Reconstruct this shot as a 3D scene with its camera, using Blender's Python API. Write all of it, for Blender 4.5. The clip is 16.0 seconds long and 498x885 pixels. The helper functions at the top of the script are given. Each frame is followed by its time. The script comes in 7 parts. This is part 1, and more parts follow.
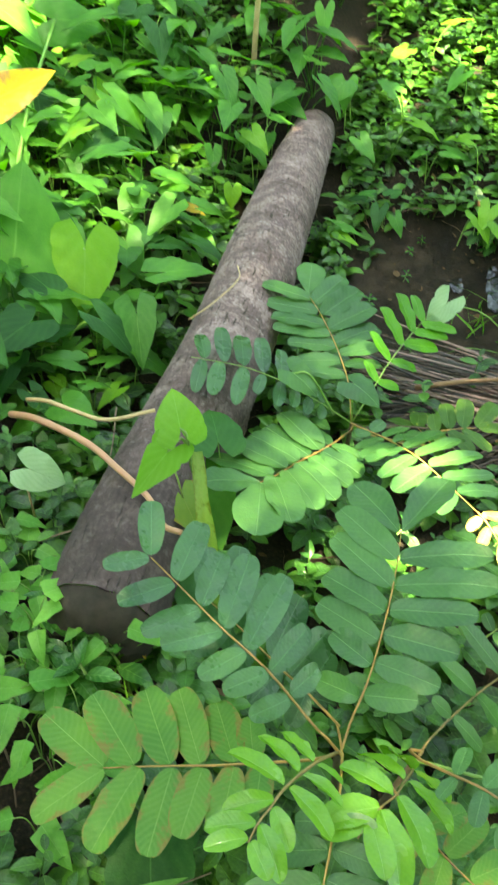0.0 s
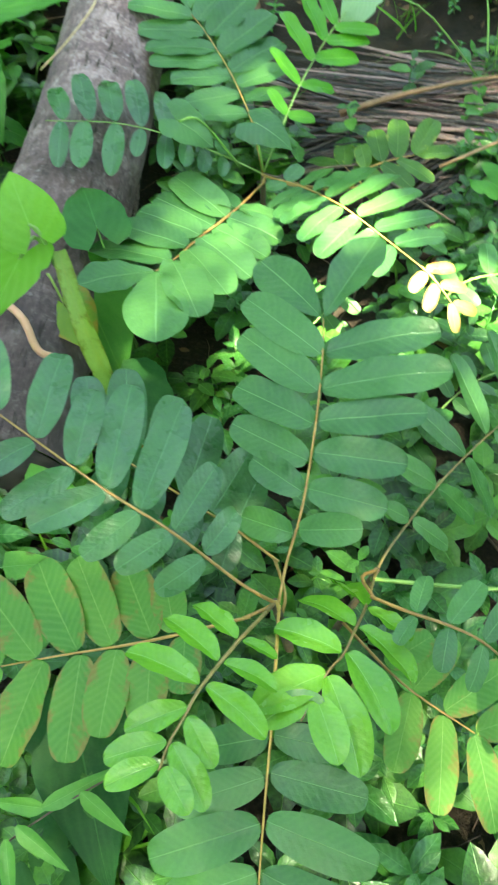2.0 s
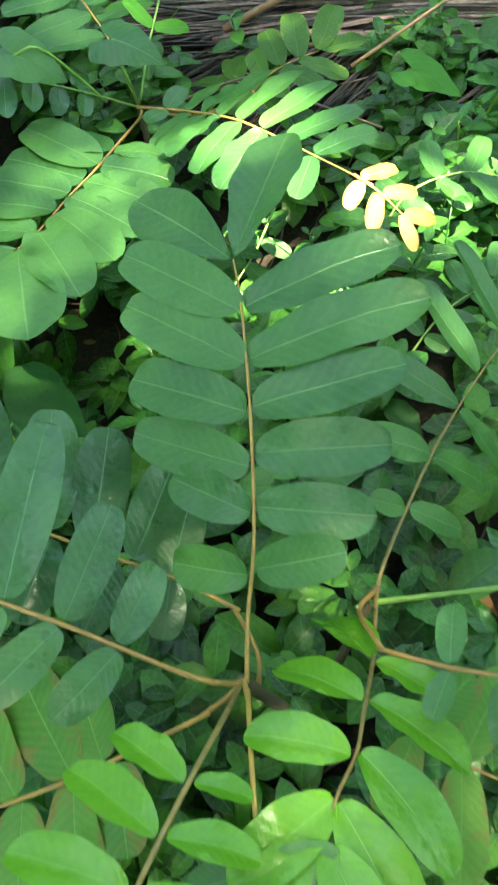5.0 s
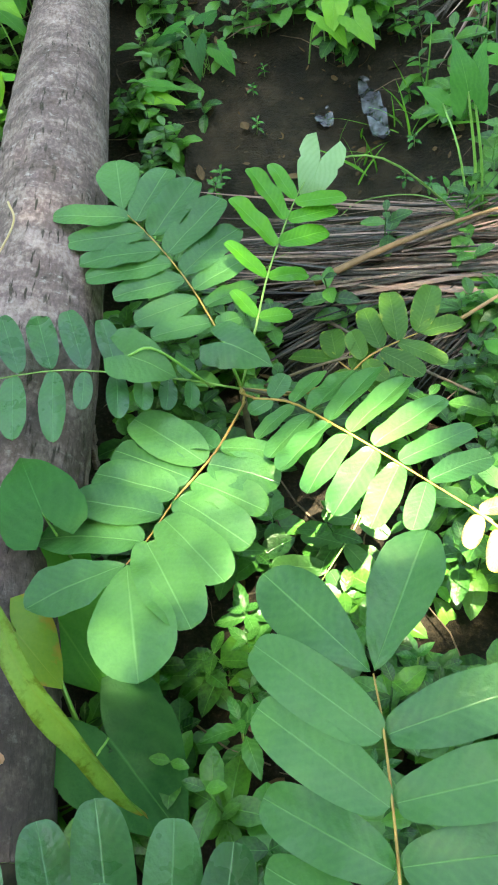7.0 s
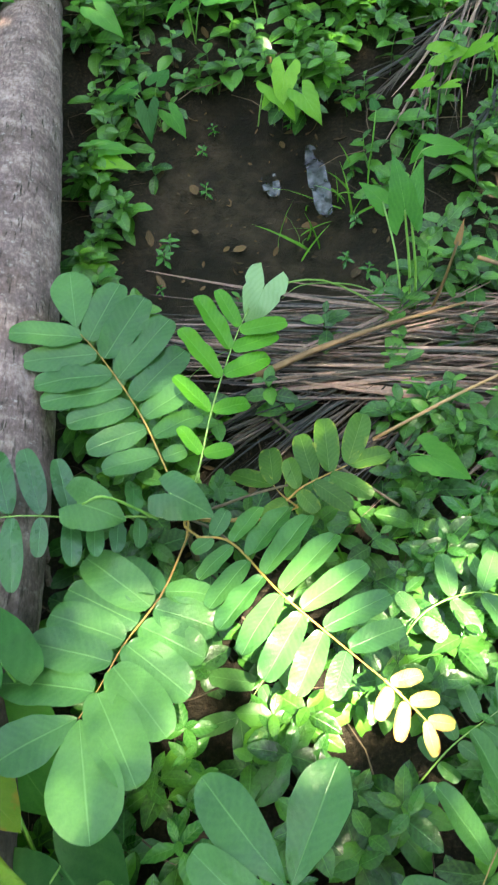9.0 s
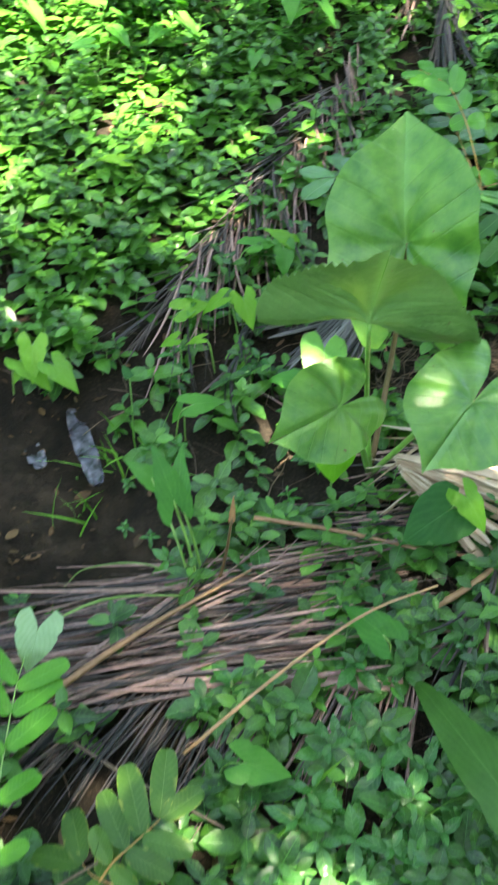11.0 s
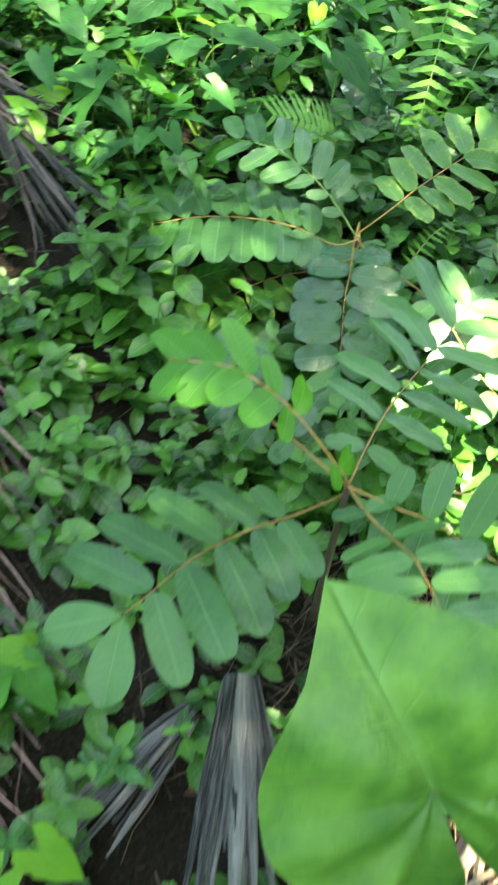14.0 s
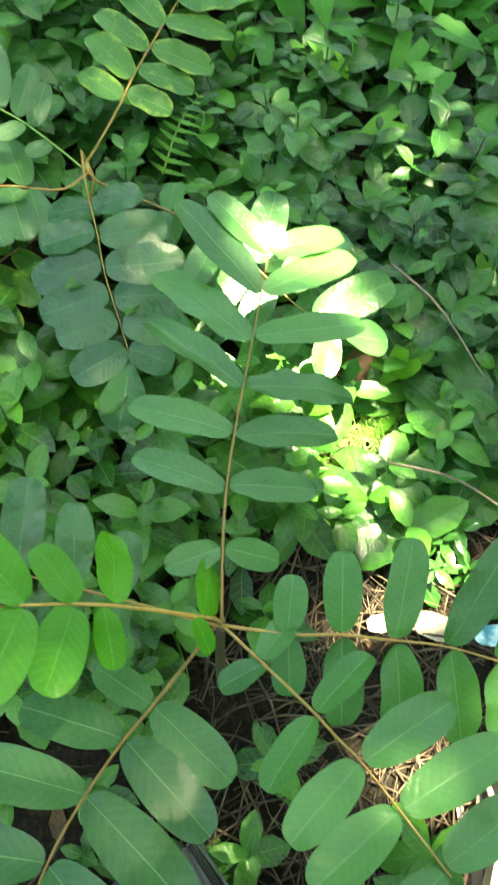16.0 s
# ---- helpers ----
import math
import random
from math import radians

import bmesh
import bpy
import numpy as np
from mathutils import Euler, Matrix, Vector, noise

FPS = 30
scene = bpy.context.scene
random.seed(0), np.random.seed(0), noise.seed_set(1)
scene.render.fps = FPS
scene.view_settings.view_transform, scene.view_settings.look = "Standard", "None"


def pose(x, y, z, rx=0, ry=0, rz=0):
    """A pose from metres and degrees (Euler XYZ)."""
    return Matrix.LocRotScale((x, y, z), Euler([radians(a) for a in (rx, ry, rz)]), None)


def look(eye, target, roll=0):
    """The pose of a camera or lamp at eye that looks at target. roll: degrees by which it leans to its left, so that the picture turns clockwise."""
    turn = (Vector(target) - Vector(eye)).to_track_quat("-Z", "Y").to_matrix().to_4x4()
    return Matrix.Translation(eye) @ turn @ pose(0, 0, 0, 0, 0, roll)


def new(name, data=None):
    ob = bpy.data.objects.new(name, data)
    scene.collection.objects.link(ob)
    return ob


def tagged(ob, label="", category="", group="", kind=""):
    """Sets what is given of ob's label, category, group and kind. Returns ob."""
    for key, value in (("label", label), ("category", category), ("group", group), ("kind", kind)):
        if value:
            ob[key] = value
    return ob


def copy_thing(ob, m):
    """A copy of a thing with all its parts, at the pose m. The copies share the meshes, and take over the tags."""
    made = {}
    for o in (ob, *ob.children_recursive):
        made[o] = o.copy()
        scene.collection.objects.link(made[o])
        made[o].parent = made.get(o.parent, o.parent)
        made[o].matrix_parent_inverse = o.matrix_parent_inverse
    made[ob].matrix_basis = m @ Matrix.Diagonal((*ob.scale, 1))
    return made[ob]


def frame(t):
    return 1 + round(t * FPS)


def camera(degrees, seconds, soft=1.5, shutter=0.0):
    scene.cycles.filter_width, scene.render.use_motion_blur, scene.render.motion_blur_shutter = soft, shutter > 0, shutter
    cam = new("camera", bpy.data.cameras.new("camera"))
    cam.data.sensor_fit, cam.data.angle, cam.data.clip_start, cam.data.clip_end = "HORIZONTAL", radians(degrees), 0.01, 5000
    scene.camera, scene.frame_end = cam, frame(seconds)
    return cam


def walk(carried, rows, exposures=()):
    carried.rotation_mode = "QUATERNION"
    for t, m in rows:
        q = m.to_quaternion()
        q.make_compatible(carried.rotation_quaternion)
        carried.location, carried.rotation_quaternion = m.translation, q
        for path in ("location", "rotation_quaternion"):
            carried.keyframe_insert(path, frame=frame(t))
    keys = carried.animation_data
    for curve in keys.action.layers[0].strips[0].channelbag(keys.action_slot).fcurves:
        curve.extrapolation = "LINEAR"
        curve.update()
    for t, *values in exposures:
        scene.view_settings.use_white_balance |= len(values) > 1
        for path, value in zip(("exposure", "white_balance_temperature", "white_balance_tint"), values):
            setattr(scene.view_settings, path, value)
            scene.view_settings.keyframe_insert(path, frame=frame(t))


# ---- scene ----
cam = camera(34.1, 16.0, 2.0, 0.35)
PATH = [
    (0, (0.179, -0.424, 1.62), (-0.317, 0.965, 0.27), 2.9),
    (0.5, (0.184, -0.382, 1.585), (-0.214, 0.937, 0.136), 4.1),
    (1, (0.192, -0.357, 1.571), (-0.168, 0.9, 0.058), 3.7),
    (1.5, (0.187, -0.285, 1.515), (-0.155, 0.837, -0.105), 0.2),
    (2, (0.203, -0.186, 1.461), (-0.083, 0.787, -0.263), -4.1),
    (2.5, (0.244, -0.148, 1.424), (0.025, 0.731, -0.359), -6.0),
    (3, (0.241, -0.157, 1.444), (0.045, 0.708, -0.349), -6.4),
    (3.2, (0.241, -0.164, 1.437), (0.051, 0.686, -0.363), -7.1),
    (5.3, (0.198, 0.02, 1.214), (-0.041, 0.987, -0.521), -13.7),
    (5.5, (0.19, 0.048, 1.245), (-0.077, 1.064, -0.457), -13.7),
    (6, (0.151, 0.118, 1.297), (-0.159, 1.236, -0.332), -13.3),
    (6.5, (0.138, 0.166, 1.337), (-0.181, 1.346, -0.246), -12.5),
    (7, (0.134, 0.185, 1.335), (-0.188, 1.371, -0.243), -12.9),
    (7.5, (0.137, 0.201, 1.341), (-0.179, 1.373, -0.248), -13.0),
    (8, (0.142, 0.248, 1.422), (-0.132, 1.354, -0.221), -11.1),
    (8.2, (0.142, 0.273, 1.469), (-0.112, 1.353, -0.195), -10.0),
    (10.3, (0.187, 0.487, 1.698), (0.223, 1.743, 0.142), -2.5),
    (10.5, (0.197, 0.516, 1.716), (0.298, 1.809, 0.193), -1.7),
    (11, (0.23, 0.665, 1.747), (0.531, 1.985, 0.275), 0.6),
    (11.5, (0.24, 0.889, 1.838), (0.69, 2.186, 0.383), 0.8),
    (12, (0.23, 1.136, 1.871), (0.817, 2.403, 0.438), 2.2),
    (12.5, (0.248, 1.411, 1.906), (1.012, 2.602, 0.492), 3.3),
    (13, (0.25, 1.657, 1.911), (1.113, 2.713, 0.449), 1.1),
    (13.5, (0.307, 1.851, 1.807), (1.24, 2.775, 0.299), -1.5),
    (14, (0.579, 2.037, 1.611), (1.576, 2.837, 0.073), -0.6),
    (14.5, (0.845, 2.209, 1.597), (1.89, 2.885, 0.032), 1.0),
    (15, (0.967, 2.276, 1.575), (1.979, 2.809, -0.066), -1.5),
    (15.5, (1.019, 2.288, 1.543), (1.968, 2.635, -0.183), -3.5),
    (16, (1.035, 2.252, 1.49), (1.872, 2.544, -0.303), -5.8),
]
EXPOSURES = ((0.0, 4.24, 10800, -10), (1.2, 4.36, 9300, -11), (3.0, 4.28, 8600, -12), (5.5, 3.94, 8900, -12), (6.3, 4.29, 8900, -10), (8.0, 4.24, 8900, -7), (10.5, 4.10, 8000, -1), (11.2, 4.11, 7800, 1), (12.0, 4.14, 6900, 5), (13.5, 4.12, 7600, 2), (15.0, 4.21, 9900, -15), (16.0, 4.00, 9700, -14))
walk(cam, [(t, look(eye, target, roll)) for t, eye, target, roll in PATH], EXPOSURES)

# ---- daylight through an added tree crown ----
SUN = Vector((0.15, -0.30, 1.0)).normalized()
world = bpy.data.worlds.new("sky")
scene.world = world
world.use_nodes = True
wn = world.node_tree.nodes
sky = wn.new("ShaderNodeTexSky")
sky.sky_type = "NISHITA"
sky.sun_disc = False
sky.sun_elevation = math.asin(SUN.z)
sky.sun_rotation = math.atan2(SUN.x, SUN.y)
wn["Background"].inputs["Strength"].default_value = 0.10
world.node_tree.links.new(sky.outputs["Color"], wn["Background"].inputs["Color"])
sun_data = bpy.data.lights.new("sun", "SUN")
sun_data.energy = 5.0
sun_data.angle = radians(0.53)
sun_data.color = (1.0, 0.965, 0.91)
sun = new("sun", sun_data)
sun.matrix_world = look(SUN * 30, (0, 0, 0))


# ---- materials ----
def tree_of(name):
    m = bpy.data.materials.new(name)
    m.use_nodes = True
    nt = m.node_tree
    return m, nt, nt.nodes["Principled BSDF"], nt.nodes["Material Output"]


def link(nt, a, b):
    nt.links.new(a, b)


def math_node(nt, op, a, b=None, clamp=False):
    n = nt.nodes.new("ShaderNodeMath")
    n.operation = op
    n.use_clamp = clamp
    for i, v in enumerate((a, b)):
        if v is None:
            continue
        if isinstance(v, (int, float)):
            n.inputs[i].default_value = v
        else:
            nt.links.new(v, n.inputs[i])
    return n.outputs[0]


def mix_node(nt, fac, a, b, mode="MIX"):
    n = nt.nodes.new("ShaderNodeMix")
    n.data_type = "RGBA"
    n.blend_type = mode
    for s, v in ((n.inputs[0], fac), (n.inputs[6], a), (n.inputs[7], b)):
        if isinstance(v, (int, float)):
            s.default_value = v
        elif isinstance(v, tuple):
            s.default_value = (*v[:3], 1)
        else:
            nt.links.new(v, s)
    return n.outputs[2]


def noise_node(nt, scale, detail=4, rough=0.6, coord=None):
    n = nt.nodes.new("ShaderNodeTexNoise")
    n.inputs["Scale"].default_value = scale
    n.inputs["Detail"].default_value = detail
    n.inputs["Roughness"].default_value = rough
    if coord is not None:
        nt.links.new(coord, n.inputs["Vector"])
    return n.outputs["Fac"]


def ramp_node(nt, fac, stops):
    n = nt.nodes.new("ShaderNodeValToRGB")
    e = n.color_ramp.elements
    while len(e) < len(stops):
        e.new(0.5)
    for el, (p, c) in zip(e, stops):
        el.position = p
        el.color = (*c, 1) if len(c) == 3 else c
    nt.links.new(fac, n.inputs[0])
    return n.outputs[0]


def bump_node(nt, height, strength, distance):
    n = nt.nodes.new("ShaderNodeBump")
    n.inputs["Strength"].default_value = strength
    n.inputs["Distance"].default_value = distance
    nt.links.new(height, n.inputs["Height"])
    return n.outputs[0]


def leaf_material(name, dark, light, vein, veins=9.0, slant=0.55, rough=0.42, thin=0.34, island=False,
                  spots=None, spot_amount=0.0, rib=0.05, vein_mix=0.10, gloss=0.30, tip=None):
    """A leaf: two greens, a paler midrib and side veins, light coming through the blade."""
    m, nt, bsdf, out = tree_of(name)
    uv = nt.nodes.new("ShaderNodeTexCoord").outputs["UV"]
    sep = nt.nodes.new("ShaderNodeSeparateXYZ")
    link(nt, uv, sep.inputs[0])
    u, v = sep.outputs[0], sep.outputs[1]
    d = math_node(nt, "MULTIPLY", math_node(nt, "ABSOLUTE", math_node(nt, "SUBTRACT", v, 0.5)), 2.0)
    midrib = math_node(nt, "SUBTRACT", 1.0, math_node(nt, "DIVIDE", d, rib), clamp=True)
    pos = nt.nodes.new("ShaderNodeNewGeometry").outputs["Position"]
    wobble = math_node(nt, "MULTIPLY", math_node(nt, "SUBTRACT", noise_node(nt, 30, 2, 0.5, pos), 0.5), 0.9)
    wave = math_node(nt, "PINGPONG", math_node(nt, "SUBTRACT", math_node(nt, "ADD", math_node(nt, "MULTIPLY", u, veins), wobble), math_node(nt, "MULTIPLY", d, slant * veins * 0.35)), 0.5)
    side = math_node(nt, "SUBTRACT", 1.0, math_node(nt, "MULTIPLY", wave, 2.8), clamp=True)
    if island:
        rnd = nt.nodes.new("ShaderNodeNewGeometry").outputs["Random Per Island"]
    else:
        rnd = nt.nodes.new("ShaderNodeObjectInfo").outputs["Random"]
    broad = noise_node(nt, 5, 2, 0.5, pos)
    blotch = noise_node(nt, 22, 3, 0.6, pos)
    fine = noise_node(nt, 260, 2, 0.5, pos)
    tone = math_node(nt, "ADD", math_node(nt, "ADD", math_node(nt, "MULTIPLY", rnd, 0.62), math_node(nt, "MULTIPLY", math_node(nt, "SUBTRACT", broad, 0.5), 1.1)), math_node(nt, "ADD", math_node(nt, "MULTIPLY", math_node(nt, "SUBTRACT", blotch, 0.42), 0.8), math_node(nt, "MULTIPLY", math_node(nt, "SUBTRACT", fine, 0.5), 0.5)), clamp=True)
    col = mix_node(nt, tone, dark, light)
    if spots:
        near_edge = math_node(nt, "POWER", d, 3.0)
        mask = math_node(nt, "MULTIPLY", math_node(nt, "SUBTRACT", math_node(nt, "ADD", noise_node(nt, 34, 4, 0.7, pos), math_node(nt, "MULTIPLY", near_edge, 0.22)), 1.0 - spot_amount), 7.0, clamp=True)
        col = mix_node(nt, mask, col, spots)
    if tip:
        end = math_node(nt, "MULTIPLY", math_node(nt, "SUBTRACT", math_node(nt, "ADD", u, math_node(nt, "MULTIPLY", blotch, 0.12)), 0.97), 14.0, clamp=True)
        col = mix_node(nt, end, col, tip)
    col = mix_node(nt, math_node(nt, "MULTIPLY", side, vein_mix), col, vein)
    col = mix_node(nt, math_node(nt, "MULTIPLY", midrib, 0.6), col, vein)
    height = math_node(nt, "ADD", math_node(nt, "MULTIPLY", math_node(nt, "ADD", math_node(nt, "MULTIPLY", side, 0.12), midrib), -0.6), math_node(nt, "MULTIPLY", fine, 0.35))
    nrm = bump_node(nt, math_node(nt, "ADD", height, math_node(nt, "MULTIPLY", blotch, 1.6)), 0.32, 0.005)
    link(nt, col, bsdf.inputs["Base Color"])
    link(nt, nrm, bsdf.inputs["Normal"])
    link(nt, math_node(nt, "ADD", rough, math_node(nt, "MULTIPLY", math_node(nt, "SUBTRACT", blotch, 0.5), 0.25)), bsdf.inputs["Roughness"])
    bsdf.inputs["Specular IOR Level"].default_value = gloss
    tr = nt.nodes.new("ShaderNodeBsdfTranslucent")
    link(nt, mix_node(nt, 1.0, col, (1.05, 1.30, 0.40), "MULTIPLY"), tr.inputs["Color"])
    mx = nt.nodes.new("ShaderNodeMixShader")
    mx.inputs[0].default_value = thin
    link(nt, bsdf.outputs[0], mx.inputs[1])
    link(nt, tr.outputs[0], mx.inputs[2])
    link(nt, mx.outputs[0], out.inputs["Surface"])
    return m


def stem_material(name, a, b, scale=60.0, rough=0.55, bump=0.3, stretch=(1, 1, 1), island=False, vary=0.8):
    """Stalks, twigs and dry fibres: two colours in streaks."""
    m, nt, bsdf, out = tree_of(name)
    co = nt.nodes.new("ShaderNodeTexCoord").outputs["Object"]
    mp = nt.nodes.new("ShaderNodeMapping")
    mp.inputs["Scale"].default_value = stretch
    link(nt, co, mp.inputs[0])
    n = noise_node(nt, scale, 5, 0.65, mp.outputs[0])
    if island:
        rnd = nt.nodes.new("ShaderNodeNewGeometry").outputs["Random Per Island"]
    else:
        rnd = nt.nodes.new("ShaderNodeObjectInfo").outputs["Random"]
    t = math_node(nt, "ADD", math_node(nt, "MULTIPLY", math_node(nt, "SUBTRACT", n, 0.3), 1.5), math_node(nt, "MULTIPLY", math_node(nt, "SUBTRACT", rnd, 0.5), vary), clamp=True)
    link(nt, mix_node(nt, t, a, b), bsdf.inputs["Base Color"])
    link(nt, bump_node(nt, n, bump, 0.003), bsdf.inputs["Normal"])
    bsdf.inputs["Roughness"].default_value = rough
    return m


SENNA = leaf_material("senna leaf", (0.030, 0.106, 0.029), (0.078, 0.206, 0.050), (0.17, 0.34, 0.13), veins=10, rough=0.34, rib=0.045, gloss=0.50, vein_mix=0.05)
SENNA_BLUE = leaf_material("senna leaf bluish", (0.020, 0.078, 0.028), (0.058, 0.165, 0.048), (0.12, 0.28, 0.13), veins=10, rough=0.29, rib=0.045, gloss=0.60, vein_mix=0.05)
SENNA_YOUNG = leaf_material("young senna leaf", (0.072, 0.215, 0.018), (0.145, 0.330, 0.030), (0.22, 0.42, 0.10), veins=10, rough=0.24, thin=0.30, rib=0.04, gloss=0.55, vein_mix=0.05)
SENNA_LIME = leaf_material("bright lime senna leaf", (0.040, 0.170, 0.010), (0.090, 0.275, 0.020), (0.14, 0.38, 0.06), veins=10, rough=0.36, thin=0.32, rib=0.04, gloss=0.36)
SENNA_OLD = leaf_material("ageing senna leaf", (0.060, 0.185, 0.032), (0.125, 0.265, 0.044), (0.24, 0.40, 0.13), veins=11, rough=0.5, spots=(0.19, 0.15, 0.040), spot_amount=0.40, rib=0.04)
SENNA_OLIVE = leaf_material("olive senna leaf", (0.034, 0.092, 0.014), (0.085, 0.185, 0.028), (0.16, 0.26, 0.07), veins=10, rough=0.42, rib=0.04, spots=(0.20, 0.24, 0.04), spot_amount=0.34)
SENNA_MOTTLED = leaf_material("mottled senna leaf", (0.040, 0.128, 0.026), (0.090, 0.220, 0.042), (0.17, 0.32, 0.09), veins=11, rough=0.42, rib=0.04, spots=(0.20, 0.30, 0.05), spot_amount=0.40)
SENNA_YELLOW = leaf_material("withered yellow leaflet", (0.62, 0.40, 0.07), (0.80, 0.66, 0.20), (0.8, 0.7, 0.35), veins=11, rough=0.6, spots=(0.30, 0.13, 0.03), spot_amount=0.42)
ARROW = leaf_material("arrowhead leaf", (0.034, 0.155, 0.022), (0.085, 0.275, 0.034), (0.13, 0.33, 0.06), veins=5, slant=1.8, rough=0.42, thin=0.4, rib=0.03, vein_mix=0.10)
# Dark green leaf; the green is deepened further to stand in for shade.
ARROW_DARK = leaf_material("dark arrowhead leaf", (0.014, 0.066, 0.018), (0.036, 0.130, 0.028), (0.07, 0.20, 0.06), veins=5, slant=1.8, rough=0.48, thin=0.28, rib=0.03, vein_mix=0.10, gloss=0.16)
ARROW_OLIVE = leaf_material("dark olive lance leaf", (0.026, 0.080, 0.014), (0.058, 0.150, 0.026), (0.10, 0.20, 0.05), veins=8, slant=1.2, rough=0.45, thin=0.22, rib=0.04, vein_mix=0.10, gloss=0.2)
VARIEGATED = leaf_material("dark leaf with a white edge", (0.012, 0.055, 0.022), (0.030, 0.105, 0.035), (0.06, 0.16, 0.07), veins=5, slant=1.2, rough=0.3, thin=0.2, rib=0.03, spots=(0.62, 0.70, 0.58), spot_amount=0.34)
ARROW_PALE = leaf_material("pale arrowhead leaf", (0.22, 0.34, 0.20), (0.31, 0.43, 0.27), (0.20, 0.33, 0.14), veins=6, slant=1.8, rough=0.6, thin=0.25, rib=0.025, vein_mix=0.3)
ARROW_LIME = leaf_material("lime arrowhead leaf", (0.100, 0.270, 0.020), (0.185, 0.390, 0.040), (0.19, 0.40, 0.09), veins=5, slant=1.2, rough=0.42, thin=0.42, rib=0.03, vein_mix=0.12)


def taro_material(name, dark, light, thin, rough, count):
    """Broad leaf with pale veins leaving the midrib."""
    m, nt, bsdf, out = tree_of(name)
    uv = nt.nodes.new("ShaderNodeTexCoord").outputs["UV"]
    sep = nt.nodes.new("ShaderNodeSeparateXYZ")
    link(nt, uv, sep.inputs[0])
    u = sep.outputs[0]
    d = math_node(nt, "MULTIPLY", math_node(nt, "ABSOLUTE", math_node(nt, "SUBTRACT", sep.outputs[1], 0.5)), 2.0)
    pos = nt.nodes.new("ShaderNodeNewGeometry").outputs["Position"]
    blotch = noise_node(nt, 16, 4, 0.6, pos)
    fine = noise_node(nt, 180, 3, 0.6, pos)
    th = math_node(nt, "MULTIPLY", d, math.pi)
    along = math_node(nt, "MULTIPLY", u, math_node(nt, "COSINE", th))
    across = math_node(nt, "MULTIPLY", u, math_node(nt, "SINE", th))
    bent = math_node(nt, "SUBTRACT", along, math_node(nt, "MULTIPLY", math_node(nt, "POWER", across, 0.8), 0.62))
    wave = math_node(nt, "PINGPONG", math_node(nt, "ADD", math_node(nt, "MULTIPLY", bent, count), math_node(nt, "MULTIPLY", math_node(nt, "SUBTRACT", blotch, 0.5), 0.12)), 0.5)
    vein = math_node(nt, "SUBTRACT", 1.0, math_node(nt, "MULTIPLY", wave, 16.0), clamp=True)
    mid = math_node(nt, "SUBTRACT", 1.0, math_node(nt, "MULTIPLY", d, math_node(nt, "ADD", math_node(nt, "MULTIPLY", u, 40.0), 6.0)), clamp=True)
    rnd = nt.nodes.new("ShaderNodeObjectInfo").outputs["Random"]
    tone = math_node(nt, "ADD", math_node(nt, "MULTIPLY", rnd, 0.3), math_node(nt, "MULTIPLY", math_node(nt, "SUBTRACT", blotch, 0.38), 2.8), clamp=True)
    col = mix_node(nt, tone, dark, light)
    col = mix_node(nt, math_node(nt, "MULTIPLY", vein, 0.13), col, (0.19, 0.36, 0.11))
    col = mix_node(nt, math_node(nt, "MULTIPLY", mid, 0.4), col, (0.20, 0.38, 0.12))
    spots = math_node(nt, "MULTIPLY", math_node(nt, "SUBTRACT", noise_node(nt, 55, 2, 0.5, pos), 0.745), 30.0, clamp=True)
    col = mix_node(nt, spots, col, (0.10, 0.06, 0.02))
    link(nt, col, bsdf.inputs["Base Color"])
    h = math_node(nt, "ADD", math_node(nt, "MULTIPLY", math_node(nt, "ADD", math_node(nt, "MULTIPLY", vein, 0.3), mid), -0.8), math_node(nt, "ADD", math_node(nt, "MULTIPLY", fine, 0.2), math_node(nt, "MULTIPLY", blotch, 1.5)))
    link(nt, bump_node(nt, h, 0.5, 0.007), bsdf.inputs["Normal"])
    link(nt, math_node(nt, "ADD", rough, math_node(nt, "MULTIPLY", blotch, 0.2)), bsdf.inputs["Roughness"])
    bsdf.inputs["Specular IOR Level"].default_value = 0.5
    tr = nt.nodes.new("ShaderNodeBsdfTranslucent")
    link(nt, mix_node(nt, 1.0, col, (1.0, 1.05, 0.5), "MULTIPLY"), tr.inputs["Color"])
    mx = nt.nodes.new("ShaderNodeMixShader")
    mx.inputs[0].default_value = thin
    link(nt, bsdf.outputs[0], mx.inputs[1])
    link(nt, tr.outputs[0], mx.inputs[2])
    link(nt, mx.outputs[0], out.inputs["Surface"])
    return m


TARO = taro_material("taro leaf", (0.040, 0.135, 0.022), (0.130, 0.275, 0.048), 0.24, 0.22, 5.0)
TARO_BACK = taro_material("taro leaf underside", (0.070, 0.150, 0.040), (0.125, 0.225, 0.066), 0.10, 0.45, 11.0)
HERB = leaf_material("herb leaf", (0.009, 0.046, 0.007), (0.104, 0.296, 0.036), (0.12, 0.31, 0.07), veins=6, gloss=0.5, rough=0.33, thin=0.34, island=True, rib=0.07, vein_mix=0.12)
# Darker copy of the herb leaf; shade is put into its green.
HERB_SHADED = leaf_material("herb leaf, shade in its green", (0.007, 0.034, 0.007), (0.060, 0.190, 0.032), (0.08, 0.23, 0.06), veins=6, gloss=0.36, rough=0.30, thin=0.22, island=True, rib=0.07, vein_mix=0.12)
BEAN = leaf_material("trailing bean leaf", (0.07, 0.25, 0.04), (0.17, 0.40, 0.07), (0.2, 0.42, 0.14), veins=6, rough=0.45, thin=0.4, rib=0.04, spots=(0.09, 0.08, 0.03), spot_amount=0.30)
FERN = leaf_material("fern leaf", (0.11, 0.28, 0.05), (0.18, 0.37, 0.085), (0.2, 0.42, 0.1), veins=14, rough=0.5, thin=0.4, island=True)
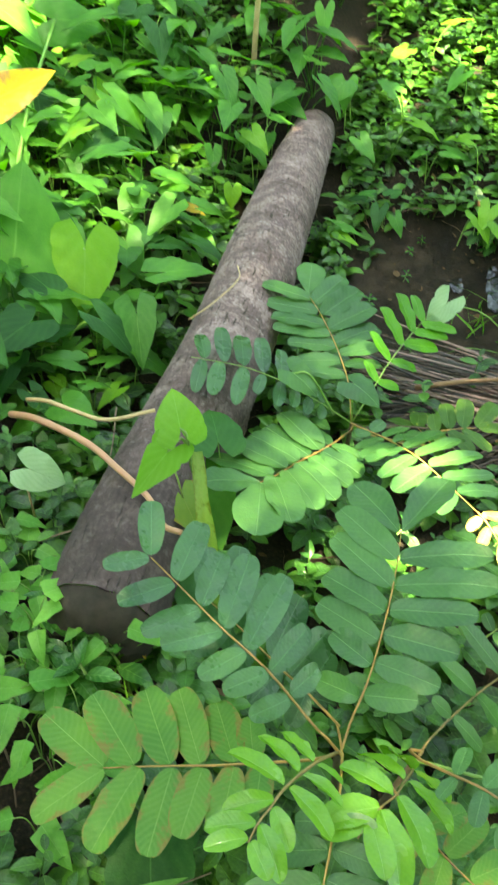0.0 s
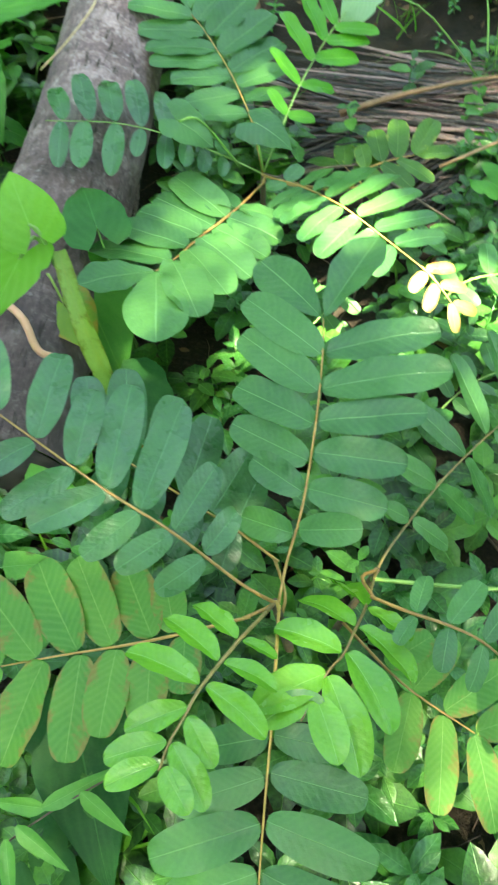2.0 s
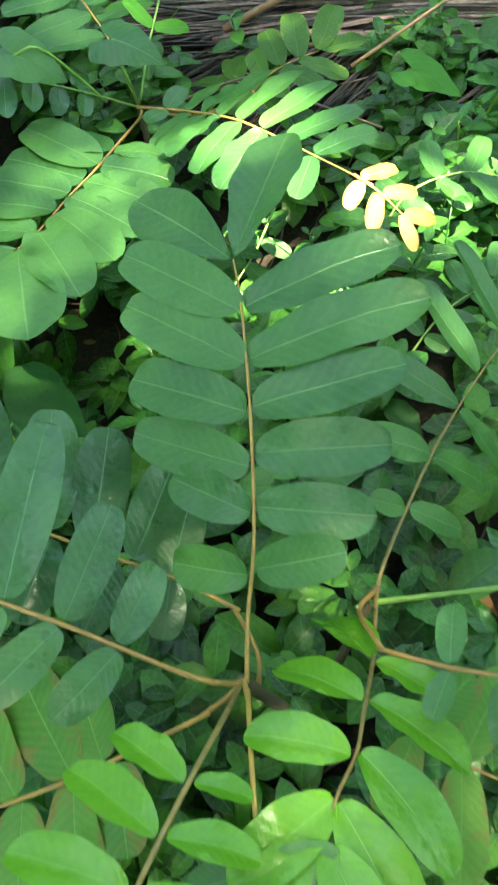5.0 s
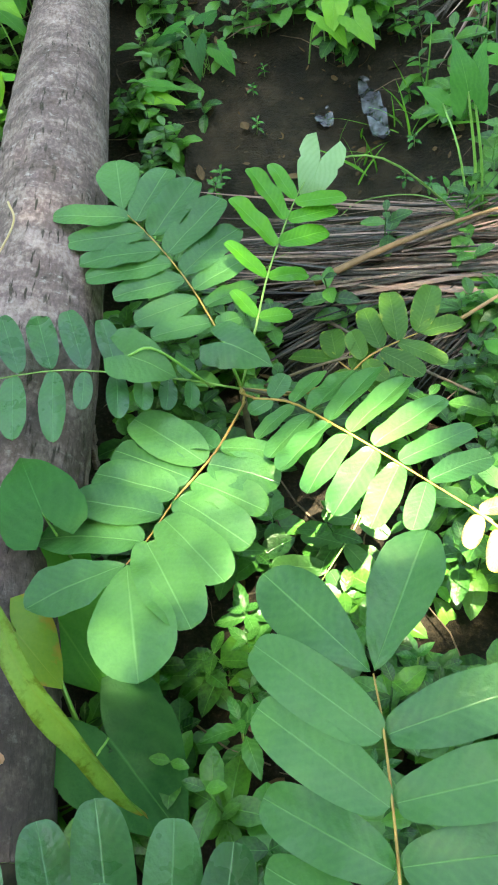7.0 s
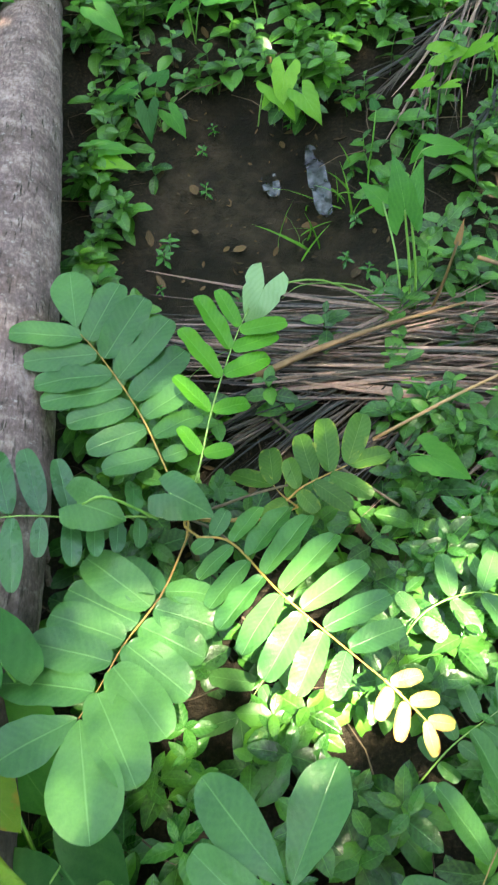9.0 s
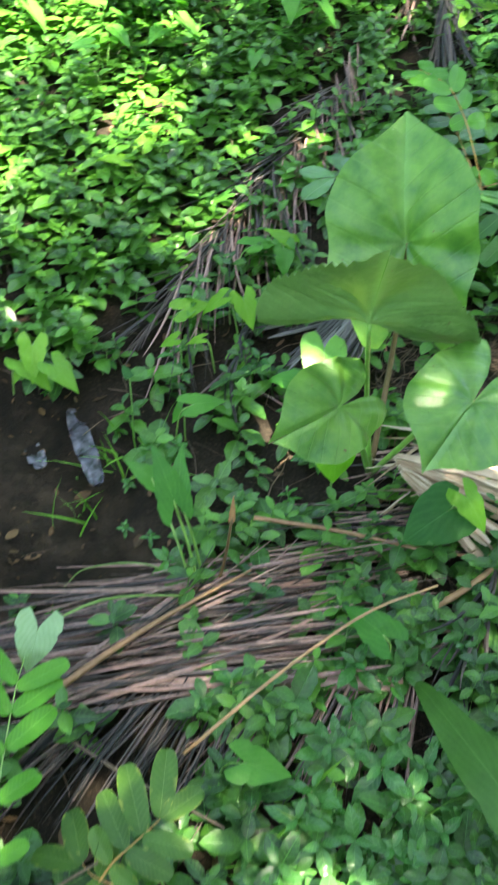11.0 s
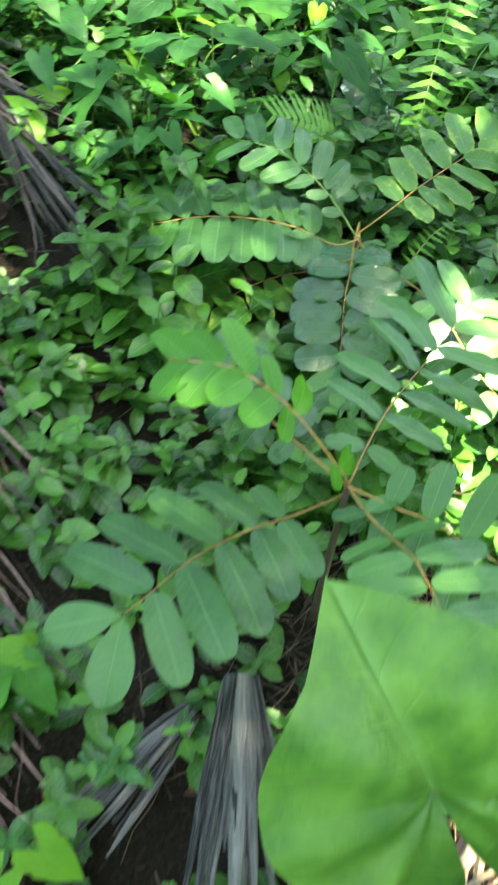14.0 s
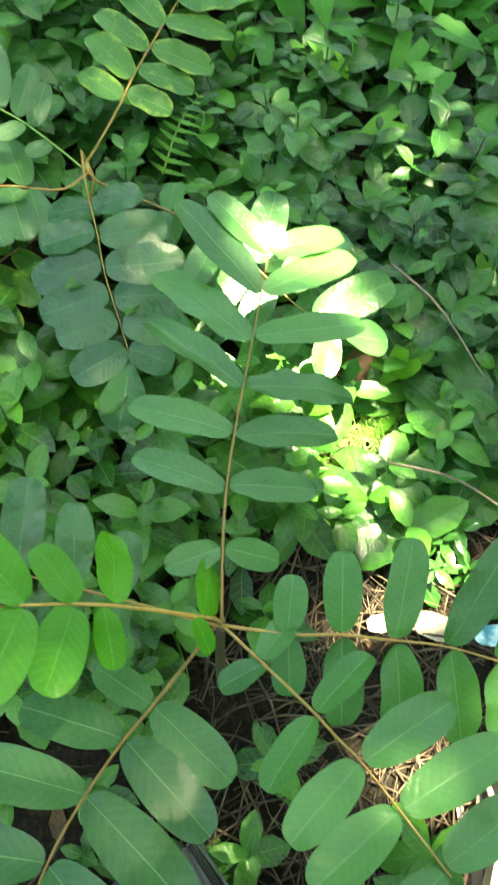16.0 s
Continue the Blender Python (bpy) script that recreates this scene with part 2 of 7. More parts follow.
GRASS = leaf_material("grass blade", (0.06, 0.20, 0.02), (0.16, 0.36, 0.05), (0.2, 0.4, 0.1), veins=1, rough=0.45, thin=0.35, island=True)
DEAD_YELLOW = leaf_material("yellow fallen leaf", (0.62, 0.36, 0.03), (0.80, 0.52, 0.06), (0.7, 0.5, 0.15), veins=6, slant=1.2, rough=0.5, thin=0.3, spots=(0.35, 0.17, 0.07), spot_amount=0.40, rib=0.03)
DEAD_BROWN = leaf_material("brown dead leaf", (0.16, 0.075, 0.03), (0.30, 0.16, 0.07), (0.3, 0.18, 0.09), veins=6, slant=1.2, rough=0.7, thin=0.12, rib=0.04)
AROID_OLD = leaf_material("yellowing arrowhead leaf", (0.075, 0.17, 0.015), (0.16, 0.24, 0.02), (0.20, 0.28, 0.04), veins=5, slant=1.2, rough=0.4, thin=0.38, spots=(0.24, 0.17, 0.02), spot_amount=0.40, rib=0.04)
STRAP = leaf_material("withering strap leaf", (0.13, 0.22, 0.045), (0.25, 0.36, 0.085), (0.22, 0.27, 0.05), veins=1, rough=0.4, thin=0.3, rib=0.05, spots=(0.10, 0.13, 0.01), spot_amount=0.42, tip=(0.28, 0.13, 0.03))
CANOPY = leaf_material("tree leaf", (0.03, 0.10, 0.015), (0.06, 0.17, 0.03), (0.1, 0.2, 0.05), rough=0.5, thin=0.25, island=True)

STALK = stem_material("amber leaf stalk", (0.22, 0.12, 0.035), (0.42, 0.25, 0.06), 90)
STALK_BROWN = stem_material("brown leaf stalk", (0.10, 0.065, 0.020), (0.26, 0.18, 0.06), 90)
STALK_GREEN = stem_material("green leaf stalk", (0.10, 0.21, 0.04), (0.21, 0.33, 0.08), 80)
PETIOLE = stem_material("green petiole", (0.10, 0.25, 0.04), (0.24, 0.42, 0.09), 40, 0.4)
PETIOLE_BROWN = stem_material("brown petiole", (0.12, 0.07, 0.03), (0.24, 0.15, 0.06), 40, 0.5)
WOODY = stem_material("woody stem", (0.07, 0.05, 0.03), (0.17, 0.12, 0.07), 70, 0.75)
TWIG = stem_material("dry twig", (0.08, 0.055, 0.038), (0.24, 0.18, 0.13), 90, 0.8, stretch=(1, 1, 1))
VINE_RED = stem_material("pink creeping stem", (0.42, 0.20, 0.13), (0.55, 0.32, 0.22), 30, 0.5)
VINE_TAN = stem_material("tan creeping stem", (0.34, 0.22, 0.11), (0.50, 0.36, 0.20), 30, 0.5)
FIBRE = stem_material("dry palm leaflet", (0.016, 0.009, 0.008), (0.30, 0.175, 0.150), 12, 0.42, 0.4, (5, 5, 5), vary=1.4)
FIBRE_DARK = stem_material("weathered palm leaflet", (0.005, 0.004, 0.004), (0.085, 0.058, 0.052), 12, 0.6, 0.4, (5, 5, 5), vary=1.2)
STRAW = stem_material("straw stick", (0.20, 0.10, 0.05), (0.42, 0.24, 0.13), 40, 0.6)
DARK_WOOD = stem_material("dark rough wood", (0.006, 0.005, 0.004), (0.055, 0.038, 0.032), 35, 0.9, 0.9)
HUSK = stem_material("grey palm sheath", (0.005, 0.004, 0.005), (0.21, 0.19, 0.19), 11, 0.8, 0.8, (1.2, 18, 18))
DRY_SHEET = stem_material("bleached dry leaf", (0.26, 0.17, 0.11), (0.62, 0.49, 0.38), 12, 0.8, 0.5)
COCO = stem_material("brown coconut husk", (0.10, 0.045, 0.025), (0.30, 0.15, 0.09), 24, 0.85, 0.6)
COCO_PALE = stem_material("pale coconut husk", (0.32, 0.20, 0.13), (0.55, 0.40, 0.30), 24, 0.85, 0.6)


def bark_material():
    m, nt, bsdf, out = tree_of("coconut palm bark")
    co = nt.nodes.new("ShaderNodeTexCoord").outputs["UV"]
    def mapped(sx, sy):
        mp = nt.nodes.new("ShaderNodeMapping")
        mp.inputs["Scale"].default_value = (sx, sy, 1)
        link(nt, co, mp.inputs[0])
        return mp.outputs[0]
    streak = noise_node(nt, 9, 6, 0.7, mapped(1.5, 1.0))
    grain = noise_node(nt, 70, 5, 0.7, mapped(1.0, 1.6))
    patch = noise_node(nt, 5, 5, 0.65, mapped(1, 1))
    dash = noise_node(nt, 30, 3, 0.55, mapped(0.6, 3.6))
    crack = math_node(nt, "MULTIPLY", math_node(nt, "SUBTRACT", dash, 0.60), 18.0, clamp=True)
    crack = math_node(nt, "MULTIPLY", crack, math_node(nt, "MULTIPLY", math_node(nt, "SUBTRACT", patch, 0.36), 5.0, clamp=True))
    col = ramp_node(nt, math_node(nt, "ADD", math_node(nt, "MULTIPLY", streak, 0.6), math_node(nt, "MULTIPLY", grain, 0.4)),
                    [(0.34, (0.032, 0.021, 0.022)), (0.50, (0.142, 0.092, 0.096)), (0.66, (0.36, 0.262, 0.268))])
    lichen = math_node(nt, "MULTIPLY", math_node(nt, "SUBTRACT", noise_node(nt, 42, 6, 0.75, mapped(1.6, 1)), 0.56), 8.0, clamp=True)
    col = mix_node(nt, math_node(nt, "MULTIPLY", lichen, 0.55), col, (0.46, 0.40, 0.41))
    col = mix_node(nt, crack, col, (0.035, 0.026, 0.022))
    # Darkens the near end in colour, standing in for shade under leaves.
    along = nt.nodes.new("ShaderNodeSeparateXYZ")
    link(nt, co, along.inputs[0])
    near_shade = math_node(nt, "MULTIPLY", math_node(nt, "SUBTRACT", math_node(nt, "ADD", math_node(nt, "MULTIPLY", patch, 0.7), 0.42), along.outputs[0]), 1.7, clamp=True)
    col = mix_node(nt, math_node(nt, "MULTIPLY", near_shade, 0.72), col, (0.026, 0.019, 0.021))
    link(nt, col, bsdf.inputs["Base Color"])
    h = math_node(nt, "SUBTRACT", math_node(nt, "MULTIPLY", grain, 0.6), crack)
    link(nt, bump_node(nt, h, 0.7, 0.008), bsdf.inputs["Normal"])
    bsdf.inputs["Roughness"].default_value = 0.85
    bsdf.inputs["Specular IOR Level"].default_value = 0.25
    return m


def ground_material():
    """Dark leaf mould, with wet mud where the ground lies low."""
    m, nt, bsdf, out = tree_of("soil and mud")
    pos = nt.nodes.new("ShaderNodeNewGeometry").outputs["Position"]
    at = nt.nodes.new("ShaderNodeAttribute")
    at.attribute_name = "mud"
    n1 = noise_node(nt, 15, 8, 0.72, pos)
    n2 = noise_node(nt, 120, 5, 0.7, pos)
    n3 = noise_node(nt, 3, 4, 0.6, pos)
    soil = ramp_node(nt, n2, [(0.3, (0.008, 0.006, 0.004)), (0.55, (0.022, 0.016, 0.011)), (0.75, (0.065, 0.045, 0.030))])
    mud = ramp_node(nt, math_node(nt, "ADD", math_node(nt, "MULTIPLY", n1, 0.6), math_node(nt, "MULTIPLY", n3, 0.4)), [(0.40, (0.006, 0.004, 0.003)), (0.50, (0.018, 0.012, 0.008)), (0.62, (0.052, 0.035, 0.024))])
    wet = math_node(nt, "MULTIPLY", at.outputs["Fac"], 1.0, clamp=True)
    link(nt, mix_node(nt, wet, soil, mud), bsdf.inputs["Base Color"])
    rough = math_node(nt, "SUBTRACT", 0.9, math_node(nt, "MULTIPLY", wet, math_node(nt, "MULTIPLY", math_node(nt, "SUBTRACT", 1.25, n1), 0.45)))
    link(nt, rough, bsdf.inputs["Roughness"])
    hgt = math_node(nt, "ADD", n2, math_node(nt, "MULTIPLY", n1, 2.0))
    link(nt, bump_node(nt, hgt, 0.8, 0.012), bsdf.inputs["Normal"])
    bsdf.inputs["Specular IOR Level"].default_value = 0.18
    return m


def plastic_material(name, a, b, rough=0.25):
    m, nt, bsdf, out = tree_of(name)
    pos = nt.nodes.new("ShaderNodeNewGeometry").outputs["Position"]
    n = noise_node(nt, 30, 4, 0.6, pos)
    link(nt, ramp_node(nt, n, [(0.40, a), (0.60, b)]), bsdf.inputs["Base Color"])
    bsdf.inputs["Roughness"].default_value = rough
    return m


BARK = bark_material()
SOIL = ground_material()
PLASTIC = plastic_material("grey plastic scrap", (0.022, 0.021, 0.026), (0.085, 0.080, 0.105))
WRAPPER = plastic_material("blue plastic wrapper", (0.05, 0.22, 0.30), (0.55, 0.68, 0.72))
WRAPPER_WHITE = plastic_material("white plastic wrapper", (0.26, 0.24, 0.20), (0.50, 0.48, 0.45), 0.4)


# ---- ground form ----
def soft(v, w=0.25):
    return w * math.log1p(math.exp(min(v / w, 40)))


def ease(a, b, v):
    t = min(1.0, max(0.0, (v - a) / (b - a)))
    return t * t * (3 - 2 * t)


def mud_at(x, y):
    """1 in the wet hollow, 0 outside it."""
    wob = 0.12 * noise.noise((x * 3.1, y * 3.1, 4.0)) + 0.05 * noise.noise((x * 9.0, y * 9.0, 8.0))
    dx, dy = (x + 0.07 + 0.12 * (y - 2.0)) / 0.33, (y - 1.98) / 0.52
    return 1 - ease(0.72, 1.15, math.hypot(dx, dy) + wob * 2)


def ground_z(x, y):
    bank = soft(y + 0.05 * x - 2.3)
    z = 0.09 + 0.33 * min(bank, 2.6) + 0.23 * min(soft(0.95 - y), 1.6) + 0.30 * ease(-0.45, -1.3, x)
    z += 0.025 * noise.noise((x * 1.7, y * 1.7, 0.3)) + 0.012 * noise.noise((x * 6, y * 6, 2.0))
    return z - 0.03 * mud_at(x, y)


# ---- mesh helpers ----
def mesh_object(name, verts, faces, mat, uvs=None, parent=None, label="", smooth=True):
    me = bpy.data.meshes.new(name)
    me.from_pydata([tuple(v) for v in verts], [], faces)
    if uvs is not None:
        lay = me.uv_layers.new(name="UVMap")
        flat = [c for f in faces for i in f for c in uvs[i]]
        lay.data.foreach_set("uv", flat)
    me.polygons.foreach_set("use_smooth", [smooth] * len(me.polygons))
    me.materials.append(mat)
    me.update()
    ob = new(name, me)
    if parent is not None:
        ob.parent = parent
    if label:
        tagged(ob, label)
    return ob


def share(name, ob, parent, local):
    """Another object on the same mesh."""
    o = new(name, ob.data if hasattr(ob, "data") else ob)
    o.parent = parent
    o.matrix_local = local
    return o


def thing(name, at, label, category, group="", kind=""):
    e = new(name)
    e.empty_display_size = 0.05
    e.location = at
    return tagged(e, label, category, group, kind)


def curve_points(ctrl, n):
    """A smooth line through a few points."""
    c = [Vector(p) for p in ctrl]
    if len(c) == 2:
        return [c[0].lerp(c[1], i / (n - 1)) for i in range(n)]
    c = [2 * c[0] - c[1]] + c + [2 * c[-1] - c[-2]]
    segs = len(c) - 3
    out = []
    for k in range(n):
        s = k / (n - 1) * segs
        i = min(int(s), segs - 1)
        t = s - i
        a, b, d, e = c[i:i + 4]
        out.append(0.5 * ((2 * b) + (d - a) * t + (2 * a - 5 * b + 4 * d - e) * t * t + (3 * b - a - 3 * d + e) * t ** 3))
    return out


def tube(pts, r0, r1, sides=6, bumps=None):
    verts, faces, uvs = [], [], []
    n = len(pts)
    side = None
    for i, p in enumerate(pts):
        t = (pts[min(i + 1, n - 1)] - pts[max(i - 1, 0)]).normalized()
        ref = side if side is not None else (Vector((0, 0, 1)) if abs(t.z) < 0.9 else Vector((1, 0, 0)))
        side = (ref - t * ref.dot(t)).normalized()
        other = t.cross(side)
        r = r0 + (r1 - r0) * i / (n - 1)
        if bumps:
            r *= 1 + bumps * math.sin(i * 2.4)
        for k in range(sides):
            a = 2 * math.pi * k / sides
            verts.append(p + (side * math.cos(a) + other * math.sin(a)) * r)
            uvs.append((i / (n - 1), k / sides))
    for i in range(n - 1):
        for k in range(sides):
            k2 = (k + 1) % sides
            faces.append((i * sides + k, i * sides + k2, (i + 1) * sides + k2, (i + 1) * sides + k))
    faces.append(tuple(reversed(range(sides))))
    faces.append(tuple((n - 1) * sides + k for k in range(sides)))
    return verts, faces, uvs


def blade(edge, length, nu=10, nv=3, fold=0.15, curl=0.0, ripple=0.0, waves=3.0, start=0.0, seed=0.0, cup=0.0, lobe_bend=0.0, ribs=0.0):
    """A leaf blade along +x, its face up (+z). edge(u) gives the inner and outer half-width; u below 0 is the basal lobes."""
    verts, faces, uvs = [], [], []
    span = 1 - start
    for s in (1, -1):
        base = len(verts)
        for i in range(nu + 1):
            f = 0.5 - 0.5 * math.cos(math.pi * i / nu) if start == 0 else i / nu
            u = start + span * f
            a, b = edge(u)
            for j in range(nv + 1):
                y = a + (b - a) * j / nv
                x = u * length
                z = fold * y + curl * (u * u) * length - cup * y * y / max(length, 0.01)
                if ribs:
                    ang = math.atan2(y, u * length)
                    z += ribs * length * math.sin(ang * 9 + 1.2) * min(1.0, math.hypot(u, y / length) * 2.2)
                if u < 0:
                    z += (lobe_bend - curl) * u * u * length
                z += ripple * length * (j / nv) ** 1.5 * math.sin(u * waves * 6.28 + seed + (1.3 if s > 0 else 0))
                z += 0.02 * length * noise.noise((u * 3 + seed * 7, s * y * 8 / max(length, 0.01), seed))
                verts.append(Vector((x, s * y, z)))
                w = max(b, 1e-4)
                uvs.append((f, 0.5 + s * 0.5 * min(1.0, y / max(w, 0.02 * length))))
        for i in range(nu):
            for j in range(nv):
                q = (base + i * (nv + 1) + j, base + (i + 1) * (nv + 1) + j, base + (i + 1) * (nv + 1) + j + 1, base + i * (nv + 1) + j + 1)
                faces.append(q if s > 0 else tuple(reversed(q)))
    return verts, faces, uvs


def weld(data):
    """Joins the two halves along the midrib."""
    verts, faces, uvs = data
    seen, remap, v2, u2 = {}, [], [], []
    for v, t in zip(verts, uvs):
        k = (round(v.x, 5), round(v.y, 5), round(v.z, 4))
        if k not in seen:
            seen[k] = len(v2)
            v2.append(v)
            u2.append(t)
        remap.append(seen[k])
    f2 = []
    for f in faces:
        g = []
        for i in f:
            if remap[i] not in g:
                g.append(remap[i])
        if len(g) > 2:
            f2.append(tuple(g))
    return v2, f2, u2


def oblong(width, power=0.42, skew=1.0):
    return lambda u: (0.0, width * 0.5 * max(0.0, math.sin(math.pi * min(1, max(0, u)) ** skew)) ** power)


def arrow_edge(width, lobe=0.35, spread=0.35, length=1.0, round_=0.9):
    """Heart or arrow shape: a tip ahead, two lobes behind the stalk."""
    def edge(u):
        if u >= 0:
            w = width * 0.5 * (1 - u ** (1.25 + round_)) * (1 - 0.12 * u)
            w *= 1 - 0.25 * math.exp(-(u / 0.10) ** 2) * (1 - round_)
            return 0.0, w
        k = min(1.0, -u / lobe)
        end = width * 0.5 * spread
        outer = end + (width * 0.5 - end) * math.sqrt(max(0.0, 1 - k ** 3.2))
        return (end * k ** (1.0 + round_) if k > 0.02 else 0.0), outer
    return edge


def frame_of(origin, x_dir, up):
    x = Vector(x_dir).normalized()
    z = Vector(up)
    z = (z - x * z.dot(x))
    z = z.normalized() if z.length > 1e-4 else x.orthogonal().normalized()
    y = z.cross(x)
    m = Matrix((x, y, z)).transposed().to_4x4()
    m.translation = Vector(origin)
    return m


# ---- compound senna leaves ----
LEAFLETS = {}
LEAF_WIDTH = {"oblong": 0.43, "slim": 0.31, "obovate": 0.54, "curly": 0.46}


def leaflet_mesh(kind, mat, k):
    key = (kind, mat.name, k)
    if key not in LEAFLETS:
        rnd = random.Random(len(kind) * 31 + k * 7)
        w = LEAF_WIDTH[kind] * rnd.uniform(0.94, 1.06)
        skew = {"oblong": 1.12, "slim": 1.1, "obovate": 1.55, "curly": 1.2}[kind]
        power = {"oblong": 0.30, "slim": 0.36, "obovate": 0.52, "curly": 0.40}[kind]
        curly = 1.0 if kind == "curly" else 0.0
        d = weld(blade(oblong(w, power, skew), 1.0, 18, 3, rnd.uniform(0.06, 0.30) + 0.30 * curly, rnd.uniform(-0.18, -0.03) - 0.10 * curly, rnd.uniform(0.008, 0.022) + 0.004 * curly, rnd.uniform(1.5, 3), seed=k * 1.7, cup=rnd.uniform(0.0, 0.35) + 0.5 * curly))
        o = mesh_object("leaflet", *d[:2], mat, d[2])
        me = o.data
        bpy.data.objects.remove(o)
        LEAFLETS[key] = me
    return LEAFLETS[key]


def pinnate_leaf(bush, ctrl, mat, stalk=None, leaflets=(), wide=0.045, seed=1, roll=0.0, thick=0.0020, tip_kind=None, root=None, kind=None, label=""):
    """One pinnate leaf set leaflet by leaflet: (place along the stalk, angle from it, length)."""
    rnd = random.Random(seed * 131 + 7)
    o = bush.location
    pts = curve_points([Vector(p) - o for p in ctrl], 18)
    d = tube(pts, thick, thick * 0.45, 6)
    rach = mesh_object("leaf_stalk", *d[:2], stalk or STALK, d[2], bush, label)
    if root is not None:
        a, b = Vector(root) - o, pts[0]
        if (b - a).length > 0.004:
            d = tube(curve_points([a, a.lerp(b, 0.5) + (b - pts[1]).normalized() * (b - a).length * 0.12, b + (pts[1] - b) * 0.3], 7), thick * 1.15, thick, 6)
            mesh_object("petiole", *d[:2], stalk or STALK, d[2], rach)
    n = len(pts) - 1
    mean = sum(row[2] for row in leaflets) / len(leaflets)
    for u, angle, L in leaflets:
        k = min(int(u * n), n - 1)
        p = pts[k].lerp(pts[k + 1], u * n - k)
        t = (pts[k + 1] - pts[k]).normalized()
        side = t.cross(Vector((0, 0, 1))).normalized()
        up = side.cross(t)
        turn = Matrix.Rotation(radians(roll), 3, t)
        side, up = turn @ side, turn @ up
        a = radians(angle)
        sgn = 1 if angle > 0 else -1
        dr = t * math.cos(a) + side * math.sin(a) + up * rnd.uniform(-0.02, 0.10)
        nrm = up - side * sgn * rnd.uniform(-0.06, 0.16) + t * rnd.uniform(-0.10, 0.10)
        shape = tip_kind if tip_kind and u > 0.97 else kind or ("slim" if wide / mean < 0.38 else "oblong")
        w = wide * math.sqrt(L / mean) / LEAF_WIDTH[shape]
        if shape == "obovate":
            w *= 1.2
        m = frame_of(p + dr.normalized() * 0.003, dr, nrm) @ Matrix.Diagonal((L, w, L, 1))
        share("leaflet", leaflet_mesh(shape, mat, rnd.randrange(5)), rach, m)
    return rach


def paired_leaf(bush, ctrl, pairs, size, mat, stalk=None, seed=1, u0=0.3, wide=0.04):
    """A smaller pinnate leaf with even pairs of leaflets."""
    rnd = random.Random(seed)
    rows = []
    for i in range(pairs):
        f = i / (pairs - 1)
        for sgn in (1, -1):
            rows.append((u0 + (0.995 - u0) * f, sgn * (82 - 36 * f ** 2 + rnd.uniform(-6, 6)), size * (0.62 + 0.38 * min(1, f * 1.8)) * rnd.uniform(0.93, 1.07)))
    return pinnate_leaf(bush, ctrl, mat, stalk, rows, wide, seed)


def stem(parent, ctrl, r0, r1, mat, name="stem", n=12, sides=7):
    o = parent.location
    d = tube(curve_points([Vector(p) - o for p in ctrl], n), r0, r1, sides)
    return mesh_object(name, *d[:2], mat, d[2], parent)


# ---- arrowhead leaves ----
BLADES = {}


def arrow_mesh(kind, mat, k):
    key = (kind, mat.name, k)
    if key not in BLADES:
        rnd = random.Random(k * 17 + len(kind))
        w, lobe, spread, rd = {"arrow": (0.80, 0.42, 0.55, 0.25), "heart": (1.05, 0.42, 0.42, 0.75), "taro": (1.22, 0.70, 0.16, 0.75), "bent_taro": (1.25, 0.75, 0.18, 0.75), "oval": (0.60, 0.06, 0.0, 0.9), "lance": (0.30, 0.18, 0.5, 0.3), "spear": (0.56, 0.40, 0.60, 0.2)}[kind]
        big = "taro" in kind
        d = weld(blade(arrow_edge(w * rnd.uniform(0.92, 1.08), lobe, spread, 1.0, rd), 1.0, 36 if big else 15, 10 if big else 3,
                       rnd.uniform(0.05, 0.30) if not big else 0.14, rnd.uniform(-0.34, -0.10), 0.02 if not big else 0.016, 2.2, -lobe, k * 2.3, rnd.uniform(0.0, 0.4), 0.7 if kind == "bent_taro" else -0.1, 0.024 if big else 0.0))
        o = mesh_object("blade", *d[:2], mat, d[2])
        BLADES[key] = o.data
        bpy.data.objects.remove(o)
    return BLADES[key]


def taro_blade(name, parent, joint, tip_dir, up, size, turns, radii, fold=0.16, droop=0.12, ribs=0.012, funnel=0.06, wide=1.0, seed=0.0, mat=None, pleats=31.4):
    """A broad heart-shaped blade, drawn round its stalk: radii at angles from the tip."""
    nt, nr = 46, 13
    verts, faces, uvs = [], [], []
    top = radians(turns[-1])
    for s in (1, -1):
        base = len(verts)
        for i in range(nt + 1):
            th = top * i / nt
            R = float(np.interp(math.degrees(th), turns, radii))
            R *= 1 + 0.03 * noise.noise((th * 2.5, s * 3.0, seed))
            for j in range(nr + 1):
                f = j / nr
                r = R * f
                x, y = r * math.cos(th), r * math.sin(th) * wide
                z = fold * y - droop * r * r + funnel * (1 - math.exp(-r / 0.10))
                z += ribs * math.sin((x - 0.62 * max(y, 0.0) ** 0.8) * pleats) * min(1.0, y * 5) * (0.4 + 0.6 * f)
                z += 0.026 * math.sin(th * 7.5 + 0.8 * s + seed) * min(1.0, r * 2.2)
                z += 0.045 * f ** 2 * math.sin(th * 4.5 + seed + 1.1 * s) + 0.05 * r * noise.noise((x * 2 + seed, s * y * 2, 0.5))
                verts.append(Vector((x, s * y, z)))
                uvs.append((f * R, 0.5 + s * th / (2 * math.pi)))
        for i in range(nt):
            for j in range(nr):
                q = (base + i * (nr + 1) + j, base + i * (nr + 1) + j + 1, base + (i + 1) * (nr + 1) + j + 1, base + (i + 1) * (nr + 1) + j)
                faces.append(q if s > 0 else tuple(reversed(q)))
    d = weld((verts, faces, uvs))
    b = mesh_object(name, *d[:2], mat or TARO, d[2], parent)
    b.matrix_local = frame_of(Vector(joint) - parent.location, tip_dir, up) @ Matrix.Diagonal((size, size, size, 1))
    return b


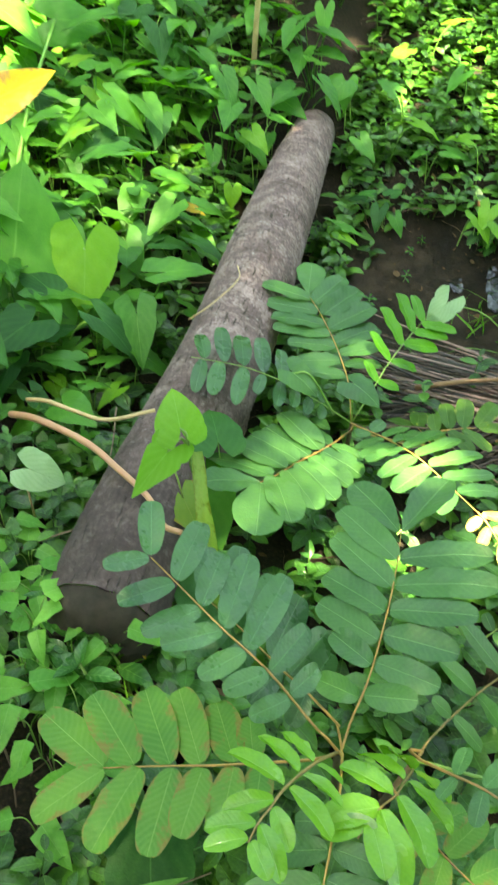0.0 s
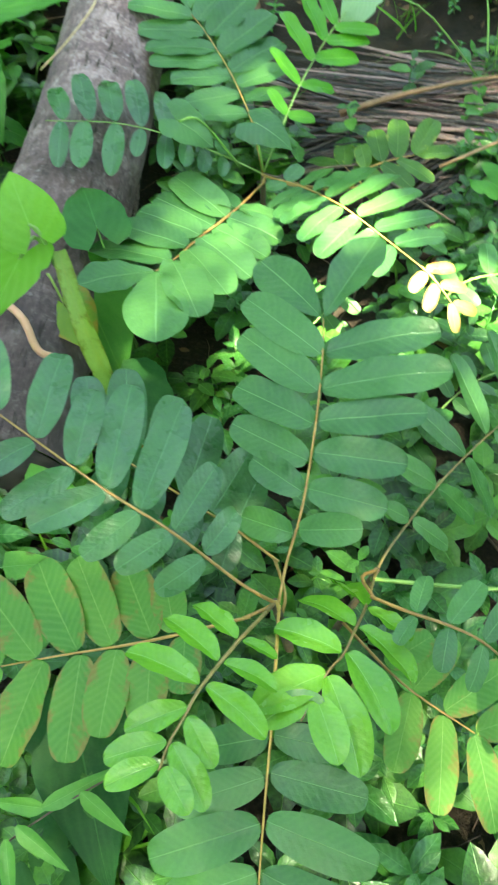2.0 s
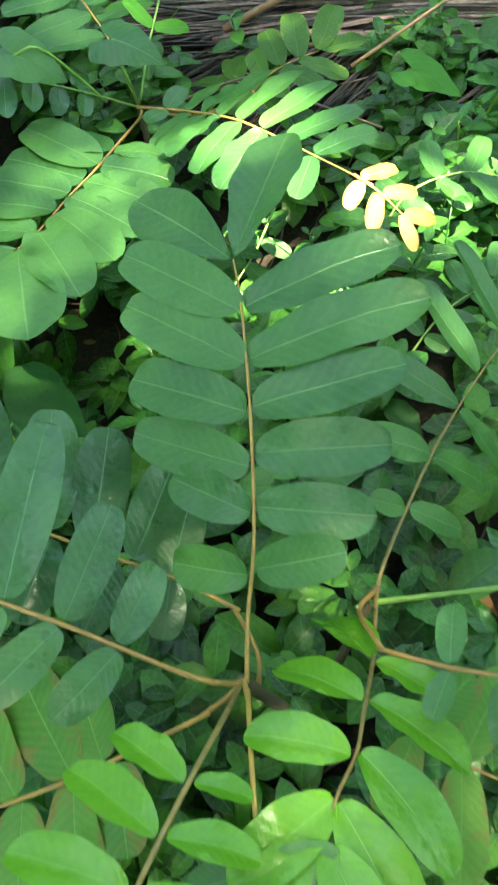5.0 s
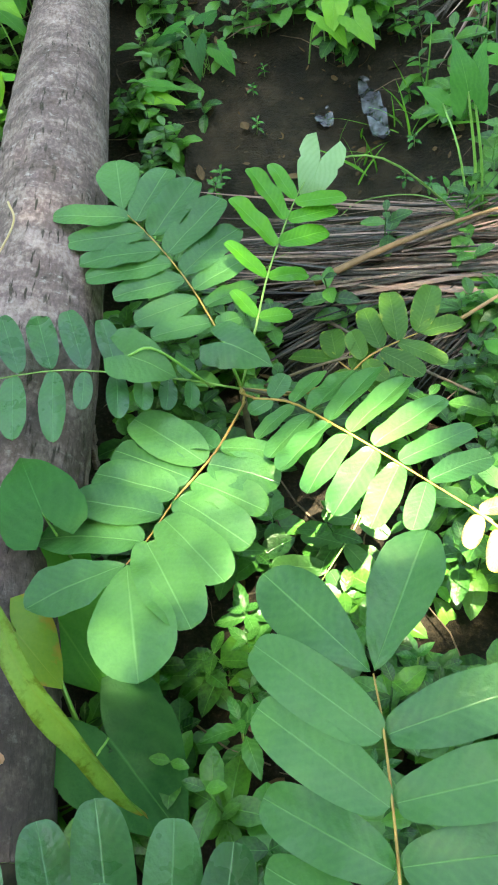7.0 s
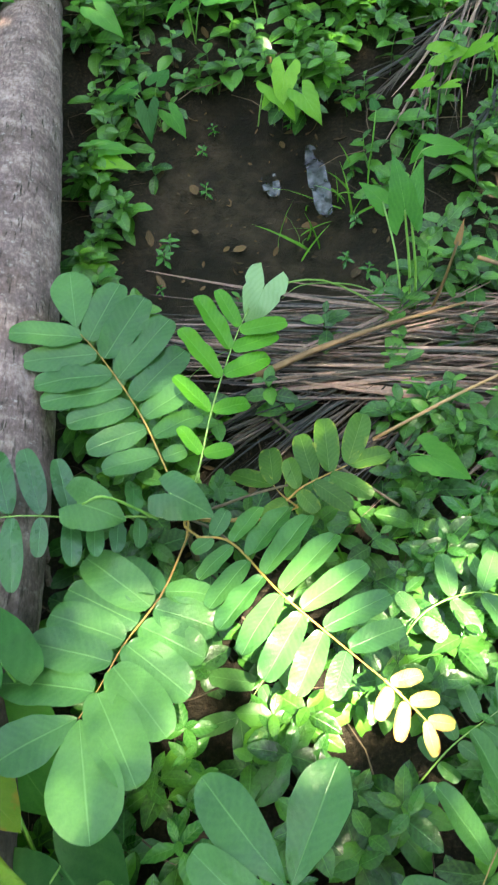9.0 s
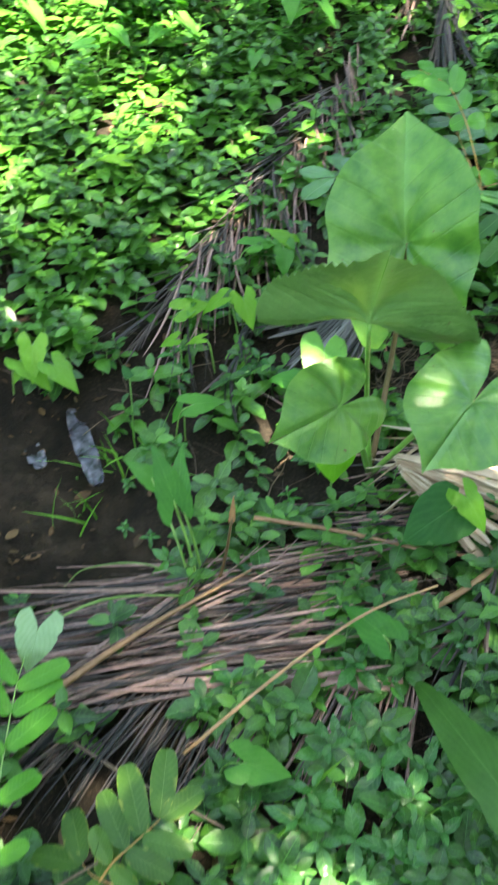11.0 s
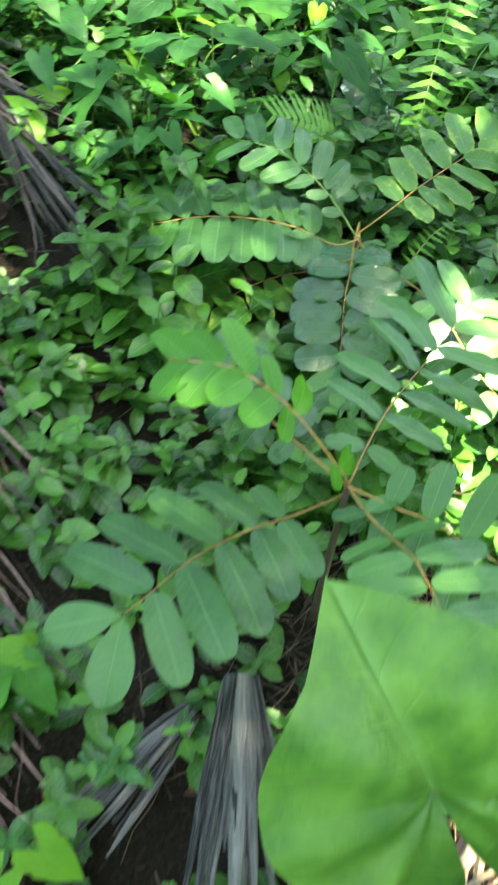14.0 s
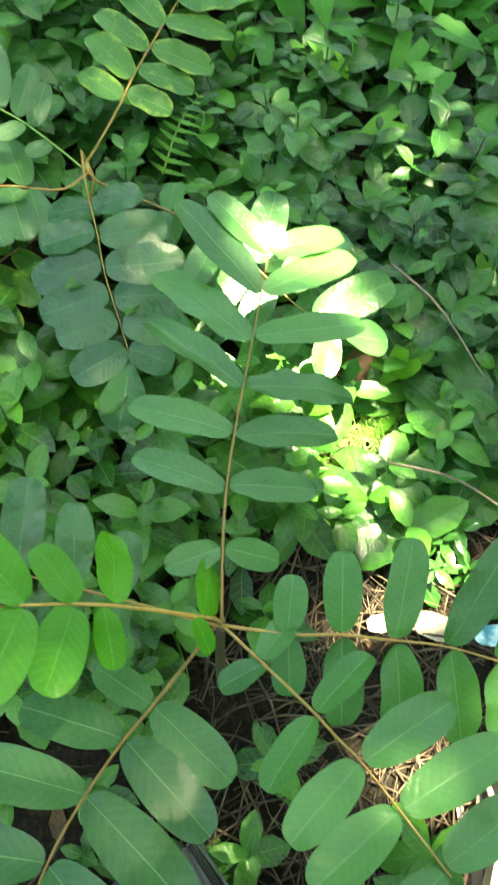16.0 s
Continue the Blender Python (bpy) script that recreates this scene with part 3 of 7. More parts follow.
HEART_TURNS = (0, 6, 15, 30, 48, 62, 77, 90, 112, 130, 145, 156, 164, 170, 175)
HEART = (1.0, 0.915, 0.835, 0.775, 0.725, 0.675, 0.60, 0.575, 0.585, 0.645, 0.77, 0.90, 0.89, 0.68, 0.36)
OPEN_TURNS = (0, 7, 18, 35, 55, 75, 95, 108, 118, 126, 132)
OPEN = (1.0, 0.92, 0.84, 0.78, 0.76, 0.80, 0.86, 0.84, 0.72, 0.48, 0.22)


def arrow_leaf(parent, root, joint, tip_dir, up, size, mat, kind="arrow", k=0, stalk=None, r=0.003, bend=None, label=""):
    """A stalk from root to joint and a blade there whose tip points along tip_dir."""
    o = parent.location
    root, joint = Vector(root), Vector(joint)
    mid = Vector(bend) if bend else root.lerp(joint, 0.55) + Vector((0, 0, 0.04)) - Vector(tip_dir).normalized() * size * 0.12
    d = tube(curve_points([root - o, mid - o, joint - o], 10), r, r * 0.6, 6)
    st = mesh_object("petiole", *d[:2], stalk or PETIOLE, d[2], parent)
    b = share("blade", arrow_mesh(kind, mat, k), parent, frame_of(joint - o, tip_dir, up) @ Matrix.Diagonal((size, size, size, 1)))
    if label:
        tagged(b, label)
    return b


# ---- scattered small plants, as one mesh each ----
def scatter(name, template, places, mat, label, category):
    """template: verts, faces, uvs; places: list of 4x4 matrices."""
    tv = np.array([tuple(v) for v in template[0]])
    tf = template[1]
    n, cnt = len(tv), len(places)
    mats = np.array([[list(r) for r in m] for m in places])
    V = np.einsum("kij,nj->kni", mats[:, :3, :3], tv) + mats[:, None, :3, 3]
    loops = np.concatenate([np.array(f) for f in tf])
    sizes = np.array([len(f) for f in tf])
    allloops = (loops[None, :] + (np.arange(cnt) * n)[:, None]).ravel()
    allsizes = np.tile(sizes, cnt)
    me = bpy.data.meshes.new(name)
    me.vertices.add(n * cnt)
    me.vertices.foreach_set("co", V.astype(np.float32).ravel())
    me.loops.add(len(allloops))
    me.loops.foreach_set("vertex_index", allloops.astype(np.int32))
    me.polygons.add(len(allsizes))
    starts = np.concatenate([[0], np.cumsum(allsizes)[:-1]])
    me.polygons.foreach_set("loop_start", starts.astype(np.int32))
    lay = me.uv_layers.new(name="UVMap")
    uv = np.array(template[2])[loops]
    lay.data.foreach_set("uv", np.tile(uv.ravel(), cnt).astype(np.float32))
    me.polygons.foreach_set("use_smooth", np.ones(len(allsizes), bool))
    me.materials.append(mat)
    me.update()
    me.validate()
    return tagged(new(name, me), label, category, kind="stuff")


def merge(parts):
    V, F, U = [], [], []
    for v, f, u in parts:
        b = len(V)
        V += list(v)
        F += [tuple(i + b for i in g) for g in f]
        U += list(u)
    return V, F, U


def moved(data, m):
    return [m @ v for v in data[0]], data[1], data[2]


def simple_leaf(width, nu=4, fold=0.25, curl=-0.25, power=0.75, skew=0.95):
    return weld(blade(oblong(width, power, skew), 1.0, nu, 1, fold, curl))


def sprig(seed, levels=4, leaf=0.05, height=0.12):
    """A low herb: opposite leaves in crossed pairs up a short stem."""
    rnd = random.Random(seed)
    parts = [tube([Vector((0, 0, -0.02)), Vector((0.006, 0.004, height * 0.5)), Vector((0, 0, height))], 0.0018, 0.0012, 3)]
    for i in range(levels):
        f = i / (levels - 1)
        z = height * (0.35 + 0.65 * f)
        size = leaf * (1.05 - 0.55 * f ** 2) * rnd.uniform(0.85, 1.1)
        for s in (0, 1):
            az = i * math.pi / 2 + s * math.pi + rnd.uniform(-0.3, 0.3)
            el = 0.0 + 0.5 * f + rnd.uniform(-0.2, 0.2)
            d = Vector((math.cos(az) * math.cos(el), math.sin(az) * math.cos(el), math.sin(el)))
            m = frame_of((0, 0, z), d, (0, 0, 1) if el < 1.2 else (-math.cos(az), -math.sin(az), 0.3)) @ Matrix.Diagonal((size, size, size, 1))
            parts.append(moved(simple_leaf(rnd.uniform(0.50, 0.66), 5, 0.28, -0.26, 0.74, 1.05), m))
    return merge(parts)


def at_ground(x, y, rnd, smin=0.7, smax=1.3, lean=14, lift=0.0):
    s = rnd.uniform(smin, smax)
    return pose(x, y, ground_z(x, y) + lift, rnd.uniform(-lean, lean), rnd.uniform(-lean, lean), rnd.uniform(0, 360)) @ Matrix.Diagonal((s, s, s, 1))


# ---- ground sheet ----
def build_ground():
    xs = sorted(set([-60, -30, -15, -8, -5] + [round(-3.4 + 0.06 * i, 3) for i in range(125)] + [5, 8, 15, 30, 60]))
    ys = sorted(set([-60, -30, -12, -5, -2.5] + [round(-1.2 + 0.06 * i, 3) for i in range(135)] + [8, 10, 15, 30, 60]))
    verts = [(x, y, ground_z(x, y)) for y in ys for x in xs]
    w = len(xs)
    faces = [(j * w + i, j * w + i + 1, (j + 1) * w + i + 1, (j + 1) * w + i) for j in range(len(ys) - 1) for i in range(w - 1)]
    g = mesh_object("ground", verts, faces, SOIL)
    a = g.data.attributes.new("mud", "FLOAT", "POINT")
    a.data.foreach_set("value", [mud_at(v[0], v[1]) for v in verts])
    return tagged(g, "dark damp soil with a wet muddy hollow", "ground", kind="structure")


build_ground()


# ---- fallen palm trunk ----
LOG = [(-0.352, 0.31, 0.362), (-0.385, 0.55, 0.385), (-0.455, 1.18, 0.40), (-0.525, 1.58, 0.40), (-0.595, 1.97, 0.395), (-0.67, 2.37, 0.375), (-0.74, 2.75, 0.33)]


def build_log():
    t = thing("palm_log", (-0.45, 1.2, 0.28), "fallen grey-brown palm trunk with ring scars and cracked bark", "log")
    o = t.location
    rows, sides = 210, 60
    pts = curve_points([Vector(p) - o for p in LOG], rows)
    verts, faces, uvs = [], [], []
    run = 0.0
    rnd = random.Random(5)
    rings, s = [], 0.0
    while s < 4.5:
        s += rnd.uniform(0.10, 0.26)
        rings.append((s, rnd.uniform(-0.02, 0.02), rnd.uniform(0.4, 1.0)))
    for i, p in enumerate(pts):
        if i:
            run += (pts[i] - pts[i - 1]).length
        tg = (pts[min(i + 1, rows - 1)] - pts[max(i - 1, 0)]).normalized()
        side = tg.cross(Vector((0, 0, 1))).normalized()
        up = side.cross(tg)
        for k in range(sides):
            a = 2 * math.pi * k / sides
            r = 0.116 - 0.004 * run - 0.020 * max(0.0, run - 1.5)
            q = (math.cos(a) * 1.3, math.sin(a) * 1.3, run * 2.2)
            r += 0.006 * noise.noise(q) + 0.0025 * noise.noise((q[0] * 6, q[1] * 6, run * 26))
            for c, sl, dp in rings:
                e = run - c - sl * math.cos(a + c * 9)
                if abs(e) < 0.02:
                    r -= 0.0030 * dp * math.exp(-(e / 0.006) ** 2)
                    r += 0.0022 * dp * math.exp(-((e - 0.009) / 0.006) ** 2)
            cr = noise.noise((a * 9, run * 7, 3.3))
            if cr > 0.42:
                r -= 0.004 * (cr - 0.42) * 6
            verts.append(p + (side * math.cos(a) + up * math.sin(a)) * r)
            uvs.append((run, a * 0.115))
    for i in range(rows - 1):
        for k in range(sides):
            k2 = (k + 1) % sides
            faces.append((i * sides + k, i * sides + k2, (i + 1) * sides + k2, (i + 1) * sides + k))
    faces.append(tuple((rows - 1) * sides + k for k in range(sides)))
    mesh_object("trunk", verts, faces, BARK, uvs, t)
    # dark jagged face that closes the near end
    tg = (pts[0] - pts[1]).normalized()
    core, cf = [], []
    for j, (f, out) in enumerate(((0.97, 0.0), (0.86, 0.030), (0.60, 0.045), (0.25, 0.040))):
        for k in range(sides):
            v = pts[0].lerp(verts[k], f) + tg * (out + 0.03 * abs(noise.noise((k * 0.55, j * 1.3, 6.0))) * (j > 0))
            core.append(v)
    for j in range(3):
        for k in range(sides):
            k2 = (k + 1) % sides
            cf.append((j * sides + k2, j * sides + k, (j + 1) * sides + k, (j + 1) * sides + k2))
    cf.append(tuple(reversed([3 * sides + k for k in range(sides)])))
    mesh_object("rotten_end", core, cf, DARK_WOOD, None, t, "dark rough broken end")
    # a torn lip of bark low on the flank
    for dx, ln, w in ((0.0, 0.11, 0.022), (0.025, 0.085, 0.018), (-0.028, 0.075, 0.02), (0.052, 0.06, 0.014)):
        d = blade(lambda u: (0.0, w * (0.5 + 0.3 * math.sin(u * 9)) * (1 - 0.6 * u)), ln, 8, 2, 0.1, -0.25, 0.02)
        d = weld(d)
        b = mesh_object("bark_strip", *d[:2], BARK, d[2], t)
        b.matrix_local = frame_of(Vector((-0.322, 0.93 + dx, 0.43)) - o, (0.35, -0.25, -1), (1, 0.1, 0.2))
        so = b.modifiers.new("thick", "SOLIDIFY")
        so.thickness = 0.006
    return t


build_log()


# ---- dead palm fronds ----
def strip_mesh(seed, mat):
    rnd = random.Random(seed)
    verts, faces, uvs = [], [], []
    n = 9
    b1, b2 = rnd.uniform(-0.05, 0.05), rnd.uniform(-0.05, 0.05)
    tw = rnd.uniform(-1.2, 1.2)
    for i in range(n + 1):
        f = i / n
        w = 0.5 * (0.35 + 0.65 * min(1, f * 6)) * (1 - f ** 3 * 0.85)
        c = Vector((f, b1 * f * f + b2 * f ** 3, 0.012 * math.sin(f * 5 + seed)))
        for j, (y, z) in enumerate(((-1, -0.35), (0, 0.35), (1, -0.35), (0, 0.12))):
            a = tw * f
            yy, zz = y * math.cos(a) - z * math.sin(a), y * math.sin(a) + z * math.cos(a)
            verts.append(c + Vector((0, 0.013 * w * yy, 0.013 * w * zz)))
            uvs.append((f, j / 4))
    for i in range(n):
        for j in range(4):
            a, b = i * 4 + j, i * 4 + (j + 1) % 4
            faces.append((a, b, b + 4, a + 4))
    faces.append((3, 2, 1, 0))
    faces.append((n * 4, n * 4 + 1, n * 4 + 2, n * 4 + 3))
    o = mesh_object("strip", verts, faces, mat, uvs, smooth=False)
    me = o.data
    bpy.data.objects.remove(o)
    return me


STRIPS = {m.name: [strip_mesh(i, m) for i in range(8)] for m in (FIBRE, FIBRE_DARK, DRY_SHEET)}


def frond_strips(parent, starts, direction, length, count, mat, seed, spread=8.0, lift=0.02, layers=0.03, wide=1.0):
    """Leaflets from a start line (two ends) lying over the ground along a direction (degrees, two ends)."""
    rnd = random.Random(seed)
    o = parent.location
    for i in range(count):
        f = (i + rnd.uniform(-0.4, 0.4)) / max(1, count - 1)
        x = starts[0][0] + (starts[1][0] - starts[0][0]) * f + rnd.uniform(-0.008, 0.008)
        y = starts[0][1] + (starts[1][1] - starts[0][1]) * f + rnd.uniform(-0.008, 0.008)
        a = radians(direction[0] + (direction[1] - direction[0]) * f + rnd.uniform(-spread, spread))
        L = length * rnd.uniform(0.6, 1.1)
        dx, dy = math.cos(a), math.sin(a)
        back = L * rnd.uniform(-0.22, 0.18)
        x, y = x + dx * back, y + dy * back
        h0, h1 = ground_z(x, y), ground_z(x + dx * L, y + dy * L)
        dz = (h1 - h0) / L + rnd.uniform(-0.02, 0.03)
        p = Vector((x, y, h0 + lift + rnd.random() * layers))
        m = frame_of(p - o, (dx, dy, dz), (rnd.uniform(-1.1, 1.1), rnd.uniform(-1.1, 1.1), 1)) @ Matrix.Diagonal((L, wide * rnd.uniform(0.6, 1.1), wide * rnd.uniform(0.6, 1.1), 1))
        share("leaflet", rnd.choice(STRIPS[mat.name]), parent, m)


def palm_fronds():
    f1 = thing("palm_frond", (0.30, 1.46, 0.11), "dry brown palm frond lying across the mud edge", "palm frond", "dead palm fronds")
    stem(f1, [(-0.03, 1.50, 0.135), (0.20, 1.475, 0.15), (0.42, 1.43, 0.15), (0.72, 1.35, 0.16)], 0.006, 0.016, FIBRE, "midrib", 14, 6)
    stem(f1, [(0.0, 1.474, 0.175), (0.12, 1.525, 0.20), (0.28, 1.59, 0.215), (0.463, 1.652, 0.225)], 0.009, 0.003, STRAW, "broken_stalk", 14, 6)
    frond_strips(f1, ((0.56, 1.40), (0.66, 1.72)), (174, 178), 0.80, 105, FIBRE, 3, 4.5, 0.02, 0.07, 0.72)
    frond_strips(f1, ((0.86, 1.40), (0.78, 1.70)), (176, 174), 0.62, 60, FIBRE, 33, 5, 0.015, 0.03, 0.6)
    frond_strips(f1, ((0.10, 1.52), (0.30, 1.72)), (173, 180), 0.52, 80, FIBRE, 4, 4, 0.015, 0.05, 0.55)
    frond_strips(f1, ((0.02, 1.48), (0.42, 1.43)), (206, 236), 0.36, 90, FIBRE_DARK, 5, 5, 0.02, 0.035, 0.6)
    frond_strips(f1, ((0.45, 1.44), (0.78, 1.38)), (212, 240), 0.34, 46, FIBRE, 35, 6, 0.02, 0.035, 0.6)
    frond_strips(f1, ((0.0, 1.505), (0.16, 1.55)), (26, 16), 0.52, 20, FIBRE, 6, 4, 0.06, 0.025, 1.0)
    frond_strips(f1, ((0.02, 1.47), (0.10, 1.46)), (14, 6), 0.60, 14, FIBRE, 36, 4, 0.055, 0.02, 0.8)
    f2 = thing("palm_frond", (0.85, 2.9, 0.33), "weathered brown palm frond half grown over by herbs", "palm frond", "dead palm fronds")
    stem(f2, [(1.30, 3.52, 0.53), (1.0, 3.2, 0.43), (0.72, 2.9, 0.34), (0.42, 2.5, 0.22)], 0.014, 0.006, FIBRE_DARK, "midrib", 14, 6)
    frond_strips(f2, ((1.28, 3.50), (0.45, 2.60)), (262, 252), 0.42, 110, FIBRE, 7, 9, 0.03, 0.06, 0.75)
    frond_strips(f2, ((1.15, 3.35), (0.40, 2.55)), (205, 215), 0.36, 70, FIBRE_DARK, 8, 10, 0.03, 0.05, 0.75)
    f3 = thing("palm_frond", (1.70, 3.9, 0.68), "dark dry palm frond with folded leaflets on the bank", "palm frond", "dead palm fronds")
    stem(f3, [(1.98, 4.75, 0.97), (1.85, 4.32, 0.84), (1.71, 4.0, 0.72), (1.64, 3.68, 0.65), (1.55, 3.28, 0.55)], 0.018, 0.006, FIBRE_DARK, "midrib", 16, 6)
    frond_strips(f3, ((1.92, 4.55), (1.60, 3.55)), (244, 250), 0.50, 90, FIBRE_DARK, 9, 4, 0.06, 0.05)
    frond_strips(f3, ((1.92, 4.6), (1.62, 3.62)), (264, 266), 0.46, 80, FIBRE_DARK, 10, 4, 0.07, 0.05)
    frond_strips(f3, ((1.85, 4.5), (1.60, 3.8)), (228, 236), 0.50, 26, FIBRE, 11, 8, 0.04, 0.04, 1.4)
    frond_strips(f3, ((1.75, 4.55), (1.35, 4.35)), (222, 232), 0.40, 18, FIBRE, 12, 10, 0.04, 0.05, 1.8)
    f4 = thing("palm_frond", (0.80, 1.68, 0.12), "straw-coloured dry palm leaflets beside the taro", "palm frond", "dead palm fronds")
    frond_strips(f4, ((1.25, 1.62), (1.20, 1.78)), (172, 176), 0.62, 60, FIBRE, 13, 6, 0.03, 0.05, 0.7)
    frond_strips(f4, ((1.30, 1.86), (1.15, 2.02)), (180, 196), 0.42, 20, FIBRE, 14, 9, 0.03, 0.05, 1.3)
    frond_strips(f4, ((0.98, 1.50), (1.05, 1.62)), (222, 240), 0.34, 16, FIBRE_DARK, 15, 8, 0.03, 0.05)
    f5 = thing("palm_frond", (0.66, 2.14, 0.18), "small bundle of dry brown palm leaflets", "palm frond", "dead palm fronds")
    frond_strips(f5, ((0.80, 2.02), (0.84, 2.10)), (140, 158), 0.26, 12, FIBRE, 16, 6, 0.08, 0.05)
    frond_strips(f5, ((0.66, 2.50), (0.60, 2.38)), (235, 255), 0.26, 14, FIBRE_DARK, 17, 12, 0.03, 0.04)
    for lst, r, lab, mt in (([(0.25, 1.28, 0.22), (0.45, 1.36, 0.30), (0.64, 1.42, 0.36), (0.80, 1.45, 0.36)], 0.0036, "straight straw-coloured stick across the frond", STRAW),
                            ([(0.50, 1.79, 0.23), (0.70, 1.72, 0.21), (0.92, 1.64, 0.17), (1.10, 1.60, 0.16)], 0.0055, "bent tan stick lying beside the taro", STRAW),
                            ([(0.60, 1.50, 0.15), (0.82, 1.50, 0.17), (1.02, 1.57, 0.19), (1.16, 1.70, 0.2)], 0.010, "thick pale dry stalk on the ground", STRAW),
                            ([(0.0, 1.42, 0.14), (0.12, 1.30, 0.16), (0.30, 1.14, 0.2)], 0.004, "thin grey dry twig", TWIG)):
        s = thing("stick", lst[0], lab, "stick", "loose sticks")
        stem(s, lst, r, r * 0.6, mt, "shaft", 14, 6)


palm_fronds()


def husk(at, direction, up, length, width, mat, label, seed=1):
    """A split curved palm sheath: long fibrous slats side by side."""
    t = thing("palm_sheath", at, label, "palm sheath", "palm sheaths")
    rnd = random.Random(seed)
    m0 = frame_of((0, 0, 0), direction, up)
    n = 17
    for i in range(n):
        y = (i / (n - 1) - 0.5)
        w = width / n * rnd.choice((0.7, 1.2, 2.0, 3.0))
        L = length * rnd.uniform(0.62, 1.06)
        d = weld(blade(lambda u: (0.0, 0.5 * w * (0.12 + 0.88 * math.sin(math.pi * min(1, u * 0.85 + 0.1))) * (1 if u < 0.93 else (1 - u) / 0.07 * 0.8 + 0.2)), L, 12, 2, -0.3, rnd.uniform(-0.06, 0.03), 0.01, 2, seed=i))
        s = mesh_object("slat", *d[:2], mat, d[2], t)
        s.matrix_local = m0 @ pose(0, y * width * 0.35, -abs(y) ** 2 * width * 0.9 + rnd.uniform(0, 0.012), y * -60 + rnd.uniform(-22, 22), 0, y * 24 + rnd.uniform(-3, 3))
        so = s.modifiers.new("thick", "SOLIDIFY")
        so.thickness = 0.004
    return t


husk((0.99, 2.38, 0.40), (-0.26, -0.20, -0.12), (-0.2, -0.35, 1), 0.36, 0.16, HUSK, "grey split palm sheath with cracked fibres", 2)
husk((0.93, 2.45, 0.27), (-0.30, 0.04, -0.03), (0, 0, 1), 0.32, 0.09, HUSK, "dark grey palm sheath on the mud", 3)
husk((1.66, 4.42, 0.93), (-0.5, -0.34, -0.12), (0, -0.2, 1), 0.44, 0.20, COCO_PALE, "pale brown palm sheath among herbs", 4)
husk((1.50, 4.30, 0.90), (-0.4, -0.10, -0.1), (0, -0.2, 1), 0.34, 0.15, COCO_PALE, "pale brown palm sheath among herbs", 5)


def dry_sheet(at, direction, length, width, mat, label, seed, up=(0, 0, 1)):
    d = weld(blade(oblong(width / length, 0.5, 0.9), 1.0, 14, 4, 0.12, -0.1, 0.03, 2.5, seed=seed))
    b = mesh_object("dry_leaf", *d[:2], mat, d[2])
    b.matrix_world = frame_of(at, direction, up) @ Matrix.Diagonal((length, length, length, 1))
    return tagged(b, label, "dead leaf", "fallen leaves")


f6 = thing("palm_frond", (1.05, 1.88, 0.14), "bleached straw-white palm leaflets lying in the sun", "palm frond", "dead palm fronds")
frond_strips(f6, ((1.22, 2.00), (1.22, 1.76)), (196, 172), 0.36, 46, DRY_SHEET, 21, 5, 0.06, 0.05, 1.7)
def sheath_fan(tops, ends, n, mat, label):
    """A dry pleated palm blade: ribs side by side from one narrow end to a wide one."""
    a0, a1, b0, b1 = (Vector(p) for p in tops + ends)
    t = thing("palm_sheath", a0.lerp(b1, 0.5), label, "palm sheath", "palm sheaths")
    rnd = random.Random(12)
    for i in range(n):
        f = i / (n - 1)
        a, b = a0.lerp(a1, f), b0.lerp(b1, f) + Vector((0, 0, rnd.uniform(-0.006, 0.006)))
        b = a.lerp(b, rnd.uniform(0.86, 1.04))
        wide = (b1 - b0).length / n * 0.72
        d = weld(blade(lambda u: (0.0, wide * (0.42 + 0.58 * u) * (1 if u < 0.9 else 1 - (u - 0.9) * 5)), (b - a).length, 14, 2, 0.25, -0.10, 0.006, 2, seed=i))
        s = mesh_object("rib", *d[:2], mat, d[2], t)
        s.matrix_local = frame_of(a - t.location, b - a, (0.35 if i % 2 else -0.35, 0.35 if i % 2 else -0.35, 1))
        s.modifiers.new("thick", "SOLIDIFY").thickness = 0.003


sheath_fan(((0.865, 1.875, 0.27), (0.862, 1.80, 0.29)), ((1.20, 1.72, 0.27), (1.00, 1.575, 0.20)), 13, DRY_SHEET, "bleached pleated palm blade lying in the sun")
dry_sheet((1.395, 2.05, ground_z(1.395, 2.05) + 0.03), (0.02, 0.2, 0.02), 0.09, 0.045, DRY_SHEET, "bleached dry leaf lying in the sun", 4.0)


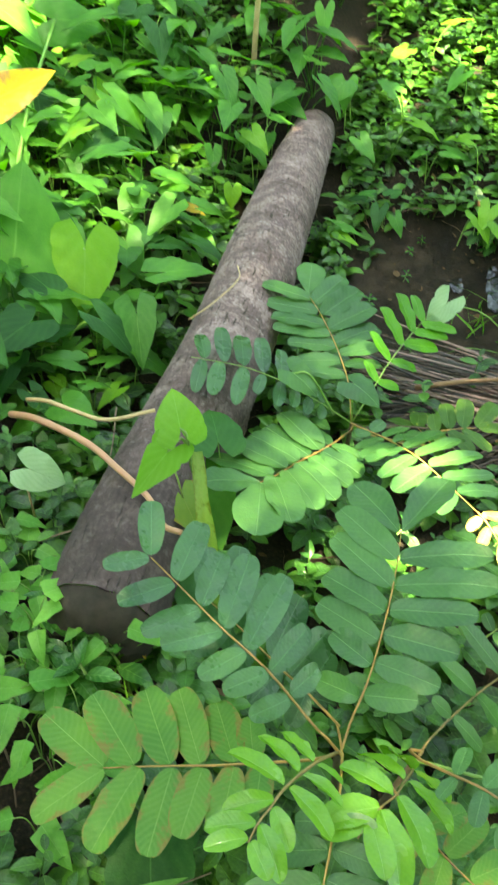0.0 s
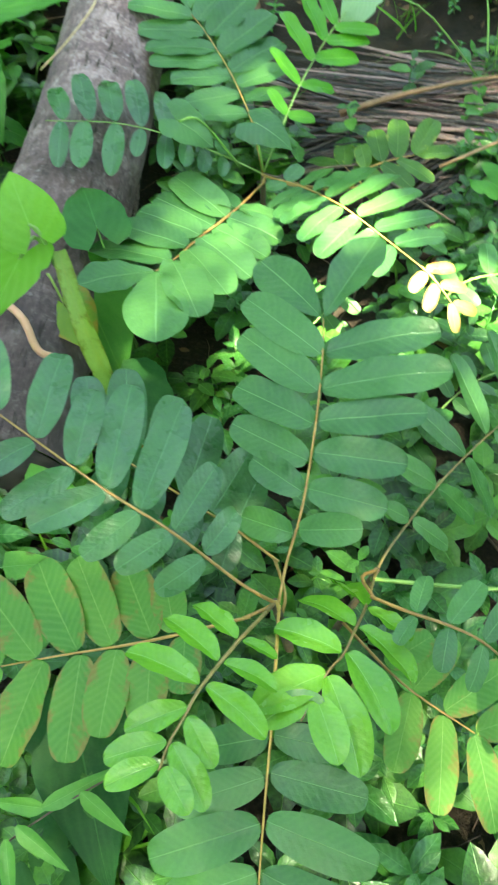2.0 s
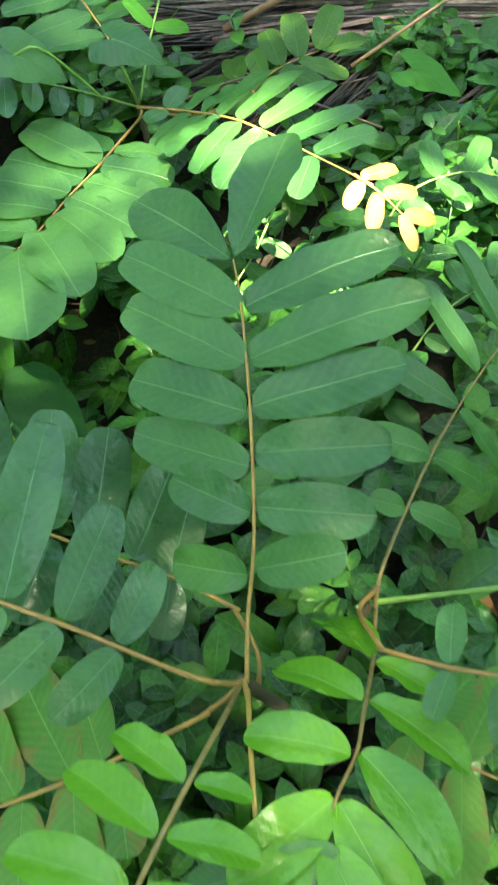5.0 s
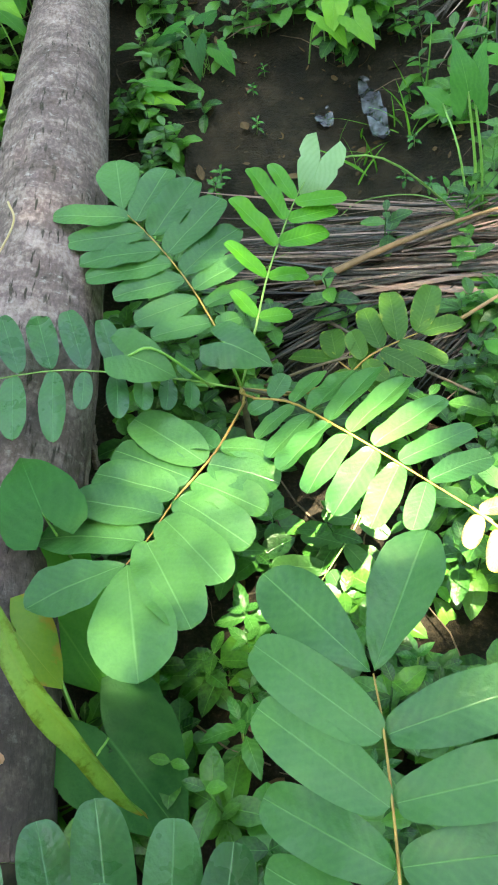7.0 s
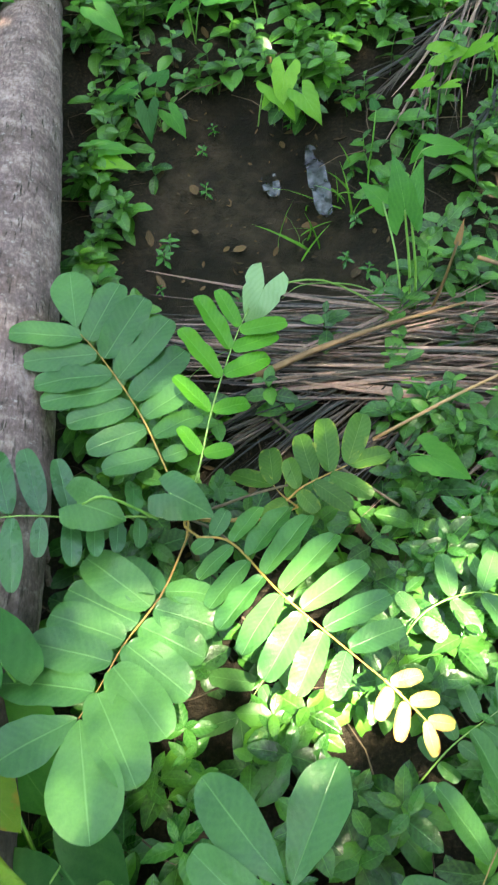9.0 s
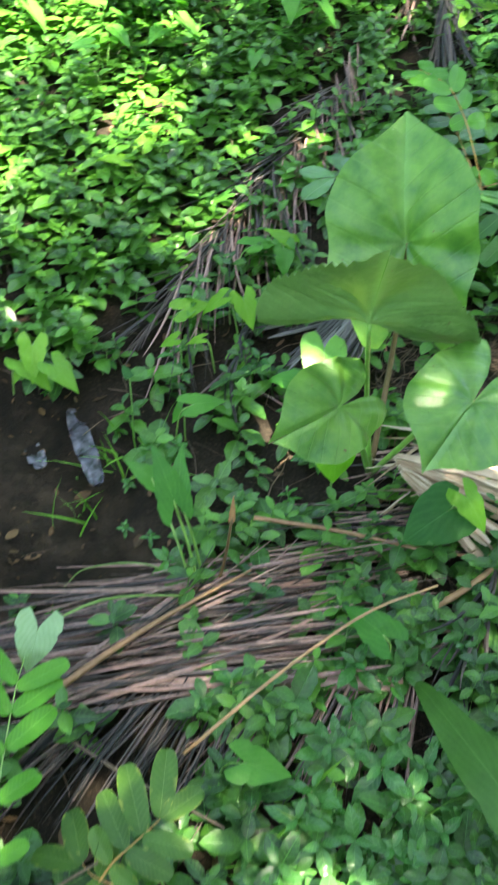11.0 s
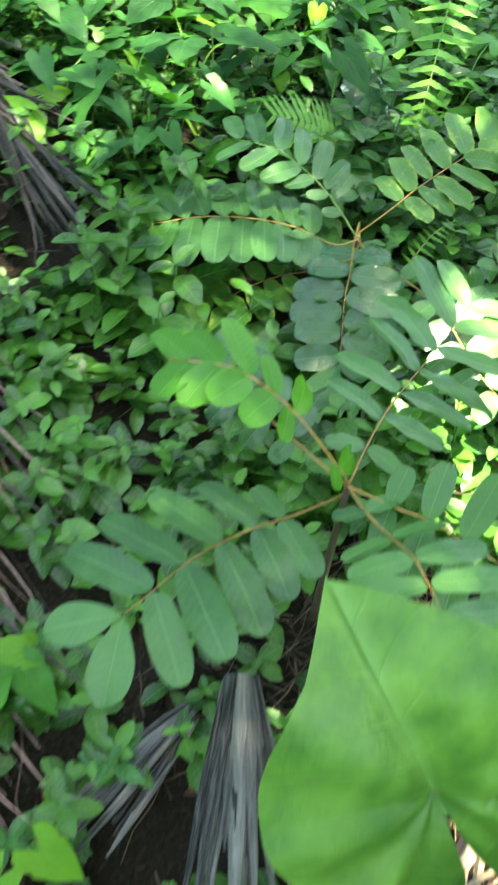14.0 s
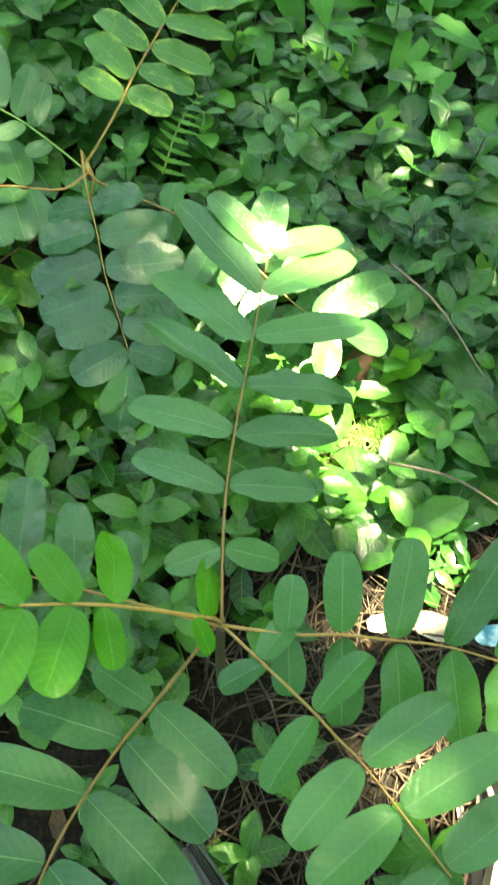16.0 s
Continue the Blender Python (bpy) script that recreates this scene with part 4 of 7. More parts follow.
# ---- bush by the camera ----
def bush_a():
    b = thing("senna_bush", (0.16, 0.13, ground_z(0.16, 0.13)), "low senna bush with large paired green leaflets", "bush", "senna bushes")
    N = (0.135, 0.10, 0.62)
    stem(b, [(0.16, 0.13, 0.24), (0.145, 0.12, 0.42), N], 0.008, 0.005, WOODY)
    stem(b, [(0.18, 0.15, 0.25), (0.22, 0.19, 0.40), (0.241, 0.202, 0.517)], 0.006, 0.004, WOODY)
    stem(b, [(0.235, 0.195, 0.50), (0.36, 0.21, 0.50), (0.55, 0.24, 0.50)], 0.003, 0.002, STALK_GREEN, "shoot")
    pinnate_leaf(b, [(0.139, 0.099, 0.619), (0.139, 0.146, 0.627), (0.145, 0.2, 0.655), (0.142, 0.293, 0.684), (0.133, 0.385, 0.693), (0.125, 0.431, 0.697)], SENNA, root=N, seed=1, roll=-16, wide=0.047, tip_kind="obovate",
                 leaflets=[(0.311, -92, 0.069), (0.326, 71, 0.073), (0.436, -66, 0.076), (0.449, 96, 0.09), (0.509, -70, 0.111), (0.531, 93, 0.103), (0.594, -63, 0.118), (0.602, 84, 0.12), (0.679, -51, 0.133), (0.687, 83, 0.145), (0.789, -48, 0.136), (0.799, 79, 0.133), (0.997, -36, 0.145), (0.997, 32, 0.128)])
    pinnate_leaf(b, [(0.121, 0.091, 0.659), (0.096, 0.096, 0.674), (0.028, 0.115, 0.722), (-0.043, 0.135, 0.746), (-0.124, 0.166, 0.765), (-0.168, 0.183, 0.775)], SENNA_BLUE, root=N, seed=2, roll=0, wide=0.036,
                 leaflets=[(0.303, -67, 0.058), (0.313, 99, 0.061), (0.398, -66, 0.065), (0.398, 91, 0.084), (0.496, -71, 0.069), (0.499, 79, 0.131), (0.596, -61, 0.08), (0.596, 65, 0.125), (0.682, -71, 0.081), (0.687, 63, 0.089), (0.799, -69, 0.077), (0.799, 63, 0.105), (0.997, -60, 0.061), (0.997, 42, 0.087)])
    pinnate_leaf(b, [(0.124, 0.171, 0.557), (0.064, 0.198, 0.567), (0.018, 0.208, 0.587), (-0.028, 0.218, 0.614), (-0.07, 0.226, 0.637), (-0.11, 0.234, 0.652)], SENNA_BLUE, root=(0.139, 0.115, 0.53), seed=3, roll=-6, wide=0.044,
                 leaflets=[(0.198, -105, 0.05), (0.201, 82, 0.07), (0.328, 96, 0.095), (0.396, -87, 0.066), (0.469, 77, 0.104), (0.599, -88, 0.072), (0.612, 72, 0.108), (0.797, -83, 0.072), (0.799, 61, 0.11), (0.997, 55, 0.083)])
    pinnate_leaf(b, [(0.114, 0.076, 0.629), (0.035, 0.037, 0.629), (-0.011, 0.02, 0.62), (-0.055, 0.006, 0.611), (-0.095, -0.007, 0.602), (-0.142, -0.023, 0.591)], SENNA_OLD, root=N, seed=4, roll=0, wide=0.051,
                 leaflets=[(0.155, -76, 0.061), (0.18, 87, 0.063), (0.258, 73, 0.098), (0.261, -79, 0.086), (0.431, -78, 0.089), (0.444, 68, 0.115), (0.599, -80, 0.107), (0.617, 64, 0.123), (0.799, -64, 0.11), (0.83, 54, 0.131), (0.99, -38, 0.102), (0.99, 39, 0.138)])
    pinnate_leaf(b, [(0.132, 0.072, 0.665), (0.118, 0.017, 0.731), (0.101, -0.037, 0.767), (0.095, -0.063, 0.773), (0.089, -0.085, 0.776), (0.087, -0.109, 0.78)], SENNA_YOUNG, STALK_BROWN, root=N, seed=5, roll=0, kind="curly", wide=0.027,
                 leaflets=[(0.183, -103, 0.035), (0.193, 114, 0.06), (0.286, -105, 0.051), (0.291, 111, 0.072), (0.381, -86, 0.063), (0.391, 90, 0.072), (0.516, 46, 0.053), (0.576, -54, 0.044), (0.792, -55, 0.055), (0.799, 54, 0.052), (0.947, 53, 0.044), (0.962, -49, 0.04)])
    pinnate_leaf(b, [(0.238, 0.179, 0.542), (0.232, 0.122, 0.607), (0.222, 0.072, 0.659), (0.216, 0.044, 0.679), (0.202, 0.015, 0.694), (0.188, -0.034, 0.713)], SENNA_YOUNG, STALK_BROWN, root=(0.241, 0.202, 0.517), seed=6, roll=0, kind="curly", wide=0.04,
                 leaflets=[(0.216, -59, 0.06), (0.218, 151, 0.093), (0.346, -69, 0.074), (0.363, 116, 0.073), (0.571, -55, 0.082), (0.604, 78, 0.067), (0.777, 28, 0.075), (0.784, -51, 0.088), (0.89, 35, 0.054), (0.892, -43, 0.06)])
    pinnate_leaf(b, [(0.238, 0.19, 0.512), (0.252, 0.238, 0.505), (0.303, 0.358, 0.46), (0.343, 0.439, 0.422), (0.389, 0.521, 0.384), (0.451, 0.616, 0.351)], SENNA, STALK_BROWN, root=(0.241, 0.202, 0.517), seed=7, roll=40, wide=0.038,
                 leaflets=[(0.296, -127, 0.049), (0.296, 61, 0.079), (0.409, 56, 0.106), (0.416, -128, 0.095), (0.599, 79, 0.105), (0.612, -118, 0.124), (0.757, -92, 0.133), (0.784, 61, 0.154), (0.905, -85, 0.133), (0.932, 56, 0.091)])
    pinnate_leaf(b, [(0.142, 0.09, 0.64), (0.155, 0.012, 0.701), (0.163, -0.045, 0.696), (0.167, -0.081, 0.688), (0.171, -0.116, 0.677), (0.179, -0.182, 0.649)], SENNA, root=N, seed=8, roll=8, wide=0.038,
                 leaflets=[(0.311, -91, 0.044), (0.311, 79, 0.042), (0.411, -83, 0.061), (0.421, 75, 0.065), (0.586, -83, 0.087), (0.604, 66, 0.087), (0.799, -77, 0.101), (0.807, 66, 0.108), (0.925, -74, 0.105), (0.925, 63, 0.093)])
    paired_leaf(b, [(0.21, 0.11, 0.57), (0.286, 0.059, 0.56), (0.37, 0.03, 0.535)], 4, 0.098, SENNA_OLD, seed=9, u0=0.35)
    pinnate_leaf(b, [(0.234, 0.119, 0.643), (0.274, 0.102, 0.667), (0.311, 0.093, 0.678), (0.347, 0.087, 0.667), (0.384, 0.075, 0.64), (0.422, 0.056, 0.615)], SENNA, root=(0.241, 0.202, 0.517), seed=10, roll=0, wide=0.026,
                 leaflets=[(0.228, -101, 0.042), (0.231, 98, 0.033), (0.401, -73, 0.057), (0.404, 82, 0.043), (0.599, -75, 0.066), (0.607, 83, 0.046), (0.799, -84, 0.075), (0.817, 52, 0.087)])
    return b


def bush_b():
    b = thing("senna_bush", (-0.08, 1.02, ground_z(-0.08, 1.02)), "senna bush with long fan-like leaves beside the log", "bush", "senna bushes")
    N = (-0.079, 1.0, 0.39)
    stem(b, [(-0.08, 1.02, 0.12), (-0.085, 1.01, 0.25), N], 0.007, 0.005, WOODY)
    stem(b, [N, (-0.03, 0.97, 0.41), (0.015, 0.93, 0.432)], 0.0028, 0.002, WOODY, "branch")
    stem(b, [(-0.05, 1.03, 0.36), (0.03, 1.06, 0.37), (0.09, 1.08, 0.37)], 0.0028, 0.002, WOODY, "branch")
    pinnate_leaf(b, [(-0.08, 1, 0.39), (-0.112, 1.06, 0.451), (-0.153, 1.139, 0.453), (-0.194, 1.203, 0.46), (-0.255, 1.28, 0.475), (-0.308, 1.334, 0.487)], SENNA, seed=21, roll=4, wide=0.059, tip_kind="obovate",
                 leaflets=[(0.243, 87, 0.042), (0.258, -85, 0.096), (0.351, 79, 0.096), (0.401, -89, 0.107), (0.461, 77, 0.11), (0.539, -79, 0.119), (0.571, 67, 0.147), (0.637, -70, 0.144), (0.684, 67, 0.159), (0.707, -64, 0.138), (0.779, 62, 0.156), (0.815, -60, 0.134), (0.9, 61, 0.142), (0.927, -44, 0.136), (0.992, 30, 0.141)])
    pinnate_leaf(b, [(-0.08, 1, 0.39), (-0.055, 1.056, 0.455), (-0.043, 1.167, 0.465), (-0.026, 1.266, 0.469), (-0.007, 1.349, 0.475), (0.008, 1.398, 0.475)], SENNA_LIME, STALK_GREEN, seed=22, roll=26, wide=0.036,
                 leaflets=[(0.248, -50, 0.06), (0.251, 59, 0.058), (0.398, -63, 0.087), (0.401, 50, 0.082), (0.539, -59, 0.113), (0.556, 41, 0.111), (0.674, -50, 0.118), (0.677, 43, 0.105), (0.782, 49, 0.1), (0.799, -48, 0.084)])
    pinnate_leaf(b, [(-0.08, 1, 0.39), (-0.148, 0.966, 0.452), (-0.203, 0.939, 0.496), (-0.238, 0.928, 0.516), (-0.322, 0.916, 0.536), (-0.431, 0.879, 0.554)], SENNA_BLUE, STALK_GREEN, seed=23, roll=0, wide=0.034,
                 leaflets=[(0.188, -72, 0.055), (0.213, 111, 0.083), (0.281, -71, 0.061), (0.398, -76, 0.068), (0.586, -90, 0.079), (0.586, 81, 0.107), (0.702, -92, 0.065), (0.702, 72, 0.126), (0.792, -89, 0.118), (0.797, 79, 0.133), (0.877, 81, 0.121), (0.892, -85, 0.109), (0.947, 80, 0.113), (0.955, -85, 0.095)])
    pinnate_leaf(b, [(-0.068, 0.959, 0.408), (-0.086, 0.843, 0.454), (-0.111, 0.792, 0.458), (-0.135, 0.747, 0.463), (-0.154, 0.685, 0.478), (-0.171, 0.634, 0.497)], SENNA, root=N, seed=24, roll=0, wide=0.068, tip_kind="obovate",
                 leaflets=[(0.216, -112, 0.073), (0.226, 113, 0.102), (0.316, -109, 0.1), (0.316, 92, 0.135), (0.441, 84, 0.127), (0.446, -97, 0.108), (0.564, 80, 0.124), (0.581, -81, 0.124), (0.684, 83, 0.129), (0.699, -59, 0.136), (0.837, -49, 0.149), (0.837, 77, 0.141), (0.992, 32, 0.125), (0.997, -35, 0.163)])
    pinnate_leaf(b, [(-0.05, 0.941, 0.436), (0.005, 0.937, 0.43), (0.081, 0.834, 0.5), (0.125, 0.788, 0.518), (0.189, 0.733, 0.524), (0.256, 0.678, 0.527)], SENNA, root=N, seed=25, roll=0, wide=0.042,
                 leaflets=[(0.093, -60, 0.057), (0.105, 146, 0.041), (0.206, -109, 0.087), (0.216, 89, 0.075), (0.288, -124, 0.138), (0.291, 65, 0.101), (0.353, -116, 0.132), (0.356, 64, 0.109), (0.449, -103, 0.128), (0.449, 68, 0.103), (0.589, -81, 0.115), (0.602, 73, 0.108), (0.692, -72, 0.107), (0.699, 70, 0.095), (0.794, -67, 0.084), (0.794, 66, 0.068)])
    pinnate_leaf(b, [(0.235, 0.695, 0.527), (0.262, 0.672, 0.522), (0.29, 0.65, 0.505)], SENNA_YELLOW, STALK, seed=31, wide=0.022,
                 leaflets=[(0.1, -60, 0.045), (0.15, 70, 0.045), (0.5, 60, 0.05), (0.55, -50, 0.042), (0.95, 30, 0.045), (0.97, -35, 0.04)], label="withered yellow leaf end")
    pinnate_leaf(b, [(0.073, 1.044, 0.347), (0.109, 1.072, 0.369), (0.132, 1.084, 0.377), (0.161, 1.1, 0.379), (0.193, 1.12, 0.376)], SENNA_OLIVE, root=N, seed=26, roll=0, wide=0.039,
                 leaflets=[(0.241, 83, 0.054), (0.251, -76, 0.062), (0.511, 65, 0.081), (0.531, -78, 0.103), (0.742, 55, 0.083), (0.757, -65, 0.12), (0.997, -43, 0.115), (0.997, 7, 0.083)])
    pinnate_leaf(b, [(0.109, 1.048, 0.348), (0.091, 1.058, 0.357), (0.078, 1.066, 0.363), (0.064, 1.088, 0.355)], SENNA_OLIVE, root=N, seed=27, roll=0, wide=0.038,
                 leaflets=[(0.123, 178, 0.048), (0.356, -73, 0.057), (0.431, 91, 0.078), (0.972, -29, 0.095), (0.997, 22, 0.1)])
    paired_leaf(b, [(0.12, 0.90, 0.27), (0.09, 0.83, 0.25), (0.062, 0.787, 0.235), (0.02, 0.72, 0.215)], 4, 0.085, SENNA, STALK_GREEN, seed=28, u0=0.25, wide=0.035)
    paired_leaf(b, [(0.26, 0.80, 0.26), (0.32, 0.88, 0.30), (0.40, 0.92, 0.30), (0.46, 0.92, 0.29)], 4, 0.085, SENNA, STALK_GREEN, seed=29, wide=0.035)
    paired_leaf(b, [(0.30, 0.62, 0.22), (0.36, 0.68, 0.27), (0.44, 0.74, 0.27)], 4, 0.065, SENNA, STALK_GREEN, seed=30, wide=0.028)
    return b


def bush_c():
    b = thing("senna_bush", (1.22, 2.40, ground_z(1.22, 2.40)), "senna bush with dark leaves spreading behind the taro", "bush", "senna bushes")
    N = (1.212, 2.363, 0.674)
    stem(b, [(1.22, 2.40, 0.22), (1.225, 2.385, 0.45), N], 0.008, 0.005, WOODY)
    pinnate_leaf(b, [(1.21, 2.362, 0.673), (1.288, 2.382, 0.67), (1.364, 2.398, 0.662), (1.452, 2.41, 0.649), (1.586, 2.425, 0.62), (1.729, 2.438, 0.615)], SENNA, root=N, seed=41, roll=14, wide=0.049,
                 leaflets=[(0.208, -115, 0.062), (0.208, 97, 0.061), (0.386, -73, 0.109), (0.401, 78, 0.105), (0.554, 66, 0.137), (0.564, -82, 0.125), (0.682, -58, 0.155), (0.687, 69, 0.152), (0.789, -56, 0.171), (0.802, 60, 0.167), (0.9, -48, 0.179), (0.905, 48, 0.158), (0.995, -52, 0.117), (0.997, 54, 0.119)])
    pinnate_leaf(b, [(1.213, 2.368, 0.684), (1.188, 2.413, 0.771), (1.171, 2.447, 0.823), (1.148, 2.49, 0.868), (1.129, 2.525, 0.883), (1.09, 2.576, 0.891)], SENNA_LIME, root=N, seed=42, roll=0, wide=0.043,
                 leaflets=[(0.048, 127, 0.075), (0.073, -113, 0.037), (0.351, 100, 0.068), (0.388, -95, 0.052), (0.459, 56, 0.056), (0.471, -63, 0.076), (0.599, 54, 0.087), (0.609, -60, 0.081), (0.782, 47, 0.07), (0.802, -66, 0.081), (0.917, 49, 0.068), (0.92, -60, 0.07)])
    pinnate_leaf(b, [(1.222, 2.372, 0.63), (1.127, 2.41, 0.645), (1.086, 2.427, 0.657), (1.031, 2.445, 0.668), (0.972, 2.458, 0.678), (0.91, 2.461, 0.687), (0.86, 2.469, 0.685)], SENNA, root=N, seed=43, roll=0, wide=0.053, tip_kind="obovate",
                 leaflets=[(0.183, -85, 0.104), (0.183, 86, 0.069), (0.341, -80, 0.117), (0.341, 72, 0.105), (0.511, 74, 0.127), (0.514, -78, 0.14), (0.684, 77, 0.136), (0.687, -66, 0.152), (0.84, 74, 0.14), (0.842, -64, 0.13), (0.992, 31, 0.101), (0.997, -40, 0.114)])
    pinnate_leaf(b, [(1.21, 2.361, 0.674), (1.184, 2.316, 0.68), (1.15, 2.264, 0.713), (1.122, 2.228, 0.749), (1.103, 2.202, 0.769), (1.041, 2.129, 0.793)], SENNA, root=N, seed=44, roll=0, wide=0.039,
                 leaflets=[(0.203, -100, 0.05), (0.218, 109, 0.046), (0.454, -97, 0.073), (0.459, 72, 0.076), (0.772, 81, 0.083), (0.777, -85, 0.089), (0.89, 88, 0.088), (0.892, -84, 0.101), (0.985, -89, 0.082), (0.99, 85, 0.054)])
    pinnate_leaf(b, [(1.21, 2.361, 0.674), (1.217, 2.289, 0.677), (1.228, 2.245, 0.675), (1.239, 2.189, 0.659), (1.251, 2.132, 0.636), (1.256, 2.046, 0.598)], SENNA, root=N, seed=45, roll=34, wide=0.045,
                 leaflets=[(0.18, -87, 0.058), (0.183, 87, 0.062), (0.411, -94, 0.083), (0.411, 86, 0.093), (0.599, -90, 0.103), (0.602, 74, 0.116), (0.789, -73, 0.128), (0.802, 63, 0.109), (0.925, -73, 0.114), (0.927, 57, 0.104)])
    pinnate_leaf(b, [(1.209, 2.362, 0.673), (1.205, 2.424, 0.701), (1.2, 2.484, 0.729), (1.197, 2.522, 0.747), (1.193, 2.555, 0.763), (1.184, 2.601, 0.783)], SENNA_BLUE, root=N, seed=46, roll=0, wide=0.036,
                 leaflets=[(0.308, -87, 0.049), (0.318, 86, 0.067), (0.481, -92, 0.059), (0.486, 77, 0.084), (0.774, -85, 0.066), (0.777, 85, 0.096), (0.962, -87, 0.057), (0.962, 81, 0.088), (0.995, 10, 0.064)])
    return b


def bush_d():
    b = thing("senna_bush", (1.98, 2.83, ground_z(1.98, 2.83)), "senna bush with arching leaves on the bank", "bush", "senna bushes")
    N = (1.955, 2.812, 0.485)
    stem(b, [(1.98, 2.83, 0.34), N], 0.007, 0.005, WOODY)
    pinnate_leaf(b, [(1.942, 2.806, 0.522), (1.876, 2.776, 0.526), (1.794, 2.731, 0.515), (1.735, 2.703, 0.491), (1.686, 2.673, 0.457), (1.634, 2.641, 0.42)], SENNA_BLUE, root=N, seed=61, roll=0, wide=0.062, tip_kind="obovate",
                 leaflets=[(0.303, 94, 0.067), (0.316, -101, 0.081), (0.398, 86, 0.088), (0.426, -89, 0.106), (0.541, 83, 0.109), (0.574, -84, 0.123), (0.682, 86, 0.11), (0.717, -76, 0.128), (0.822, 91, 0.097), (0.842, -70, 0.104), (0.947, -53, 0.073), (0.947, 77, 0.093), (0.997, 26, 0.114)])
    pinnate_leaf(b, [(1.937, 2.803, 0.48), (1.896, 2.84, 0.474), (1.853, 2.927, 0.51), (1.785, 3.015, 0.533), (1.722, 3.097, 0.534), (1.65, 3.175, 0.521)], SENNA, root=N, seed=62, roll=0, wide=0.066, tip_kind="obovate",
                 leaflets=[(0.303, -100, 0.095), (0.316, 76, 0.106), (0.363, -96, 0.109), (0.388, 75, 0.115), (0.444, -94, 0.123), (0.454, 81, 0.133), (0.516, -89, 0.147), (0.526, 85, 0.14), (0.599, -89, 0.154), (0.599, 80, 0.146), (0.677, 74, 0.149), (0.699, -88, 0.16), (0.767, 75, 0.177), (0.812, -81, 0.149), (0.845, 73, 0.202), (0.9, -67, 0.13), (0.922, 66, 0.208), (0.992, 43, 0.191), (0.997, -49, 0.111)])
    pinnate_leaf(b, [(1.935, 2.805, 0.486), (1.946, 2.853, 0.519), (1.957, 2.913, 0.556), (1.955, 2.983, 0.591), (1.927, 3.036, 0.628), (1.903, 3.127, 0.631)], SENNA, STALK_GREEN, root=N, seed=63, roll=-4, wide=0.042,
                 leaflets=[(0.218, -62, 0.046), (0.333, 74, 0.083), (0.363, -63, 0.054), (0.409, 78, 0.101), (0.476, 64, 0.12), (0.489, -68, 0.077), (0.599, -62, 0.12), (0.607, 74, 0.124), (0.767, 80, 0.122), (0.787, -65, 0.115), (0.882, 59, 0.122), (0.917, -59, 0.095), (0.98, 51, 0.117)])
    pinnate_leaf(b, [(1.965, 2.796, 0.503), (2.047, 2.782, 0.514), (2.151, 2.78, 0.512), (2.289, 2.773, 0.502), (2.367, 2.764, 0.5), (2.441, 2.756, 0.496)], SENNA_MOTTLED, root=N, seed=64, roll=20, wide=0.07, tip_kind="obovate",
                 leaflets=[(0.261, -73, 0.083), (0.303, 91, 0.081), (0.361, -62, 0.106), (0.406, 76, 0.103), (0.481, -76, 0.108), (0.499, 80, 0.118), (0.579, -59, 0.137), (0.609, 61, 0.131), (0.764, 43, 0.139), (0.807, -54, 0.151), (0.94, 28, 0.179), (0.977, -23, 0.179)])
    pinnate_leaf(b, [(1.912, 2.791, 0.449), (1.851, 2.851, 0.425), (1.787, 2.908, 0.42), (1.713, 2.942, 0.419), (1.658, 2.959, 0.412), (1.612, 2.971, 0.397)], SENNA_MOTTLED, root=N, seed=65, roll=0, wide=0.046,
                 leaflets=[(0.373, -95, 0.089), (0.401, 91, 0.065), (0.479, -85, 0.106), (0.511, 97, 0.08), (0.596, -79, 0.119), (0.639, 89, 0.1), (0.749, -66, 0.114), (0.787, 87, 0.118), (0.917, -56, 0.093), (0.98, 86, 0.118)])
    pinnate_leaf(b, [(1.919, 2.787, 0.484), (1.894, 2.658, 0.471), (1.84, 2.537, 0.487), (1.807, 2.475, 0.468), (1.773, 2.404, 0.437), (1.753, 2.335, 0.413)], SENNA, root=N, seed=66, roll=0, wide=0.054, tip_kind="obovate",
                 leaflets=[(0.218, -118, 0.063), (0.221, 95, 0.065), (0.371, 72, 0.1), (0.401, -137, 0.094), (0.504, 68, 0.087), (0.561, -117, 0.132), (0.664, 77, 0.088), (0.707, -86, 0.155), (0.812, 78, 0.082), (0.867, -61, 0.155), (0.96, 71, 0.081), (0.997, -31, 0.086)])
    return b


bush_a(), bush_b(), bush_c(), bush_d()


